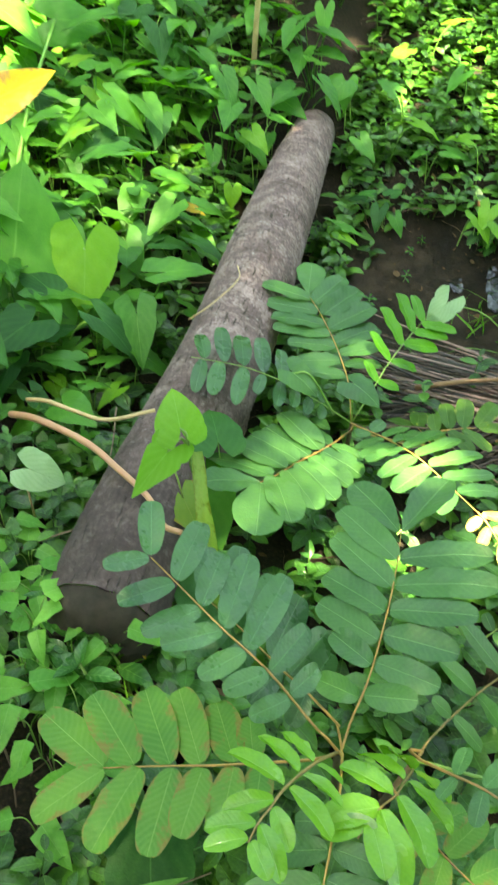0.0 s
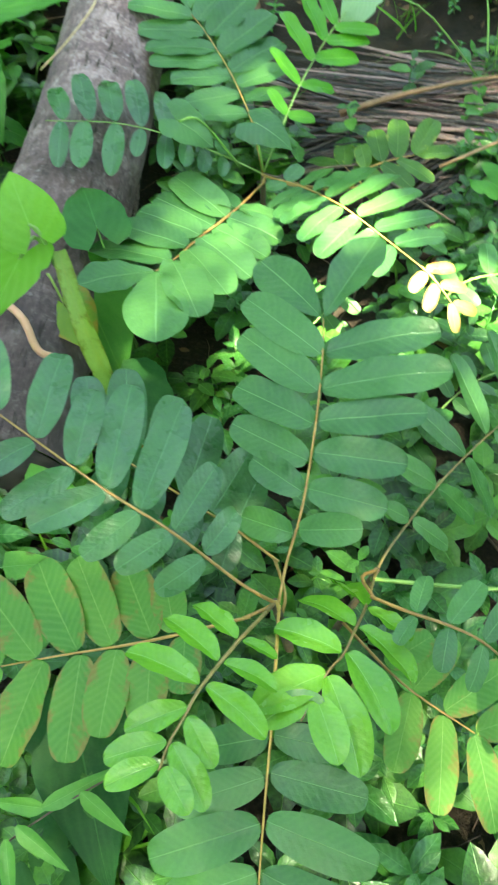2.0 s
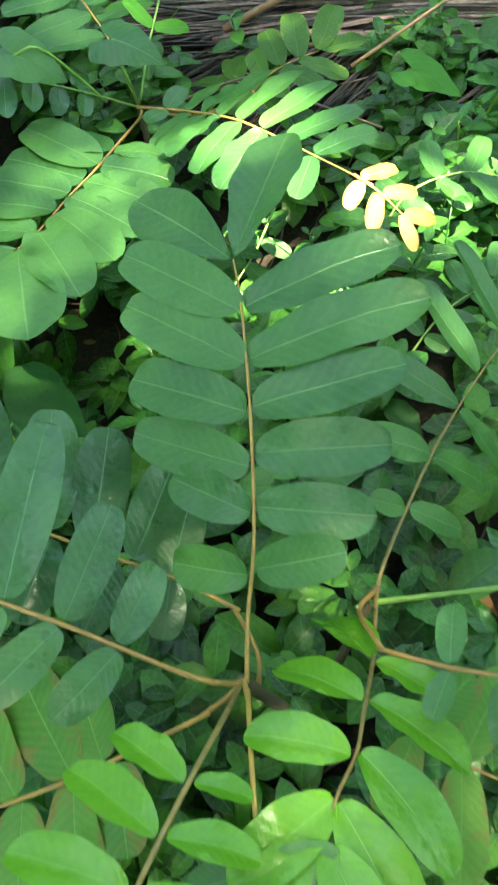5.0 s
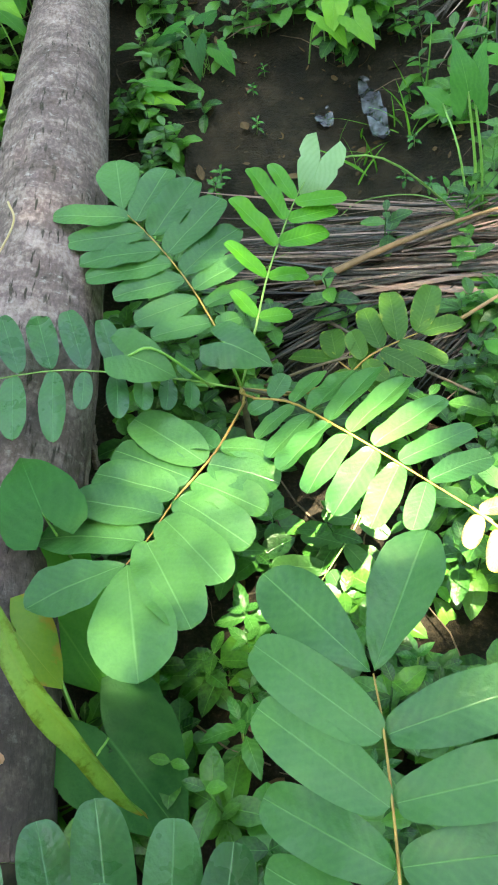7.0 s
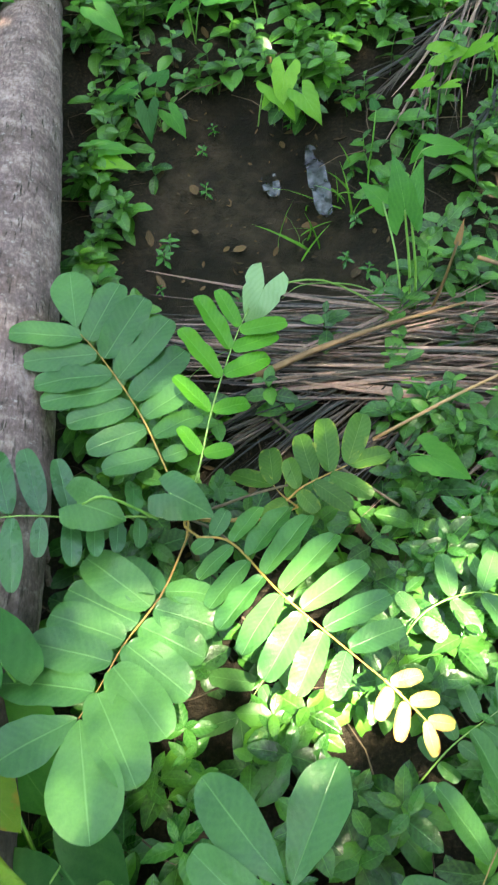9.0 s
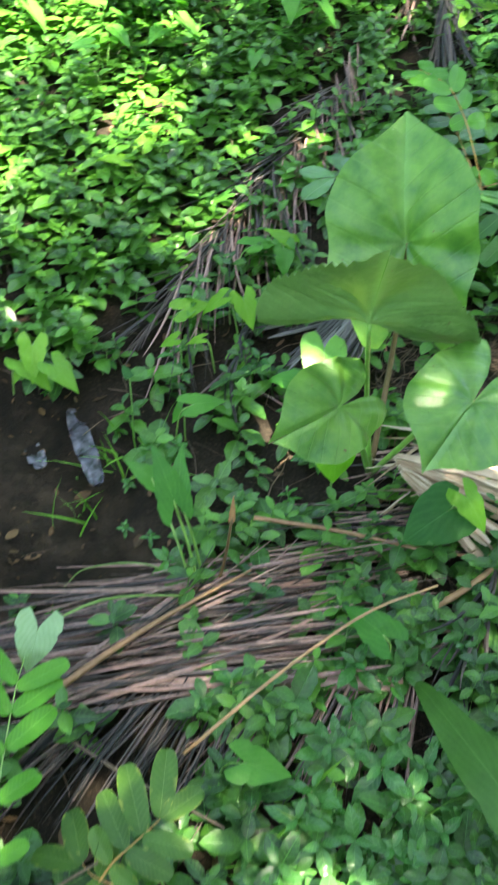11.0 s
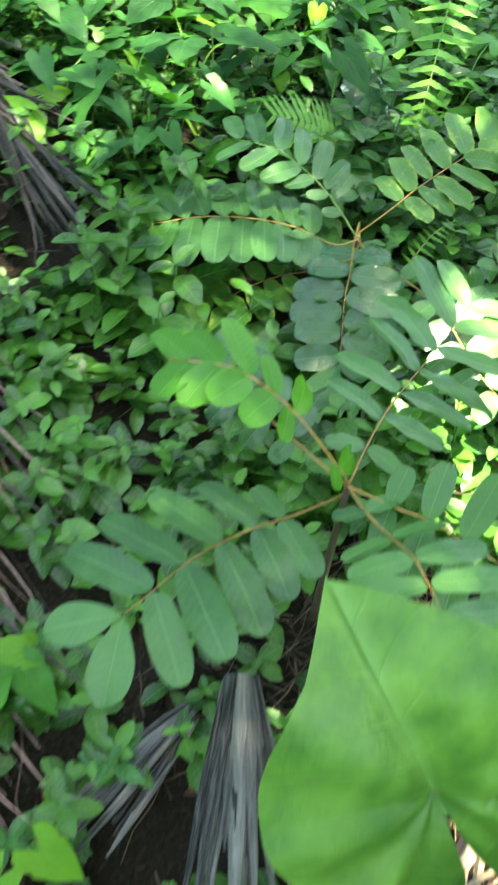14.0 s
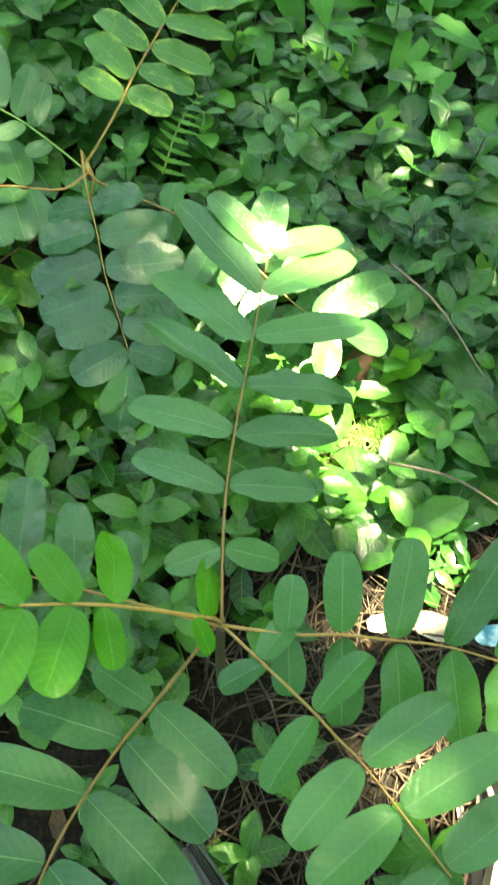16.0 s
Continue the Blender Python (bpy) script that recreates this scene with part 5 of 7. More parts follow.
# ---- taro ----
def taro():
    t = thing("taro_plant", (0.84, 1.93, ground_z(0.84, 1.93)), "taro plant with large glossy heart-shaped green leaves", "taro plant")
    o = t.location
    for name, joint, bend, mat, tip, up, size, turns, radii, fold, droop, wide, ribs in (
            ("leaf_blade", (0.89, 2.053, 0.756), (0.92, 2.09, 0.45), PETIOLE_BROWN, (0.01, 0.144, 0.218), (-0.55, -0.62, 0.50), 0.268, HEART_TURNS, HEART, 0.34, 0.16, 1.03, 0.004),
            ("leaf_blade", (0.742, 1.850, 0.718), (0.80, 1.93, 0.42), PETIOLE, (-0.03, -0.12, 0.256), (0.36, 0.80, 0.43), 0.265, OPEN_TURNS, OPEN, -0.02, 0.02, 1.0, 0.022),
            ("leaf_blade", (0.671, 1.777, 0.572), (0.74, 1.86, 0.45), PETIOLE, (-0.139, -0.083, 0.02), (0.50, -0.50, 0.70), 0.165, HEART_TURNS, HEART, 0.10, 0.34, 1.05, 0.004),
            ("leaf_blade", (0.887, 1.644, 0.668), (0.89, 1.78, 0.48), PETIOLE, (-0.15, -0.13, -0.03), (-0.25, -0.45, 0.85), 0.178, HEART_TURNS, HEART, 0.16, 0.22, 1.10, 0.005)):
        d = tube(curve_points([Vector((0.84, 1.93, 0.14)) - o, Vector(bend) - o, Vector(joint) - o], 12), 0.008, 0.005, 8)
        mesh_object("petiole", *d[:2], mat, d[2], t)
        taro_blade(name, t, joint, tip, up, size, turns, radii, fold, droop, ribs, 0.08, wide, size * 40, TARO_BACK if radii is OPEN else TARO, 69.1 if radii is OPEN else 31.4)
    return t


taro()
t2 = thing("taro_plant", (-1.08, 1.02, ground_z(-1.08, 1.02)), "taro plant with broad upright green leaves on the bank", "taro plant")
arrow_leaf(t2, (-1.08, 1.02, 0.3), (-1.019, 1.042, 0.466), (-0.046, 0.209, 0.282), (0.55, -0.7, 0.45), 0.354, ARROW, "heart", 5, PETIOLE, 0.008)
arrow_leaf(t2, (-1.08, 1.02, 0.3), (-0.897, 1.224, 0.533), (0.054, -0.119, -0.125), (0.5, -0.4, 0.7), 0.181, ARROW_LIME, "heart", 6, PETIOLE, 0.006)
arrow_leaf(t2, (-1.08, 1.02, 0.3), (-1.62, 2.30, 0.74), (0.3, 0.2, -0.02), (0.2, -0.7, 0.7), 0.18, ARROW, "heart", 7, PETIOLE, 0.008)


# ---- arrowhead plants ----
def arrow_variant(seed, leaves, height, size, mat, dark=False):
    rnd = random.Random(seed)
    t = thing("arrowhead_plant", (0, 0, 0), "low arrowhead plant with pointed green leaves" if not dark else "dark green arrowhead plant with broad pointed leaves", "plant", "arrowhead plants")
    az0 = rnd.uniform(0, 6.28)
    for i in range(leaves):
        az = az0 + i * 2.2 + rnd.uniform(-0.4, 0.4)
        h = height * rnd.uniform(0.7, 1.15)
        out = height * rnd.uniform(0.2, 0.6)
        j = Vector((math.cos(az) * out, math.sin(az) * out, h))
        d = Vector((math.cos(az), math.sin(az), rnd.uniform(-0.65, 0.1)))
        up = Vector((math.cos(az) * 0.45, math.sin(az) * 0.45, 1)) + Vector((rnd.uniform(-0.3, 0.3), rnd.uniform(-0.3, 0.3), 0))
        arrow_leaf(t, (0, 0, -0.02), j, d, up, size * rnd.uniform(0.75, 1.15), mat, rnd.choice(("arrow", "arrow", "heart")), rnd.randrange(6), PETIOLE, 0.0022)
    return t


VARIANTS = [arrow_variant(100 + i, 2 + i % 2, 0.13 + 0.03 * (i % 3), 0.085 + 0.012 * (i % 3), ARROW) for i in range(6)]
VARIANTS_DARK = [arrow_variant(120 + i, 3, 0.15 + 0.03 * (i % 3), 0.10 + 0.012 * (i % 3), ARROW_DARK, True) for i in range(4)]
VARIANTS_LIME = [arrow_variant(140 + i, 2, 0.14, 0.085, ARROW_LIME) for i in range(2)]
used = set()


def put_variant(group, i, x, y, rz, s, lean=8, rnd=random):
    v = group[i % len(group)]
    m = pose(x, y, ground_z(x, y), rnd.uniform(-lean, lean), rnd.uniform(-lean, lean), rz) @ Matrix.Diagonal((s, s, s, 1))
    if v.name in used:
        return copy_thing(v, m)
    used.add(v.name)
    v.matrix_basis = m
    return v


def near_log(x, y, w=0.15):
    return -0.1 < y < 4.0 and abs(x - (-0.33 - 0.155 * y)) < w


def on_frond(x, y):
    if 1.42 < y < 1.72 and -0.25 < x < 0.62:
        return 1.0
    if 1.16 < y <= 1.42 and -0.10 < x < 0.30:
        return 0.85
    if abs((y - 2.95) - 1.12 * (x - 0.80)) < 0.22 and 0.35 < x < 1.3:
        return 0.6
    if abs((x - 1.62) - 0.30 * (y - 3.7)) < 0.16 and 3.2 < y < 4.7:
        return 0.8
    return 0.0


def plant_arrows():
    rnd = random.Random(11)
    n = 0
    zones = ((-1.7, -0.68, 0.75, 2.9, 118, VARIANTS, 0.86), (-0.9, 1.5, 2.7, 4.3, 10, VARIANTS, 0.8), (1.75, 2.9, 3.2, 4.3, 45, VARIANTS_DARK, 0.75), (1.75, 3.0, 3.2, 4.3, 45, VARIANTS, 0.85), (2.1, 3.0, 1.6, 2.9, 34, VARIANTS, 0.75),
             (-0.5, -0.25, 1.3, 2.5, 8, VARIANTS, 0.6))
    for x0, x1, y0, y1, cnt, grp, sc in zones:
        for k in range(cnt):
            x, y = rnd.uniform(x0, x1), rnd.uniform(y0, y1)
            if near_log(x, y, 0.19 if y < 2.45 else 0.06) or ((1.0 < x < 2.15 and 2.1 < y < 3.1) or (2.1 <= x < 2.6 and 2.55 < y < 3.25)) or mud_at(x, y) > 0.3 or rnd.random() < on_frond(x, y):
                continue
            g = grp
            if grp is VARIANTS and rnd.random() < 0.10:
                g = VARIANTS_LIME
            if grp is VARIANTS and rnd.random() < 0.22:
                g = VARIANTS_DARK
            put_variant(g, n, x, y, rnd.uniform(0, 360), sc * rnd.uniform(0.75, 1.3), 10, rnd)
            n += 1


plant_arrows()


def far_arrows():
    """The same plants further off, past counting."""
    rnd = random.Random(31)
    for seed, mat, label, zones in ((1, ARROW_FAR, "mass of green arrowhead leaves on the bank", ((-3.0, -0.75, 0.9, 4.6, 190), (-1.0, 1.6, 3.6, 5.0, 36), (2.55, 3.4, 1.9, 3.3, 90))), (2, ARROW_FAR_SHADED, "mass of arrowhead leaves with shade painted into the green", ((-2.2, 2.6, 4.2, 6.6, 240), (1.8, 3.8, 2.9, 4.8, 110), (3.0, 5.0, 0.6, 4.4, 320)))):
        for v in range(2):
            parts = []
            for i in range(4):
                az = i * 1.7 + v + rnd.uniform(-0.3, 0.3)
                j = Vector((math.cos(az) * 0.06, math.sin(az) * 0.06, 0.11 + 0.03 * i))
                me = blade(arrow_edge(0.78, 0.42, 0.30, 1.0, 0.3), 1.0, 9, 2, 0.2, -0.25, 0.02, 2.2, -0.42, i + v * 3)
                m = frame_of(j, (math.cos(az), math.sin(az), rnd.uniform(-0.5, 0.1)), (math.cos(az) * 0.4, math.sin(az) * 0.4, 1)) @ Matrix.Diagonal((0.10, 0.10, 0.10, 1))
                parts.append(moved(weld(me), m))
                parts.append(tube([Vector((0, 0, -0.02)), j * 0.55 + Vector((0, 0, 0.03)), j], 0.002, 0.0014, 3))
            pl = []
            for x0, x1, y0, y1, c in zones:
                for k in range(c // 2):
                    x, y = rnd.uniform(x0, x1), rnd.uniform(y0, y1)
                    if near_log(x, y, 0.19 if y < 2.45 else 0.0) or ((1.0 < x < 2.15 and 2.1 < y < 3.1) or (2.1 <= x < 2.6 and 2.55 < y < 3.25)) or rnd.random() < on_frond(x, y):
                        continue
                    pl.append(at_ground(x, y, rnd, 0.8, 1.5, 12) if x < 1.6 else at_ground(x, y, rnd, 0.5, 0.95, 12))
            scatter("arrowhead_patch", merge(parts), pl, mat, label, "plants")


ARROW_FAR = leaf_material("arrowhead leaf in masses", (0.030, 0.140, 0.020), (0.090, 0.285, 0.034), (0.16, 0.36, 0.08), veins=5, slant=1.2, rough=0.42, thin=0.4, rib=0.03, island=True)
# Darker copy of the massed leaf; shade is painted into the green.
ARROW_FAR_SHADED = leaf_material("arrowhead masses, shade in the green", (0.020, 0.10, 0.022), (0.055, 0.20, 0.034), (0.08, 0.22, 0.06), veins=5, slant=1.2, rough=0.4, thin=0.3, rib=0.03, island=True)
far_arrows()


# ---- single arrowhead leaves: stalk end and leaf tip ----
LEAF_MATS = {"A": ARROW, "L": ARROW_LIME, "D": ARROW_DARK}
LEAVES_BANK = [
    (-1.16, 1.91, 0.64, -0.95, 1.98, 0.45, "A", "arrow"),
    (-1.19, 1.74, 0.62, -1.27, 1.61, 0.58, "L", "arrow"),
    (-1.06, 1.55, 0.54, -1.2, 1.55, 0.59, "A", "arrow"),
    (-1.31, 2.02, 0.63, -1.15, 1.93, 0.56, "L", "arrow"),
    (-1.07, 2.34, 0.59, -0.94, 2.4, 0.48, "D", "arrow"),
    (-1.5, 2.2, 0.64, -1.41, 2.41, 0.69, "L", "arrow"),
    (-0.8, 2.02, 0.38, -0.78, 1.97, 0.3, "L", "heart"),
    (-0.71, 1.94, 0.29, -0.76, 1.79, 0.28, "A", "arrow"),
    (-0.79, 2.38, 0.51, -0.64, 2.58, 0.43, "A", "heart"),
    (-0.65, 2.83, 0.51, -0.62, 2.7, 0.37, "A", "arrow"),
    (-0.81, 2.98, 0.72, -0.76, 2.84, 0.56, "A", "arrow"),
    (-0.46, 2.21, 0.23, -0.32, 2.23, 0.21, "A", "arrow"),
    (-0.93, 1.32, 0.48, -1.0, 1.23, 0.44, "A", "arrow"),
    (-0.72, 1.0, 0.37, -0.7, 1.18, 0.33, "A", "arrow"),
    (-0.67, 0.95, 0.33, -0.71, 0.85, 0.31, "L", "arrow"),
    (-0.66, 1.11, 0.32, -0.55, 1.15, 0.22, "A", "arrow"),
]
LEAVES_BANK2 = [
    (-1.04, 1.38, 0.53, -1.18, 1.38, 0.58, "D", "arrow"),
    (-1.17, 2.31, 0.62, -1.35, 2.39, 0.65, "A", "arrow"),
    (-1.13, 2.69, 0.68, -1.19, 2.49, 0.61, "D", "arrow"),
    (-0.87, 0.99, 0.42, -0.91, 0.92, 0.5, "A", "arrow"),
    (-0.77, 0.92, 0.41, -0.89, 0.87, 0.44, "A", "arrow"),
    (-0.81, 0.8, 0.38, -0.71, 0.78, 0.32, "D", "arrow"),
    (-0.83, 2.23, 0.46, -0.9, 2.23, 0.49, "L", "oval"),
    (-0.52, 2.65, 0.37, -0.33, 2.51, 0.28, "A", "arrow"),
    (-0.65, 2.49, 0.32, -0.6, 2.64, 0.34, "A", "arrow"),
    (-0.5, 3.16, 0.57, -0.59, 3.0, 0.53, "L", "arrow"),
    (-0.36, 3.38, 0.64, -0.22, 3.5, 0.68, "L", "arrow"),
    (-0.33, 2.74, 0.44, -0.05, 2.72, 0.39, "L", "arrow"),
    (-0.24, 3.07, 0.54, -0.31, 2.96, 0.46, "A", "arrow"),
    (-0.47, 2.91, 0.49, -0.64, 2.99, 0.55, "A", "arrow"),
    (0.03, 2.42, 0.31, 0.01, 2.28, 0.24, "L", "arrow"),
]
LEAVES_MUD = [
    (-0.46, 2.22, 0.21, -0.55, 2.18, 0.25, "A", "arrow"),
    (-0.47, 2.17, 0.22, -0.3, 2.17, 0.21, "L", "arrow"),
    (-0.01, 2.39, 0.26, -0.04, 2.34, 0.25, "L", "arrow"),
    (0.08, 2.36, 0.28, 0.16, 2.24, 0.24, "L", "arrow"),
    (-0.0, 2.39, 0.28, 0.11, 2.27, 0.22, "L", "arrow"),
    (0.42, 2.15, 0.27, 0.56, 2.18, 0.25, "A", "arrow"),
    (0.39, 2.16, 0.25, 0.36, 2.15, 0.22, "A", "arrow"),
    (0.7, 2.69, 0.36, 0.86, 2.74, 0.35, "A", "arrow"),
    (0.45, 2.49, 0.31, 0.58, 2.5, 0.33, "L", "arrow"),
    (-0.13, 2.78, 0.4, -0.34, 2.82, 0.4, "L", "arrow"),
    (-0.19, 2.74, 0.36, -0.04, 2.77, 0.35, "A", "arrow"),
    (-0.29, 2.71, 0.35, -0.36, 2.66, 0.32, "A", "arrow"),
    (0.44, 3.12, 0.49, 0.52, 3.2, 0.54, "L", "arrow"),
    (0.36, 3.07, 0.47, 0.23, 3.12, 0.49, "L", "arrow"),
    (0.36, 1.23, 0.24, 0.49, 1.18, 0.21, "A", "arrow"),
    (0.27, 2.23, 0.32, 0.25, 2.3, 0.34, "D", "oval"),
]
LEAVES_BANK3 = [
    (0.81, 2.71, 0.35, 0.72, 2.79, 0.39, "L", "arrow"),
    (0.79, 2.68, 0.34, 0.77, 2.56, 0.27, "A", "arrow"),
    (0.56, 2.48, 0.34, 0.46, 2.48, 0.28, "L", "arrow"),
    (0.62, 2.46, 0.34, 0.64, 2.36, 0.25, "L", "arrow"),
    (0.48, 2.37, 0.3, 0.41, 2.39, 0.28, "L", "arrow"),
    (0.41, 2.38, 0.3, 0.34, 2.4, 0.26, "L", "arrow"),
    (0.69, 2.14, 0.31, 0.59, 2.2, 0.31, "A", "heart"),
    (0.58, 2.27, 0.24, 0.52, 2.26, 0.2, "D", "arrow"),
    (1.65, 3.55, 0.64, 1.55, 3.46, 0.59, "L", "heart"),
    (1.66, 3.56, 0.67, 1.66, 3.66, 0.7, "L", "arrow"),
    (1.5, 3.71, 0.68, 1.48, 3.66, 0.64, "L", "heart"),
    (1.74, 3.58, 0.66, 1.89, 3.58, 0.66, "L", "arrow"),
    (1.96, 3.69, 0.72, 1.89, 3.64, 0.66, "A", "arrow"),
    (1.98, 3.5, 0.65, 2.0, 3.33, 0.58, "A", "arrow"),
    (2.27, 3.65, 0.77, 2.55, 3.48, 0.68, "A", "arrow"),
    (2.32, 3.43, 0.66, 2.28, 3.37, 0.58, "A", "arrow"),
]
LEAVES_BANK4 = [
    (1.95, 3.42, 0.65, 2.0, 3.33, 0.58, "A", "arrow"),
    (2.33, 3.11, 0.66, 2.35, 2.98, 0.53, "D", "heart"),
    (2.54, 3.35, 0.65, 2.5, 3.33, 0.59, "L", "heart"),
    (2.68, 3.31, 0.63, 2.65, 3.29, 0.56, "A", "arrow"),
    (2.41, 3.4, 0.69, 2.33, 3.54, 0.73, "A", "heart"),
    (2.3, 3.39, 0.63, 2.24, 3.37, 0.58, "A", "arrow"),
    (2.25, 3.5, 0.68, 2.21, 3.54, 0.7, "L", "arrow"),
    (1.96, 3.49, 0.67, 1.95, 3.51, 0.72, "L", "oval"),
    (2.84, 2.96, 0.56, 3.13, 2.97, 0.56, "A", "arrow"),
    (2.67, 2.9, 0.51, 2.77, 2.85, 0.44, "A", "arrow"),
    (3.1, 2.9, 0.56, 3.03, 2.88, 0.47, "L", "heart"),
    (2.4, 2.63, 0.39, 2.54, 2.62, 0.39, "A", "arrow"),
]
LEAVES_BANK5 = [
    (2.33, 2.34, 0.32, 2.27, 2.43, 0.33, "L", "arrow"),
    (1.81, 2.22, 0.28, 1.79, 2.24, 0.24, "L", "heart"),
    (2.11, 2.14, 0.28, 2.14, 2.19, 0.27, "A", "arrow"),
    (2.06, 2.11, 0.27, 2.01, 2.1, 0.23, "L", "arrow"),
    (2.24, 2.15, 0.27, 2.27, 2.21, 0.29, "L", "arrow"),
    (2.51, 2.46, 0.36, 2.53, 2.54, 0.38, "A", "arrow"),
    (2.47, 2.29, 0.33, 2.52, 2.37, 0.34, "A", "arrow"),
    (2.45, 2.27, 0.32, 2.54, 2.21, 0.31, "A", "arrow"),
    (2.45, 2.47, 0.34, 2.45, 2.42, 0.29, "L", "arrow"),
    (2.4, 2.55, 0.37, 2.41, 2.6, 0.38, "D", "arrow"),
]


def single_leaves(rows, seed):
    rnd = random.Random(seed)
    words = {"A": "single green arrowhead leaf on a thin stalk", "L": "single lime-green arrowhead leaf on a thin stalk", "D": "single dark green arrowhead leaf on a stalk"}
    for x, y, z, tx, ty, tz, m, kind in rows:
        joint, tip = Vector((x, y, z)), Vector((tx, ty, tz))
        d = tip - joint
        rx, ry = x - d.x * 0.35 + rnd.uniform(-0.02, 0.02), y - d.y * 0.35 + rnd.uniform(-0.02, 0.02)
        t = thing("arrowhead_plant", (rx, ry, ground_z(rx, ry)), words[m], "plant", "arrowhead plants")
        arrow_leaf(t, (rx, ry, ground_z(rx, ry) - 0.01), joint, d, Vector((rnd.uniform(-0.25, 0.25), rnd.uniform(-0.45, 0.05), 1)), min(0.105, max(0.05, d.length * 0.66)), LEAF_MATS[m], kind, rnd.randrange(6), PETIOLE, 0.0024)


for i, rows in enumerate((LEAVES_BANK, LEAVES_BANK2, LEAVES_MUD, LEAVES_BANK3, LEAVES_BANK4, LEAVES_BANK5)):
    single_leaves(rows, 300 + i)


# ---- climbers and odd leaves ----
AROID_STALK = stem_material("olive leaf sheath", (0.10, 0.16, 0.02), (0.20, 0.26, 0.04), 30, 0.45)


def climber(label, root, joint, tip, up, mat, kind="heart", k=0, stalk=None, r=0.0026, bend=None, name="climbing_vine", size=None):
    t = thing(name, root, label, "vine", "climbing vines")
    d = Vector(tip) - Vector(joint)
    arrow_leaf(t, root, joint, d, up, size or d.length, mat, kind, k, stalk, r, bend)
    return t


climber("green heart-shaped vine leaf resting on the bush", (-0.08, 1.0, 0.40), (-0.080, 0.965, 0.53), (0.0, 0.935, 0.525), (0, -0.1, 1), SENNA, "heart", 1, size=0.072)
climber("green heart-shaped vine leaf twined round a leaf stalk", (-0.12, 0.98, 0.42), (-0.213, 0.94, 0.536), (-0.146, 0.936, 0.503), (0, -0.15, 1), SENNA, "heart", 3, size=0.075)
climber("dark green heart-shaped leaf beside the log", (-0.25, 0.66, 0.22), (-0.29, 0.70, 0.51), (-0.345, 0.79, 0.525), (0.3, -0.4, 1), ARROW_DARK, "heart", 2, size=0.112)
climber("pale twin-lobed arrowhead leaf on a long green stalk", (0.35, 1.67, 0.13), (0.035, 1.44, 0.49), (0.005, 1.40, 0.43), (0.05, -0.75, 0.5), ARROW_PALE, "arrow", 3, STALK_GREEN, 0.0026, (0.16, 1.52, 0.42), size=0.095)
climber("lime arrowhead leaf hanging over the log", (-0.258, 0.512, 0.60), (-0.280, 0.510, 0.698), (-0.320, 0.562, 0.744), (0.4, -0.7, 0.75), ARROW_LIME, "heart", 1, STALK_GREEN, 0.0035)
climber("lime arrowhead leaf hanging over the log", (-0.258, 0.512, 0.60), (-0.288, 0.477, 0.670), (-0.307, 0.385, 0.644), (0.35, -0.65, 0.8), ARROW_LIME, "arrow", 2, STALK_GREEN, 0.0035)
climber("pale whitish-green arrowhead leaf with dark veins", (-0.62, 0.50, 0.33), (-0.600, 0.492, 0.49), (-0.515, 0.541, 0.42), (0.25, -0.6, 0.8), ARROW_PALE, "heart", 4, VINE_TAN, size=0.085)
climber("broad green arrowhead leaf under the bush", (-0.22, 0.42, 0.24), (-0.305, 0.63, 0.43), (-0.188, 0.491, 0.33), (0.2, -0.3, 1), ARROW, "heart", 5, PETIOLE, 0.004, size=0.16)
climber("yellowing leaf with a brown tip beside the log", (-0.36, 0.62, 0.44), (-0.30, 0.555, 0.475), (-0.105, 0.375, 0.44), (0.1, -0.2, 0.95), AROID_OLD, "heart", 5, AROID_STALK, 0.003, size=0.09)
climber("dark arrowhead leaf low under the bush", (-0.20, 0.36, 0.24), (-0.20, 0.47, 0.36), (-0.10, 0.37, 0.33), (0, 0, 1), ARROW_DARK, "heart", 3, size=0.15)
climber("large dark arrowhead leaf, its green deepened for shade", (-0.06, -0.02, 0.3), (-0.06, -0.06, 0.50), (0.02, -0.22, 0.48), (0, -0.1, 1), ARROW_DARK, "arrow", 4, size=0.17)
climber("large dark arrowhead leaf, its green deepened for shade", (-0.10, -0.10, 0.3), (-0.08, -0.20, 0.46), (0.03, -0.30, 0.46), (0, -0.1, 1), ARROW_DARK, "arrow", 1, size=0.12)
climber("green arrowhead leaf over the far end of the log", (-0.90, 2.62, 0.34), (-0.857, 2.594, 0.50), (-0.627, 2.516, 0.46), (0.1, -0.5, 1), ARROW, "arrow", 3, PETIOLE, 0.003, size=0.15)
climber("green arrowhead leaf beside the log", (-0.86, 2.26, 0.32), (-0.811, 2.224, 0.50), (-0.707, 2.150, 0.47), (0.1, -0.5, 1), ARROW_LIME, "arrow", 2, PETIOLE, 0.003, size=0.10)
climber("green arrowhead leaf at the far end of the log", (-0.62, 2.86, 0.34), (-0.66, 2.80, 0.52), (-0.70, 2.62, 0.46), (0.2, -0.5, 1), ARROW, "heart", 1, PETIOLE, 0.003, size=0.11)
climber("lime leaf hanging under the taro", (0.72, 1.88, 0.14), (0.665, 1.765, 0.50), (0.671, 1.700, 0.37), (0.1, -0.9, 0.4), ARROW_LIME, "heart", 2, PETIOLE, 0.003, size=0.125)
climber("sunlit pale green leaf beside the taro stalks", (0.80, 2.05, 0.16), (0.735, 2.075, 0.46), (0.70, 1.965, 0.42), (0.2, -0.3, 1), BEAN, "heart", 5, PETIOLE, 0.003, size=0.12)
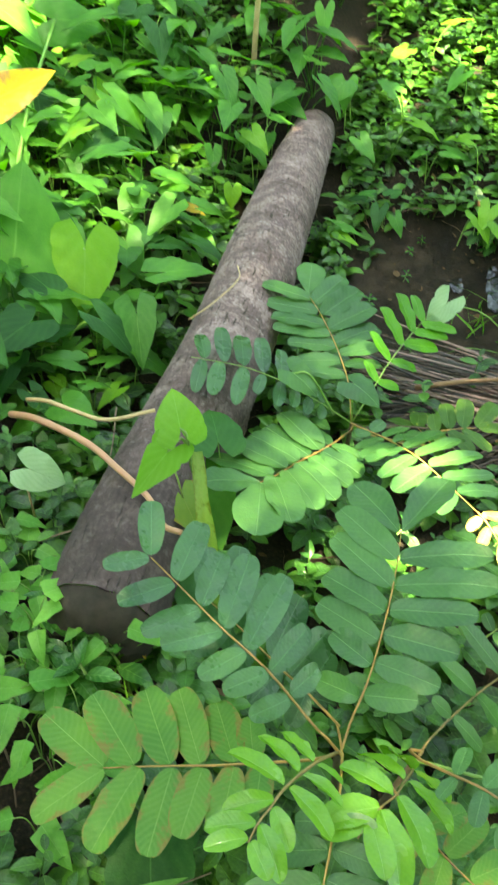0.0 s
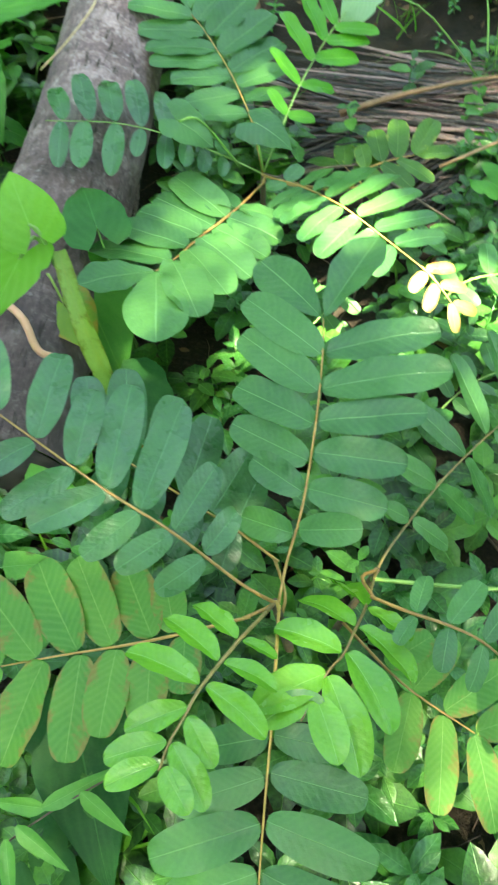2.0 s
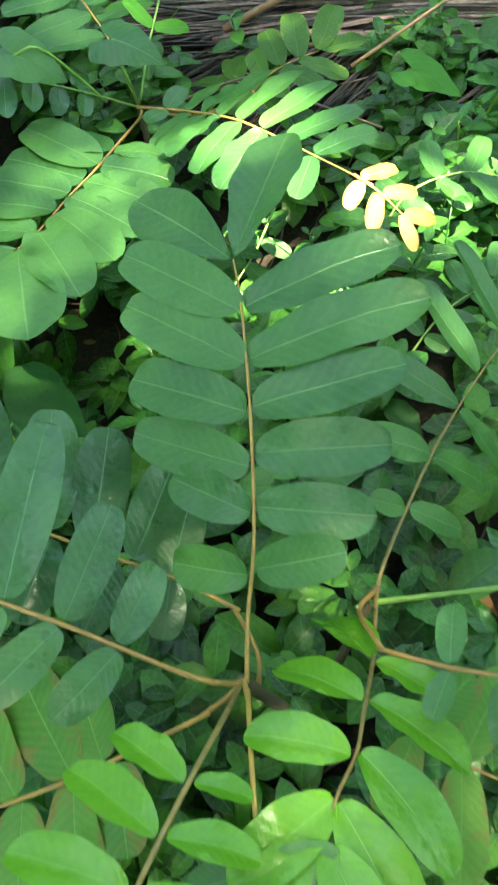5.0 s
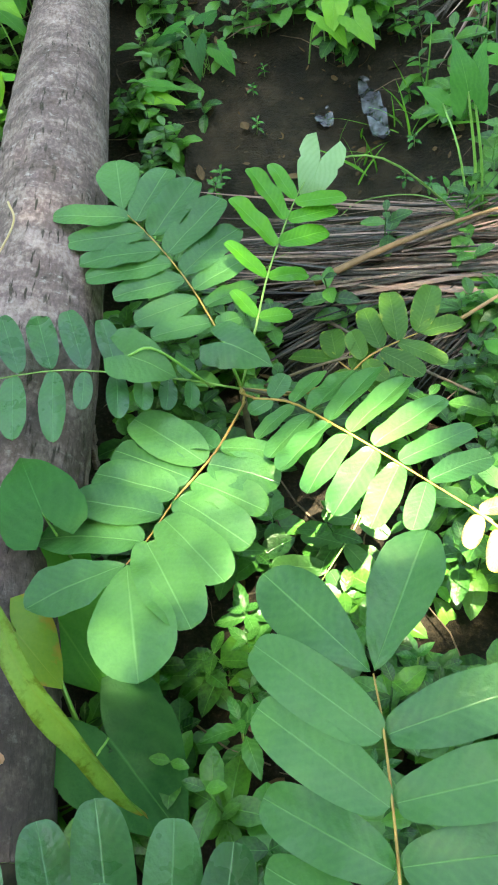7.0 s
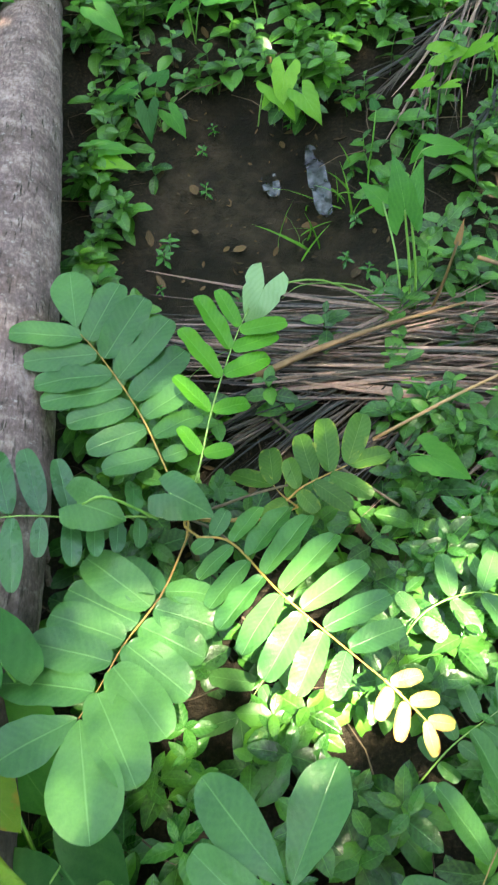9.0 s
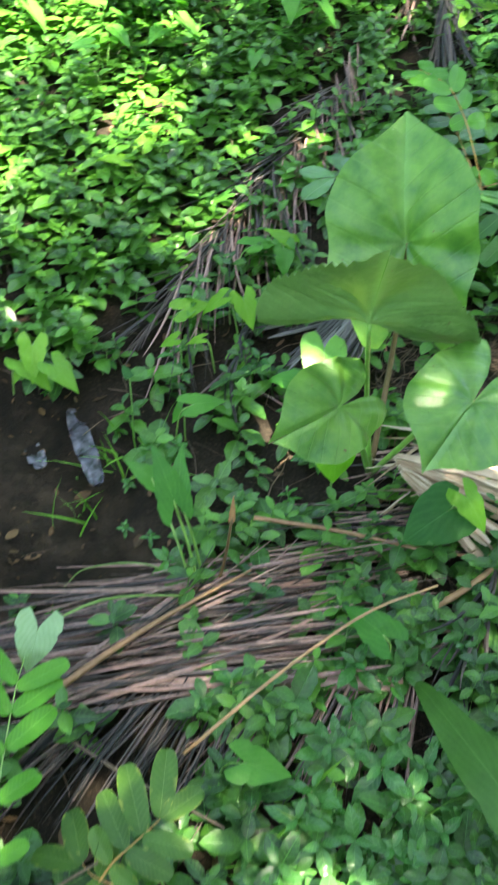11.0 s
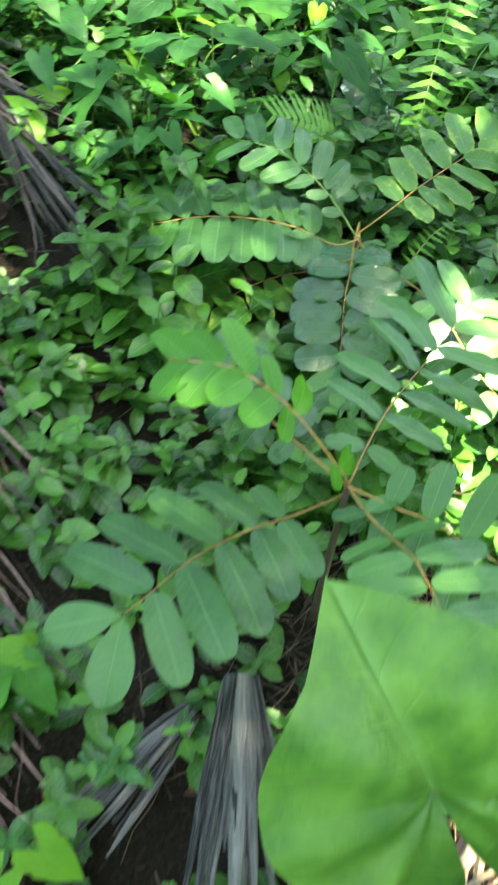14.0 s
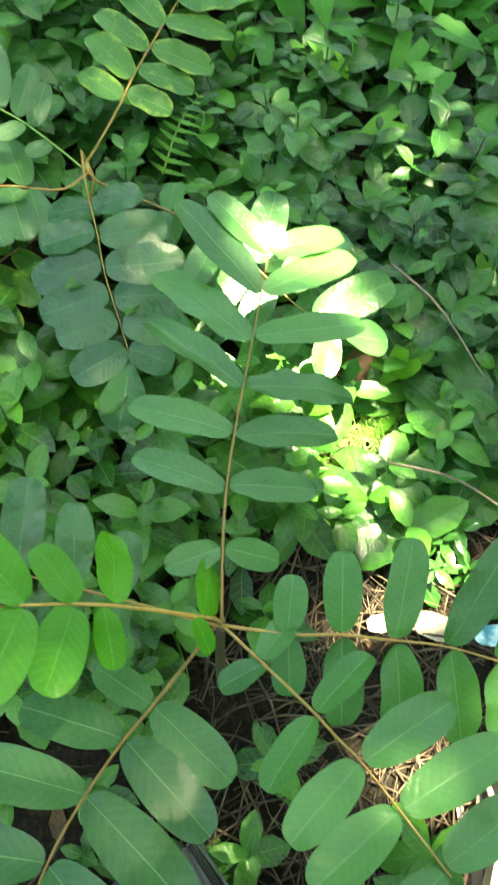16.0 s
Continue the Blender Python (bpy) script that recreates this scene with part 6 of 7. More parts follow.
climber("dark green leaf low beside the taro", (0.96, 1.72, 0.13), (0.925, 1.672, 0.29), (0.79, 1.636, 0.24), (0.1, -0.3, 1), ARROW_DARK, "heart", 1, PETIOLE, 0.003, size=0.125)
climber("green arrowhead leaf below the taro", (0.98, 1.69, 0.14), (0.955, 1.665, 0.34), (1.00, 1.582, 0.29), (0.1, -0.4, 1), ARROW_LIME, "arrow", 1, PETIOLE, 0.003, size=0.095)
climber("long dark olive lance-shaped leaf over the herbs", (0.80, 1.02, 0.16), (0.775, 1.04, 0.33), (0.703, 1.399, 0.25), (-0.35, 0.0, 1), ARROW_OLIVE, "lance", 2, PETIOLE, 0.004)
climber("young green arrowhead leaf beside the dry frond", (0.70, 1.40, 0.13), (0.684, 1.414, 0.27), (0.62, 1.515, 0.28), (0.1, -0.4, 1), ARROW, "arrow", 3, PETIOLE, 0.003, size=0.105)
climber("dark green leaf with a white edge near the fern", (2.593, 3.207, 0.360), (2.397, 3.099, 0.560), (2.394, 3.001, 0.500), (-0.3, -0.5, 0.8), VARIEGATED, "heart", 2, PETIOLE, 0.002)
climber("lime arrowhead leaf beside the coconut", (1.86, 2.20, 0.14), (1.84, 2.214, 0.27), (1.784, 2.255, 0.24), (-0.3, -0.2, 1), ARROW_LIME, "arrow", 2, PETIOLE, 0.002, size=0.085)
CLUMP = thing("arrowhead_plant", (0.358, 1.674, 0.09), "arrowhead plant with long thin green stalks by the mud", "plant", "arrowhead plants")
arrow_leaf(CLUMP, (0.350, 1.674, 0.09), (0.312, 1.72, 0.43), (-0.02, 0.10, 0.09), (0.2, -0.7, 0.6), 0.125, ARROW, "spear", 1, PETIOLE, 0.004, (0.335, 1.69, 0.28))
arrow_leaf(CLUMP, (0.362, 1.676, 0.09), (0.325, 1.735, 0.42), (0.02, 0.09, 0.10), (-0.3, -0.7, 0.6), 0.11, ARROW, "spear", 2, PETIOLE, 0.004, (0.35, 1.70, 0.27))
arrow_leaf(CLUMP, (0.375, 1.668, 0.09), (0.43, 1.70, 0.36), (0.02, 0.05, 0.06), (0, -0.8, 0.6), 0.05, DEAD_BROWN, "lance", 3, PETIOLE_BROWN, 0.005, (0.41, 1.68, 0.25))
arrow_leaf(CLUMP, (0.340, 1.68, 0.09), (0.28, 1.90, 0.30), (-0.05, 0.04, 0.03), (0, -0.3, 0.9), 0.075, ARROW, "arrow", 4, PETIOLE, 0.003, (0.31, 1.76, 0.26))


GRASS_BLADE = leaf_material("broad grass blade", (0.075, 0.225, 0.040), (0.150, 0.340, 0.070), (0.20, 0.40, 0.12), veins=1, rough=0.4, thin=0.3)
shoot = thing("grass_shoot", (-0.10, -0.20, ground_z(-0.10, -0.20)), "light green grass shoot with narrow blades over dark leaves", "grass")
stem(shoot, [(-0.10, -0.20, ground_z(-0.10, -0.20)), (-0.12, -0.195, 0.45), (-0.063, -0.150, 0.525), (0.031, -0.068, 0.535)], 0.0016, 0.001, TWIG, "stalk", 14, 5)
for a, b in (((-0.063, -0.143, 0.53), (-0.136, -0.151, 0.52)), ((-0.066, -0.144, 0.532), (0.007, -0.085, 0.54)), ((-0.030, -0.120, 0.535), (0.032, -0.150, 0.52)), ((-0.088, -0.166, 0.528), (-0.022, -0.196, 0.515)), ((-0.10, -0.18, 0.51), (-0.07, -0.25, 0.50))):
    a, b = Vector(a), Vector(b)
    d = weld(blade(lambda u: (0.0, 0.010 * min(1, u * 5 + 0.25) * (1 - u ** 2.2)), (b - a).length, 10, 2, 0.35, -0.10, 0.004, 2))
    mesh_object("blade", *d[:2], GRASS_BLADE, d[2], shoot).matrix_local = frame_of(a - shoot.location, b - a, (0.1, -0.3, 1))


def creeper(label, ctrl, r0, r1, mat):
    t = thing("creeping_stem", ctrl[0], label, "stem", "creeping stems")
    stem(t, ctrl, r0, r1, mat, "shoot", 24, 8)


creeper("smooth pink creeping stem crossing the log", [(-0.80, 0.70, 0.40), (-0.698, 0.658, 0.455), (-0.535, 0.595, 0.50), (-0.422, 0.536, 0.515), (-0.342, 0.495, 0.515), (-0.27, 0.41, 0.56), (-0.218, 0.375, 0.60)], 0.0085, 0.005, VINE_RED)
creeper("tan creeping stem resting on the log", [(-0.78, 0.74, 0.42), (-0.708, 0.719, 0.455), (-0.62, 0.69, 0.48), (-0.536, 0.683, 0.49), (-0.444, 0.726, 0.515)], 0.0055, 0.004, VINE_TAN)
creeper("thin tan runner over the log", [(-0.50, 1.32, 0.53), (-0.47, 1.25, 0.535), (-0.49, 1.14, 0.525), (-0.53, 1.08, 0.50)], 0.002, 0.0015, VINE_TAN)


def strap(ctrl, width, mat, label):
    """A folded ribbon of a leaf hanging along a curve."""
    pts = curve_points(ctrl, 18)
    face = Vector((0.25, -0.75, 0.55))
    verts, faces, uvs = [], [], []
    n = len(pts) - 1
    for i, p in enumerate(pts):
        f = i / n
        t = (pts[min(i + 1, n)] - pts[max(i - 1, 0)]).normalized()
        a = face.cross(t).normalized()
        a = Matrix.Rotation(radians(-25 + 70 * f), 3, t) @ a
        b = t.cross(a)
        w = width * (0.25 + 0.75 * math.sin(math.pi * min(1.0, 0.12 + f * 0.85)) ** 0.7) * (1 + 0.10 * math.sin(f * 21))
        for k, (c, h) in enumerate(((-1, 0.45), (-0.5, 0.15), (0, -0.25), (0.5, 0.2), (1, 0.5))):
            verts.append(p - pts[0] + a * c * w * 0.5 + b * h * w * 0.5)
            uvs.append((f, k / 4))
    for i in range(n):
        for k in range(4):
            q = i * 5 + k
            faces.append((q, q + 1, q + 6, q + 5))
    o = mesh_object("withered_leaf", verts, faces, mat, uvs)
    o.location = pts[0]
    return tagged(o, label, "leaf")


strap([(-0.25, 0.51, 0.655), (-0.213, 0.45, 0.60), (-0.178, 0.415, 0.505), (-0.148, 0.388, 0.425), (-0.132, 0.380, 0.385)], 0.029, STRAP, "withering yellow-green strap leaf with a brown tip")
creeper("green runner arching over the mud", [(0.36, 1.68, 0.12), (0.24, 1.76, 0.16), (0.10, 1.80, 0.13), (0.04, 1.78, 0.10)], 0.002, 0.001, STALK_GREEN)
creeper("orange-brown upright stalk among leaves", [(-1.06, 2.88, 0.36), (-1.04, 2.82, 0.6), (-1.0, 2.75, 0.95)], 0.014, 0.010, VINE_TAN)
for p0, p1 in (((1.95, 2.28, 0.36), (1.76, 2.10, 0.36)), ((1.60, 2.22, 0.31), (1.55, 2.02, 0.32)), ((-0.62, 0.86, 0.36), (-0.52, 0.60, 0.33)), ((-0.60, 0.42, 0.33), (-0.46, 0.52, 0.36))):
    t = thing("stick", p0, "thin dry grey-brown twig among the herbs", "stick", "loose sticks")
    stem(t, [p0, ((p0[0] + p1[0]) / 2 + 0.01, (p0[1] + p1[1]) / 2, (p0[2] + p1[2]) / 2 + 0.02), p1], 0.0024, 0.0015, TWIG, "shaft", 8, 6)


# ---- fallen leaves and litter ----
def fallen(at, tip, up, mat, size, kind, label, k=0):
    b = new("fallen_leaf", arrow_mesh(kind, mat, k))
    b.matrix_world = frame_of(at, tip, up) @ Matrix.Diagonal((size, size, size, 1))
    return tagged(b, label, "dead leaf", "fallen leaves")


fallen((-1.247, 1.367, 0.802), (0.128, 0.158, 0.070), (0.74, -0.74, 0.64), DEAD_YELLOW, 0.215, "oval", "large yellow dying leaf with a brown edge", 1)
fallen((-0.91, 1.86, 0.37), (0.08, 0.02, -0.02), (0, -0.3, 1), DEAD_YELLOW, 0.08, "oval", "small yellow-brown fallen leaf", 2)
fallen((-1.53, 3.04, 0.56), (-0.1, 0.02, 0.0), (0, -0.4, 1), DEAD_BROWN, 0.14, "oval", "orange-brown fallen leaf among green leaves", 3)
fallen((-1.52, 3.20, 0.62), (0.0, 0.1, 0.05), (0, -0.6, 1), DEAD_YELLOW, 0.13, "oval", "small yellow fallen leaf", 4)
fallen((0.40, 0.44, 0.25), (0.06, 0.02, 0.0), (0, 0, 1), DEAD_YELLOW, 0.05, "oval", "small yellow-brown fallen leaf on soil", 5)
fallen((-0.27, 0.30, 0.36), (0.03, -0.03, -0.02), (0, -0.3, 1), DEAD_YELLOW, 0.035, "oval", "small yellow-brown fallen leaf", 1)
fallen((0.34, 0.30, 0.27), (0.05, -0.05, 0.0), (0, 0, 1), DEAD_BROWN, 0.08, "oval", "dull brown fallen leaf on the soil", 3)


def lump(name, at, r, mat, label, category, stretch=(1, 1, 1)):
    bm = bmesh.new()
    bmesh.ops.create_icosphere(bm, subdivisions=4, radius=r)
    for v in bm.verts:
        n = v.co.normalized()
        v.co *= 1 + 0.12 * noise.noise(n * 2.2) + 0.04 * noise.noise(n * 9)
        v.co = Vector((v.co.x * stretch[0], v.co.y * stretch[1], v.co.z * stretch[2]))
    me = bpy.data.meshes.new(name)
    bm.to_mesh(me)
    bm.free()
    me.polygons.foreach_set("use_smooth", [True] * len(me.polygons))
    me.materials.append(mat)
    o = new(name, me)
    o.location = at
    return tagged(o, label, category)


lump("coconut", (1.82, 2.30, ground_z(1.82, 2.30) + 0.045), 0.052, COCO, "old reddish-brown coconut half hidden by leaves", "coconut", (1.1, 0.9, 0.85))
lump("coconut", (-0.84, 3.66, ground_z(-0.84, 3.66) + 0.08), 0.07, COCO_PALE, "pale brown dry coconut among leaves", "coconut", (0.9, 1.0, 0.9))


def crumpled(name, at, direction, length, width, mat, label, seed):
    d = weld(blade(oblong(width / length, 0.25, 1.0), 1.0, 22, 5, 0.15, 0.05, 0.05, 3.0, seed=seed))
    v = [Vector((p.x, p.y, p.z + 0.05 * noise.noise((p.x * 6 + seed, p.y * 9, 1.0)) + 0.02 * noise.noise((p.x * 20, p.y * 20, seed)))) for p in d[0]]
    o = mesh_object(name, v, d[1], mat, d[2])
    o.matrix_world = frame_of(at, direction, (0, 0, 1)) @ Matrix.Diagonal((length, length, length, 1))
    return tagged(o, label, "litter")


crumpled("plastic_scrap", (0.10, 2.34, 0.125), (0.05, -0.29, -0.01), 0.30, 0.055, PLASTIC, "crumpled grey plastic scrap in the mud", 1.0)
crumpled("plastic_scrap", (-0.02, 2.26, 0.10), (0.05, -0.2, 0), 0.10, 0.05, PLASTIC, "small grey plastic scrap in the mud", 4.0)
crumpled("plastic_wrapper", (1.40, 2.03, ground_z(1.40, 2.03) + 0.04), (0.02, -0.16, 0.02), 0.06, 0.035, WRAPPER, "crumpled blue plastic wrapper on the ground", 2.0)
crumpled("plastic_wrapper", (1.375, 2.20, ground_z(1.375, 2.20) + 0.03), (0.05, -0.16, 0.0), 0.05, 0.03, WRAPPER_WHITE, "crumpled white plastic wrapper on the ground", 3.0)


# ---- ferns ----
def fern(ctrl, pairs, size, label, seed, roll=0.0):
    t = thing("fern", ctrl[0], label, "fern", "ferns")
    o = t.location
    pts = curve_points([Vector(p) - o for p in ctrl], 20)
    d = tube(pts, 0.002, 0.0008, 5)
    rach = mesh_object("frond_stalk", *d[:2], STALK_GREEN, d[2], t)
    leaf = weld(blade(lambda u: (0.0, 0.095 * (1 - u ** 2.5) * (1 + 0.18 * math.sin(u * 70))), 1.0, 22, 1, 0.1, -0.15))
    src = mesh_object("pinna", *leaf[:2], FERN, leaf[2])
    me = src.data
    bpy.data.objects.remove(src)
    rnd = random.Random(seed)
    n = len(pts) - 1
    for i in range(pairs):
        f = i / (pairs - 1)
        s = (0.04 + 0.95 * f) * n
        k = min(int(s), n - 1)
        p = pts[k].lerp(pts[k + 1], s - k)
        tg = (pts[k + 1] - pts[k]).normalized()
        sd = tg.cross(Vector((0, 0, 1))).normalized()
        up = sd.cross(tg)
        turn = Matrix.Rotation(radians(roll), 3, tg)
        sd, up = turn @ sd, turn @ up
        for sgn in (1, -1):
            a = radians(84 - 34 * f ** 3 + rnd.uniform(-4, 4))
            L = size * (1 - 0.45 * f ** 2.5) * rnd.uniform(0.92, 1.05)
            m = frame_of(p, tg * math.cos(a) + sd * sgn * math.sin(a) - up * 0.1, up + sd * sgn * rnd.uniform(-0.2, 0.2)) @ Matrix.Diagonal((L, L, L, 1))
            share("pinna", me, rach, m)


FERN_ROLL = (0.0, -50.0)
fern([(2.72, 3.03, 0.80), (2.60, 2.99, 0.74), (2.467, 2.944, 0.60), (2.408, 2.935, 0.47)], 16, 0.088, "light green fern frond arching down", 1, FERN_ROLL[0])
fern([(2.237, 2.947, 0.314), (2.301, 3.015, 0.371), (2.259, 3.059, 0.461), (2.181, 3.096, 0.55), (2.066, 3.143, 0.613)], 26, 0.115, "light green arching fern frond", 2, FERN_ROLL[1])
fern([(2.05, 2.72, 0.38), (2.11, 2.70, 0.44), (2.18, 2.68, 0.45)], 10, 0.045, "small yellow-green fern frond", 3)


# ---- larger herbs and bean leaves near the bush ----
def herb_plant(seed):
    rnd = random.Random(seed)
    t = thing("herb", (0, 0, 0), "leafy herb with glossy toothed opposite leaves", "herb", "leafy herbs")
    stem(t, [(0, 0, -0.02), (0.005, 0, 0.05), (0, 0.004, 0.10)], 0.0025, 0.0018, STALK_GREEN, "stem", 6, 5)
    for i in range(4):
        for s in (0, 1):
            az = i * math.pi / 2 + s * math.pi + rnd.uniform(-0.25, 0.25)
            el = -0.1 + 0.26 * i + rnd.uniform(-0.1, 0.1)
            L = (0.062, 0.066, 0.056, 0.034)[i] * rnd.uniform(0.9, 1.1)
            d = Vector((math.cos(az) * math.cos(el), math.sin(az) * math.cos(el), math.sin(el)))
            share("leaf", herb_leaf_mesh(rnd.randrange(3)), t, frame_of((0, 0, 0.045 + 0.018 * i), d, (0, 0, 1)) @ Matrix.Diagonal((L, L, L, 1)))
    return t


HERB_LEAVES = {}


def herb_leaf_mesh(k):
    if k not in HERB_LEAVES:
        d = weld(blade(lambda u: (0.0, 0.22 * max(0, math.sin(math.pi * min(1, u) ** 1.0)) ** 0.95 * (1 + 0.06 * math.sin(u * 26 + k))), 1.0, 14, 2, 0.25, -0.22 - 0.05 * k, 0.01, 2, seed=k))
        o = mesh_object("leaf", *d[:2], HERB_SINGLE, d[2])
        HERB_LEAVES[k] = o.data
        bpy.data.objects.remove(o)
    return HERB_LEAVES[k]


HERB_SINGLE = leaf_material("glossy herb leaf", (0.022, 0.100, 0.022), (0.066, 0.205, 0.040), (0.13, 0.30, 0.09), veins=6, rough=0.24, thin=0.30, rib=0.05, vein_mix=0.2, gloss=0.4)
herbs = [herb_plant(i) for i in range(4)]
rnd_h = random.Random(99)
n_h = 0
for x0, x1, y0, y1, cnt in ((0.22, 0.62, -0.42, 0.34, 46), (0.42, 0.85, 0.3, 1.25, 75), (-0.30, 0.25, -0.42, 0.05, 16), (0.30, 0.95, 1.0, 1.42, 34), (1.45, 2.3, 1.85, 2.35, 50), (-0.3, 0.25, 0.3, 0.9, 22), (-0.35, 0.3, 1.62, 2.4, 9), (0.2, 0.85, 1.72, 2.6, 20)):
    for k in range(cnt):
        x, y = rnd_h.uniform(x0, x1), rnd_h.uniform(y0, y1)
        if near_log(x, y, 0.14) or math.hypot(x - 1.65, y - 2.25) < 0.08:
            continue
        m = at_ground(x, y, rnd_h, 0.65, 1.12, 18) if mud_at(x, y) < 0.4 else at_ground(x, y, rnd_h, 0.3, 0.5, 10)
        if n_h < 4:
            herbs[n_h].matrix_basis = m
        else:
            copy_thing(herbs[n_h % 4], m)
        n_h += 1


for k, (x, y) in enumerate(((-0.47, 0.24), (-0.43, 0.20), (-0.39, 0.23), (-0.36, 0.18), (-0.33, 0.22), (-0.29, 0.20), (-0.45, 0.28), (-0.27, 0.25), (-0.41, 0.15), (-0.35, 0.24))):
    copy_thing(herbs[k % 4], at_ground(x, y, rnd_h, 1.1, 1.6, 16))


def bean_plant(x, y, seed, tall=0.0):
    rnd = random.Random(seed)
    g = ground_z(x, y)
    t = thing("bean_vine", (x, y, g), "trailing bean with insect-bitten oval leaves", "vine", "trailing beans")
    for i in range(3):
        a = seed + i * 2.1
        j = (x + math.cos(a) * 0.03, y + math.sin(a) * 0.03, g + 0.09 + tall + rnd.uniform(0, 0.05))
        arrow_leaf(t, (x, y, g - 0.01), j, (math.cos(a), math.sin(a), -0.25), (rnd.uniform(-0.3, 0.3), rnd.uniform(-0.4, 0.1), 1), rnd.uniform(0.055, 0.085), BEAN, "oval", rnd.randrange(6), STALK_GREEN, 0.0014)


for i, (x, y) in enumerate(((-0.57, 0.40), (-0.48, 0.35), (-0.44, 0.18), (-0.36, 0.18), (-0.29, 0.04), (-0.40, 0.11), (-0.52, 0.26), (-0.34, 0.07), (-0.62, 0.34), (-0.46, 0.07), (-0.25, -0.06), (-0.38, 0.25), (-0.55, 0.16), (-0.30, 0.14), (-0.20, 0.02), (-0.66, 0.45), (-0.42, 0.33), (-0.35, 0.31), (-0.48, 0.30), (-0.30, 0.27), (-0.44, 0.24), (-0.39, 0.29))):
    bean_plant(x, y, i, 0.06 if i > 15 else 0.0)


def plant_grass():
    rnd = random.Random(3)
    bl = weld(blade(lambda u: (0.0, 0.028 * (1 - u ** 2) * min(1, u * 8 + 0.3)), 1.0, 6, 1, 0.4, -0.35))
    m0 = Matrix.Rotation(radians(-60), 4, "Y")
    tuft = moved(bl, m0)
    pl = []
    for cx, cy, r, c in ((-0.33, 0.30, 0.13, 90), (-0.04, -0.16, 0.12, 26), (0.08, 2.02, 0.08, 10), (0.22, 2.12, 0.1, 16), (1.9, 3.45, 0.15, 14), (-0.30, 1.55, 0.08, 10), (0.5, 1.1, 0.3, 24), (1.45, 2.6, 0.2, 20), (2.0, 3.4, 0.2, 14)):
        for k in range(c):
            x, y = rnd.gauss(cx, r * 0.5), rnd.gauss(cy, r * 0.5)
            pl.append(at_ground(x, y, rnd, 0.08, 0.19, 35))
    scatter("grass", tuft, pl, GRASS, "loose tufts of narrow green grass", "grass")
    moss = []
    for cx, cy, r, c in ((1.715, 2.246, 0.030, 420), (1.585, 2.212, 0.034, 480), (1.653, 2.295, 0.032, 420), (1.66, 2.23, 0.05, 300)):
        for k in range(c):
            x, y = rnd.gauss(cx, r), rnd.gauss(cy, r)
            moss.append(at_ground(x, y, rnd, 0.018, 0.042, 75, rnd.uniform(0.01, 0.05)))
    scatter("moss_tangle", tuft, moss, MOSS, "pale green feathery moss tufts in the sun", "moss")


MOSS = leaf_material("pale moss", (0.17, 0.32, 0.07), (0.34, 0.47, 0.16), (0.4, 0.5, 0.2), veins=1, rough=0.6, thin=0.4, island=True)
plant_grass()


def plant_litter():
    """Dry straws, stems and crumbs on the soil."""
    rnd = random.Random(8)
    straw = tube([Vector((0, 0, 0)), Vector((0.3, 0.03, 0.02)), Vector((0.65, -0.02, 0.03)), Vector((1, 0.03, 0))], 0.012, 0.006, 4)
    pl = []
    for k in range(2300):
        x, y = rnd.uniform(-1.2, 2.6), rnd.uniform(-0.4, 4.0)
        if k > 1500:
            x, y = rnd.uniform(0.95, 1.6), rnd.uniform(1.8, 2.45)
        if mud_at(x, y) > 0.5 and rnd.random() < 0.5:
            continue
        s = rnd.uniform(0.05, 0.20) * (0.4 if mud_at(x, y) > 0.5 else 1.0)
        pl.append(pose(x, y, ground_z(x, y) + rnd.uniform(0.002, 0.03), rnd.uniform(-10, 10), rnd.uniform(-12, 12), rnd.uniform(0, 360)) @ Matrix.Diagonal((s, s, s, 1)))
    scatter("ground_litter", straw, pl, LITTER, "loose dry straws and twig bits on the soil", "litter")
    crumbs = []
    for k in range(1290):
        x, y = rnd.uniform(-1.0, 2.5), rnd.uniform(-0.4, 3.6)
        if k > 1150:
            x, y = rnd.uniform(-0.45, 0.32), rnd.uniform(1.5, 2.5)
        if near_log(x, y, 0.12):
            continue
        s = rnd.uniform(0.012, 0.055) * (0.4 if k > 1150 else 1.0)
        crumbs.append(pose(x, y, ground_z(x, y) + 0.004, rnd.uniform(-25, 25), rnd.uniform(-25, 25), rnd.uniform(0, 360)) @ Matrix.Diagonal((s, s, s, 1)))
    scatter("leaf_litter", simple_leaf(0.5, 4, 0.3, 0.3), crumbs, LEAF_LITTER, "rotting brown leaf bits on soil and mud", "litter")


LITTER = stem_material("dry litter", (0.030, 0.019, 0.012), (0.20, 0.130, 0.085), 40, 0.8, island=True)
LEAF_LITTER = leaf_material("dead leaf crumbs", (0.030, 0.017, 0.009), (0.15, 0.085, 0.040), (0.16, 0.10, 0.05), veins=5, rough=0.7, thin=0.1, island=True)
plant_litter()


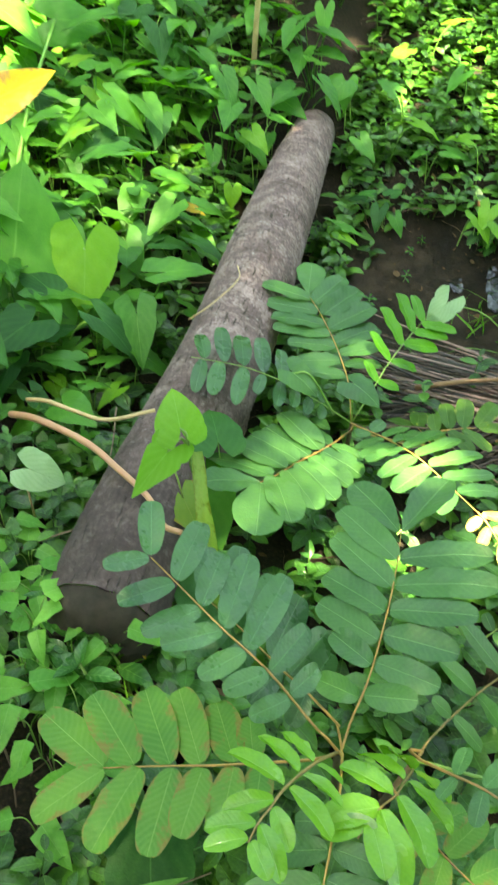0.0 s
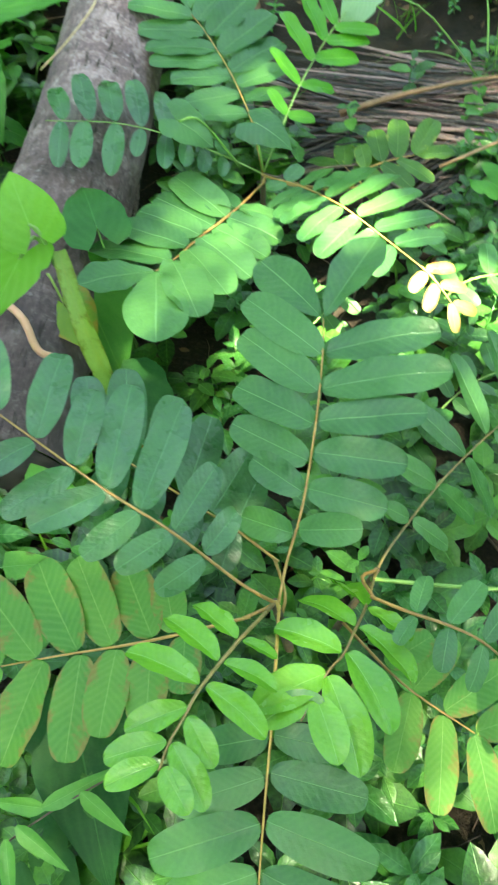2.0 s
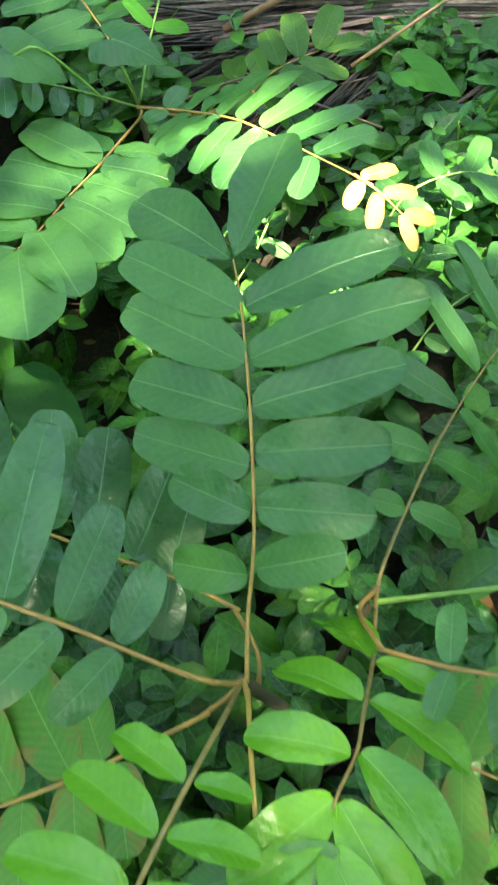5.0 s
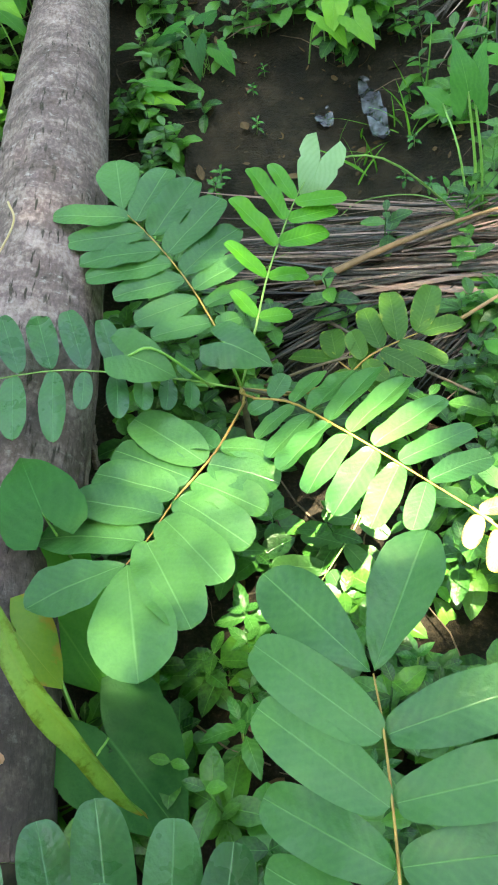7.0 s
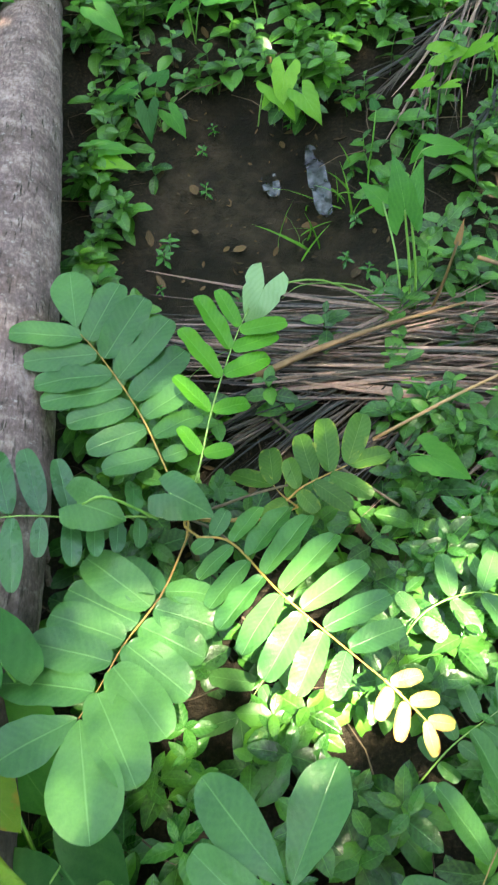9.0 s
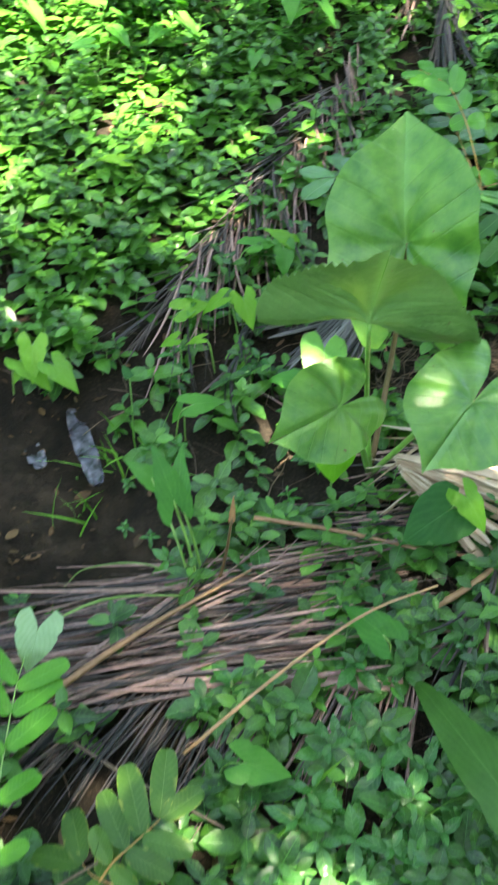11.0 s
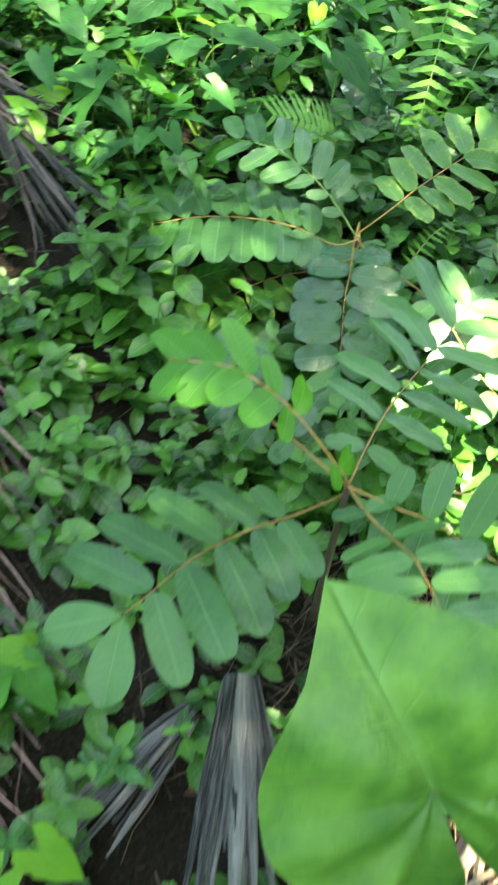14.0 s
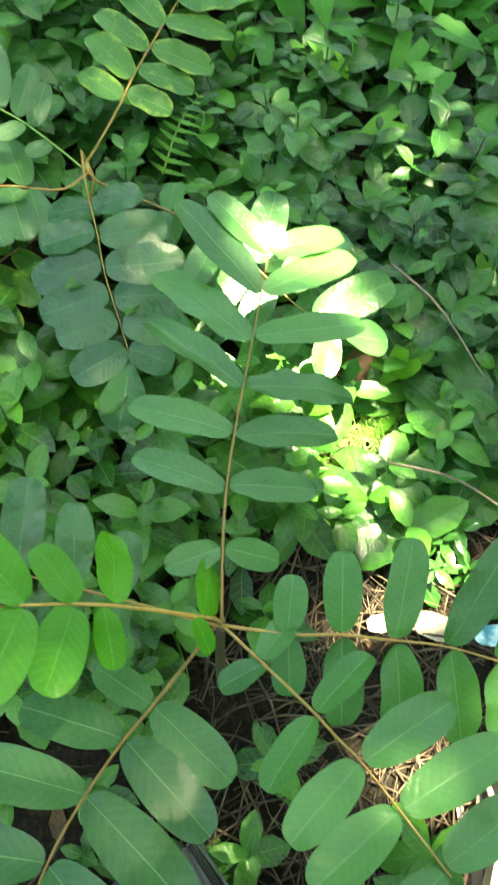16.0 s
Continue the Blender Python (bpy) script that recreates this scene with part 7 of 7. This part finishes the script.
# ---- herbs over the ground ----
def plant_herbs():
    rnd = random.Random(23)
    shapes = [sprig(1, 4, 0.070, 0.10), sprig(2, 4, 0.057, 0.13), sprig(3, 3, 0.076, 0.08)]
    lists = [[], [], []]
    dark = [[], [], []]
    n = 0
    while n < 5900:
        x, y = rnd.uniform(-2.0, 3.2), rnd.uniform(-0.45, 4.8)
        m = mud_at(x, y)
        if m > 0.25 and rnd.random() > (0.32 if y > 2.28 else 0.045):
            continue
        if near_log(x, y, 0.135) or rnd.random() < on_frond(x, y) * 0.88:
            continue
        if (x < -0.7 or y > 4.2 or x > 2.5) and rnd.random() < 0.5:
            continue
        if (1.0 < x < 1.5 and 1.9 < y < 2.4) and rnd.random() < 0.8:
            continue
        if (1.5 < x < 1.95 and 2.8 < y < 3.1) and rnd.random() < 0.85:
            continue
        if ( (-0.32 < x < 0.12 and 0.3 < y < 0.85)) and rnd.random() < 0.6:
            continue
        if math.hypot(x - 1.65, y - 2.25) < 0.11 and rnd.random() < 0.85:
            continue
        if math.hypot(x - 0.05, y - 1.05) < 0.3 and rnd.random() < 0.7:
            continue
        if 0.15 < x < 0.9 and 1.72 < y < 2.65 and rnd.random() < 0.78:
            continue
        d = noise.noise((x * 1.3, y * 1.3, 9.0))
        if d < -0.28 and rnd.random() < 0.6:
            continue
        k = rnd.randrange(3)
        # Spots where most herbs take the green with shade put in.
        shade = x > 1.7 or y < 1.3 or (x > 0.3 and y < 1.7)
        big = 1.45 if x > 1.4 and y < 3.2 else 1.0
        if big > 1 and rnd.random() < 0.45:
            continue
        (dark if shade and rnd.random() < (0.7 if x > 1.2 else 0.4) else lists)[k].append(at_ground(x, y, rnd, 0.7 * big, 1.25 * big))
        n += 1
    for k in range(3):
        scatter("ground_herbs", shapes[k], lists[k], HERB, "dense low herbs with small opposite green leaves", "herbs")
        scatter("ground_herbs", shapes[k], dark[k], HERB_SHADED, "low herbs with shade put into their green", "herbs")


plant_herbs()


# ---- unseen tree added overhead to shade the place ----
# Gaps cut in the added crown to place sun patches: x, y, z, radius.
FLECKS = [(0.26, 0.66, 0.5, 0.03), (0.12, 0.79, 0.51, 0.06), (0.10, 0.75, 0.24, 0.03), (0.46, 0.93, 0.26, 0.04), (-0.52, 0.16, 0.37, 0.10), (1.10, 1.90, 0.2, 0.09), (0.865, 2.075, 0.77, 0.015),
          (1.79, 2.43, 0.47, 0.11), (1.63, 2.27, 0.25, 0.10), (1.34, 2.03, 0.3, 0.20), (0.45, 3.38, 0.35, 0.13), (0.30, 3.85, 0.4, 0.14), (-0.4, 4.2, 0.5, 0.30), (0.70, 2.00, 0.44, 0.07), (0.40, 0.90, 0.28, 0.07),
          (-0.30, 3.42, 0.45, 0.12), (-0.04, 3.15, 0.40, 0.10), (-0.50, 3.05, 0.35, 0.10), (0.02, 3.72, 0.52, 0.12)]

# Crown spots tuned to dim or soften the sun: x, y, z, radius, cover.
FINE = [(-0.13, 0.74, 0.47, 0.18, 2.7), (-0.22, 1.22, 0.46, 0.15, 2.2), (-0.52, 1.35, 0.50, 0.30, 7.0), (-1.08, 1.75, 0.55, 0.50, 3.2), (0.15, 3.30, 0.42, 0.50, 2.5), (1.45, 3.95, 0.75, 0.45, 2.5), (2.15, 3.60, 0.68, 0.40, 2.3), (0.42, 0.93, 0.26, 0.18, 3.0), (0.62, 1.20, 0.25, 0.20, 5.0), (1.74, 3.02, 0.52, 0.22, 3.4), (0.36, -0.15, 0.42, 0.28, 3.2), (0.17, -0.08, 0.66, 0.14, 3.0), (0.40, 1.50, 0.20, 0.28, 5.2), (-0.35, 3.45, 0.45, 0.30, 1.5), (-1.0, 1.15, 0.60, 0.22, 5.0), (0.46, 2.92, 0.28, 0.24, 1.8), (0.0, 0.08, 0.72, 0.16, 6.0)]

# Ellipses of smaller leaves, set to even out the sun below.
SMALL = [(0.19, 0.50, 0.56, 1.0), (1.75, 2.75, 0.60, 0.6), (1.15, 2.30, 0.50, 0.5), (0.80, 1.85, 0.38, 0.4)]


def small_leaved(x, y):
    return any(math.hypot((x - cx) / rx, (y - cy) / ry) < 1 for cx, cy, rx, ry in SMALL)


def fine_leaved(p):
    """Where the crown is set with very small leaflets to dose the sun."""
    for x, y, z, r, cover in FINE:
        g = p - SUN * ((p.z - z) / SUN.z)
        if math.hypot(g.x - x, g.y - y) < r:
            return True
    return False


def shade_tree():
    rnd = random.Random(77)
    t = thing("tree", (4.6, -3.4, ground_z(4.6, -3.4)), "unseen broadleaf tree added to shade the ground", "tree")
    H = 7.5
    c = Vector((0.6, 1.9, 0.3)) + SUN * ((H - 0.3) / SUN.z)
    top = Vector((c.x + 0.6, c.y + 0.4, H + 0.6))
    stem(t, [(4.6, -3.4, 0.3), (4.4, -3.2, 3.0), (3.9, -2.7, 5.5), top], 0.28, 0.08, WOODY, "trunk", 16, 12)
    for k in range(9):
        a = k * 0.7
        e = c + Vector((math.cos(a) * 3.0, math.sin(a) * 3.0, rnd.uniform(-0.3, 0.4)))
        stem(t, [(4.1, -2.9, 4.6 + 0.15 * k), Vector((4.1, -2.9, 5.2)).lerp(e, 0.5) + Vector((0, 0, 0.5)), e], 0.06, 0.015, WOODY, "limb", 10, 6)
    places = []
    leaf = simple_leaf(0.5, 3, 0.1, -0.2)
    for k in range(54000):
        x, y, z = c.x + rnd.uniform(-4.2, 4.2), c.y + rnd.uniform(-4.2, 4.6), H + rnd.uniform(-0.9, 0.9)
        g = Vector((x, y, z)) - SUN * ((z - 0.35) / SUN.z)
        if math.hypot((g.x - 0.95) / 2.8, (g.y - 1.9) / 3.4) + 0.22 * noise.noise((g.x * 0.8, g.y * 0.8, 2.0)) > 1.0:
            continue
        if small_leaved(g.x, g.y):
            continue
        if k > 29500 and not (-0.85 < g.x < 0.45 and -0.5 < g.y < 2.5):
            continue
        if noise.noise((g.x * 0.9, g.y * 0.9, 5.0)) > 0.10 and ((g.y > 2.95 and rnd.random() < 0.45) or (g.x < -0.75 and rnd.random() < 0.25)):
            continue
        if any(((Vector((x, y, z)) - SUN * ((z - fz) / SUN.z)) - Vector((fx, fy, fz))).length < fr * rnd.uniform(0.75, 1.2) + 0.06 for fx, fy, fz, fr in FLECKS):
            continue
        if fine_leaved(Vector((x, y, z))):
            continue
        s = rnd.uniform(0.15, 0.27)
        places.append(pose(x, y, z, rnd.uniform(-50, 50), rnd.uniform(-50, 50), rnd.uniform(0, 360)) @ Matrix.Diagonal((s, s, s, 1)))
    for cx, cy, rx, ry in SMALL:
        n = int(rx * ry * 4 * 5400)
        for k in range(n):
            gx, gy, z = cx + rnd.uniform(-rx, rx) * 1.12, cy + rnd.uniform(-ry, ry) * 1.12, H + rnd.uniform(-0.6, 0.9)
            if math.hypot((gx - cx) / rx, (gy - cy) / ry) > 1.1:
                continue
            p = Vector((gx, gy, 0.35)) + SUN * ((z - 0.35) / SUN.z)
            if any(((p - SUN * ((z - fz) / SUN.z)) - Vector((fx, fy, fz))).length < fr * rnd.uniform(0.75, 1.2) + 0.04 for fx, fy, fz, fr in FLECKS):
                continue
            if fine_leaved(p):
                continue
            s = rnd.uniform(0.048, 0.082)
            places.append(pose(p.x, p.y, z, rnd.uniform(-50, 50), rnd.uniform(-50, 50), rnd.uniform(0, 360)) @ Matrix.Diagonal((s, s, s, 1)))
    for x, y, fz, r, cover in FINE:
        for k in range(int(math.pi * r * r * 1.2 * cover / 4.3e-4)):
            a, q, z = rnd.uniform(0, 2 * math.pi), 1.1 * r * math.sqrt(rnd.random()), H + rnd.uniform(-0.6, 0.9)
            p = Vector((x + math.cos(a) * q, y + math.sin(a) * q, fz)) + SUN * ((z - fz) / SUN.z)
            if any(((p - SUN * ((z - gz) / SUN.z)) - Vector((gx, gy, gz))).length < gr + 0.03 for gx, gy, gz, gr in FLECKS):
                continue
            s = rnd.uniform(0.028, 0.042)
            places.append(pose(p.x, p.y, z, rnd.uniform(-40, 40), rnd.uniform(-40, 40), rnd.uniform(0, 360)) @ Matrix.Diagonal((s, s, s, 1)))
    crown = scatter("crown", leaf, places, CANOPY, "added leafy crown, gaps cut for sun patches", "")
    crown.parent = t
    crown.matrix_parent_inverse = Matrix.Translation(-t.location)


shade_tree()


def tree_belt():
    """Unseen trees and undergrowth added to close the place around and block low sky."""
    rnd = random.Random(55)
    leaf = simple_leaf(0.55, 3, 0.1, -0.2)
    for k in range(16):
        a = k / 16 * 2 * math.pi + rnd.uniform(-0.12, 0.12)
        r = rnd.uniform(7.5, 9.5)
        x, y = 0.6 + math.cos(a) * r, 2.0 + math.sin(a) * r
        z = ground_z(x, y)
        t = thing("tree", (x, y, z), "unseen leafy tree added to block low sky light", "tree", "trees around the clearing")
        h = rnd.uniform(8.0, 10.5)
        stem(t, [(x, y, z - 0.1), (x + rnd.uniform(-0.3, 0.3), y + rnd.uniform(-0.3, 0.3), z + h * 0.5), (x + rnd.uniform(-0.4, 0.4), y, z + h)], 0.16, 0.04, WOODY, "trunk", 10, 8)
        for j in range(5):
            b = rnd.uniform(0, 6.28)
            stem(t, [(x, y, z + h * (0.35 + 0.1 * j)), (x + math.cos(b) * 0.9, y + math.sin(b) * 0.9, z + h * (0.45 + 0.1 * j)), (x + math.cos(b) * 1.7, y + math.sin(b) * 1.7, z + h * (0.5 + 0.1 * j))], 0.05, 0.012, WOODY, "limb", 8, 5)
        places = []
        clumps = [(x + rnd.gauss(0, 1.0), y + rnd.gauss(0, 1.0), z + rnd.uniform(0.3, h + 0.6), rnd.uniform(0.5, 1.0)) for j in range(46)]
        for j in range(2000):
            cx, cy, cz, cr = rnd.choice(clumps)
            s = rnd.uniform(0.22, 0.38)
            pz = max(z + 0.05, cz + rnd.gauss(0, cr * 0.5))
            places.append(pose(cx + rnd.gauss(0, cr * 0.6) - x, cy + rnd.gauss(0, cr * 0.6) - y, pz - z, rnd.uniform(-70, 70), rnd.uniform(-70, 70), rnd.uniform(0, 360)) @ Matrix.Diagonal((s, s, s, 1)))
        crown = scatter("crown", leaf, places, CANOPY, "leafy crown", "")
        crown.parent = t


tree_belt()


def undergrowth():
    """Rank green growth added all round, out to the trees, cutting ground bounce."""
    rnd = random.Random(61)
    herb, arrow = sprig(8, 4, 0.062, 0.10), []
    for i in range(4):
        az = i * 1.6 + 0.3
        j = Vector((math.cos(az) * 0.06, math.sin(az) * 0.06, 0.10 + 0.03 * i))
        leaf = weld(blade(arrow_edge(0.78, 0.42, 0.30, 1.0, 0.3), 1.0, 7, 1, 0.2, -0.25, 0.02, 2.2, -0.42, i))
        arrow.append(moved(leaf, frame_of(j, (math.cos(az), math.sin(az), -0.3), (math.cos(az) * 0.4, math.sin(az) * 0.4, 1)) @ Matrix.Diagonal((0.10, 0.10, 0.10, 1))))
    lists = ([], [])
    while len(lists[0]) + len(lists[1]) < 5000:
        a, r = rnd.uniform(0, 2 * math.pi), 9.5 * math.sqrt(rnd.random())
        x, y = 0.7 + math.cos(a) * r, 2.0 + math.sin(a) * r
        if -1.9 < x < 3.6 and -0.4 < y < 4.9:
            continue
        if math.hypot(x - 0.1, y + 0.7) < 0.35:
            continue
        k = 0 if noise.noise((x * 0.7, y * 0.7, 1.0)) + rnd.uniform(-0.3, 0.3) > 0 else 1
        lists[k].append(at_ground(x, y, rnd, 1.6, 2.9, 14))
    scatter("undergrowth", merge(arrow), lists[0], ARROW_FAR, "rank green arrowhead plants around the clearing", "plants")
    scatter("undergrowth", herb, lists[1], HERB, "rank green herbs around the clearing", "plants")


undergrowth()
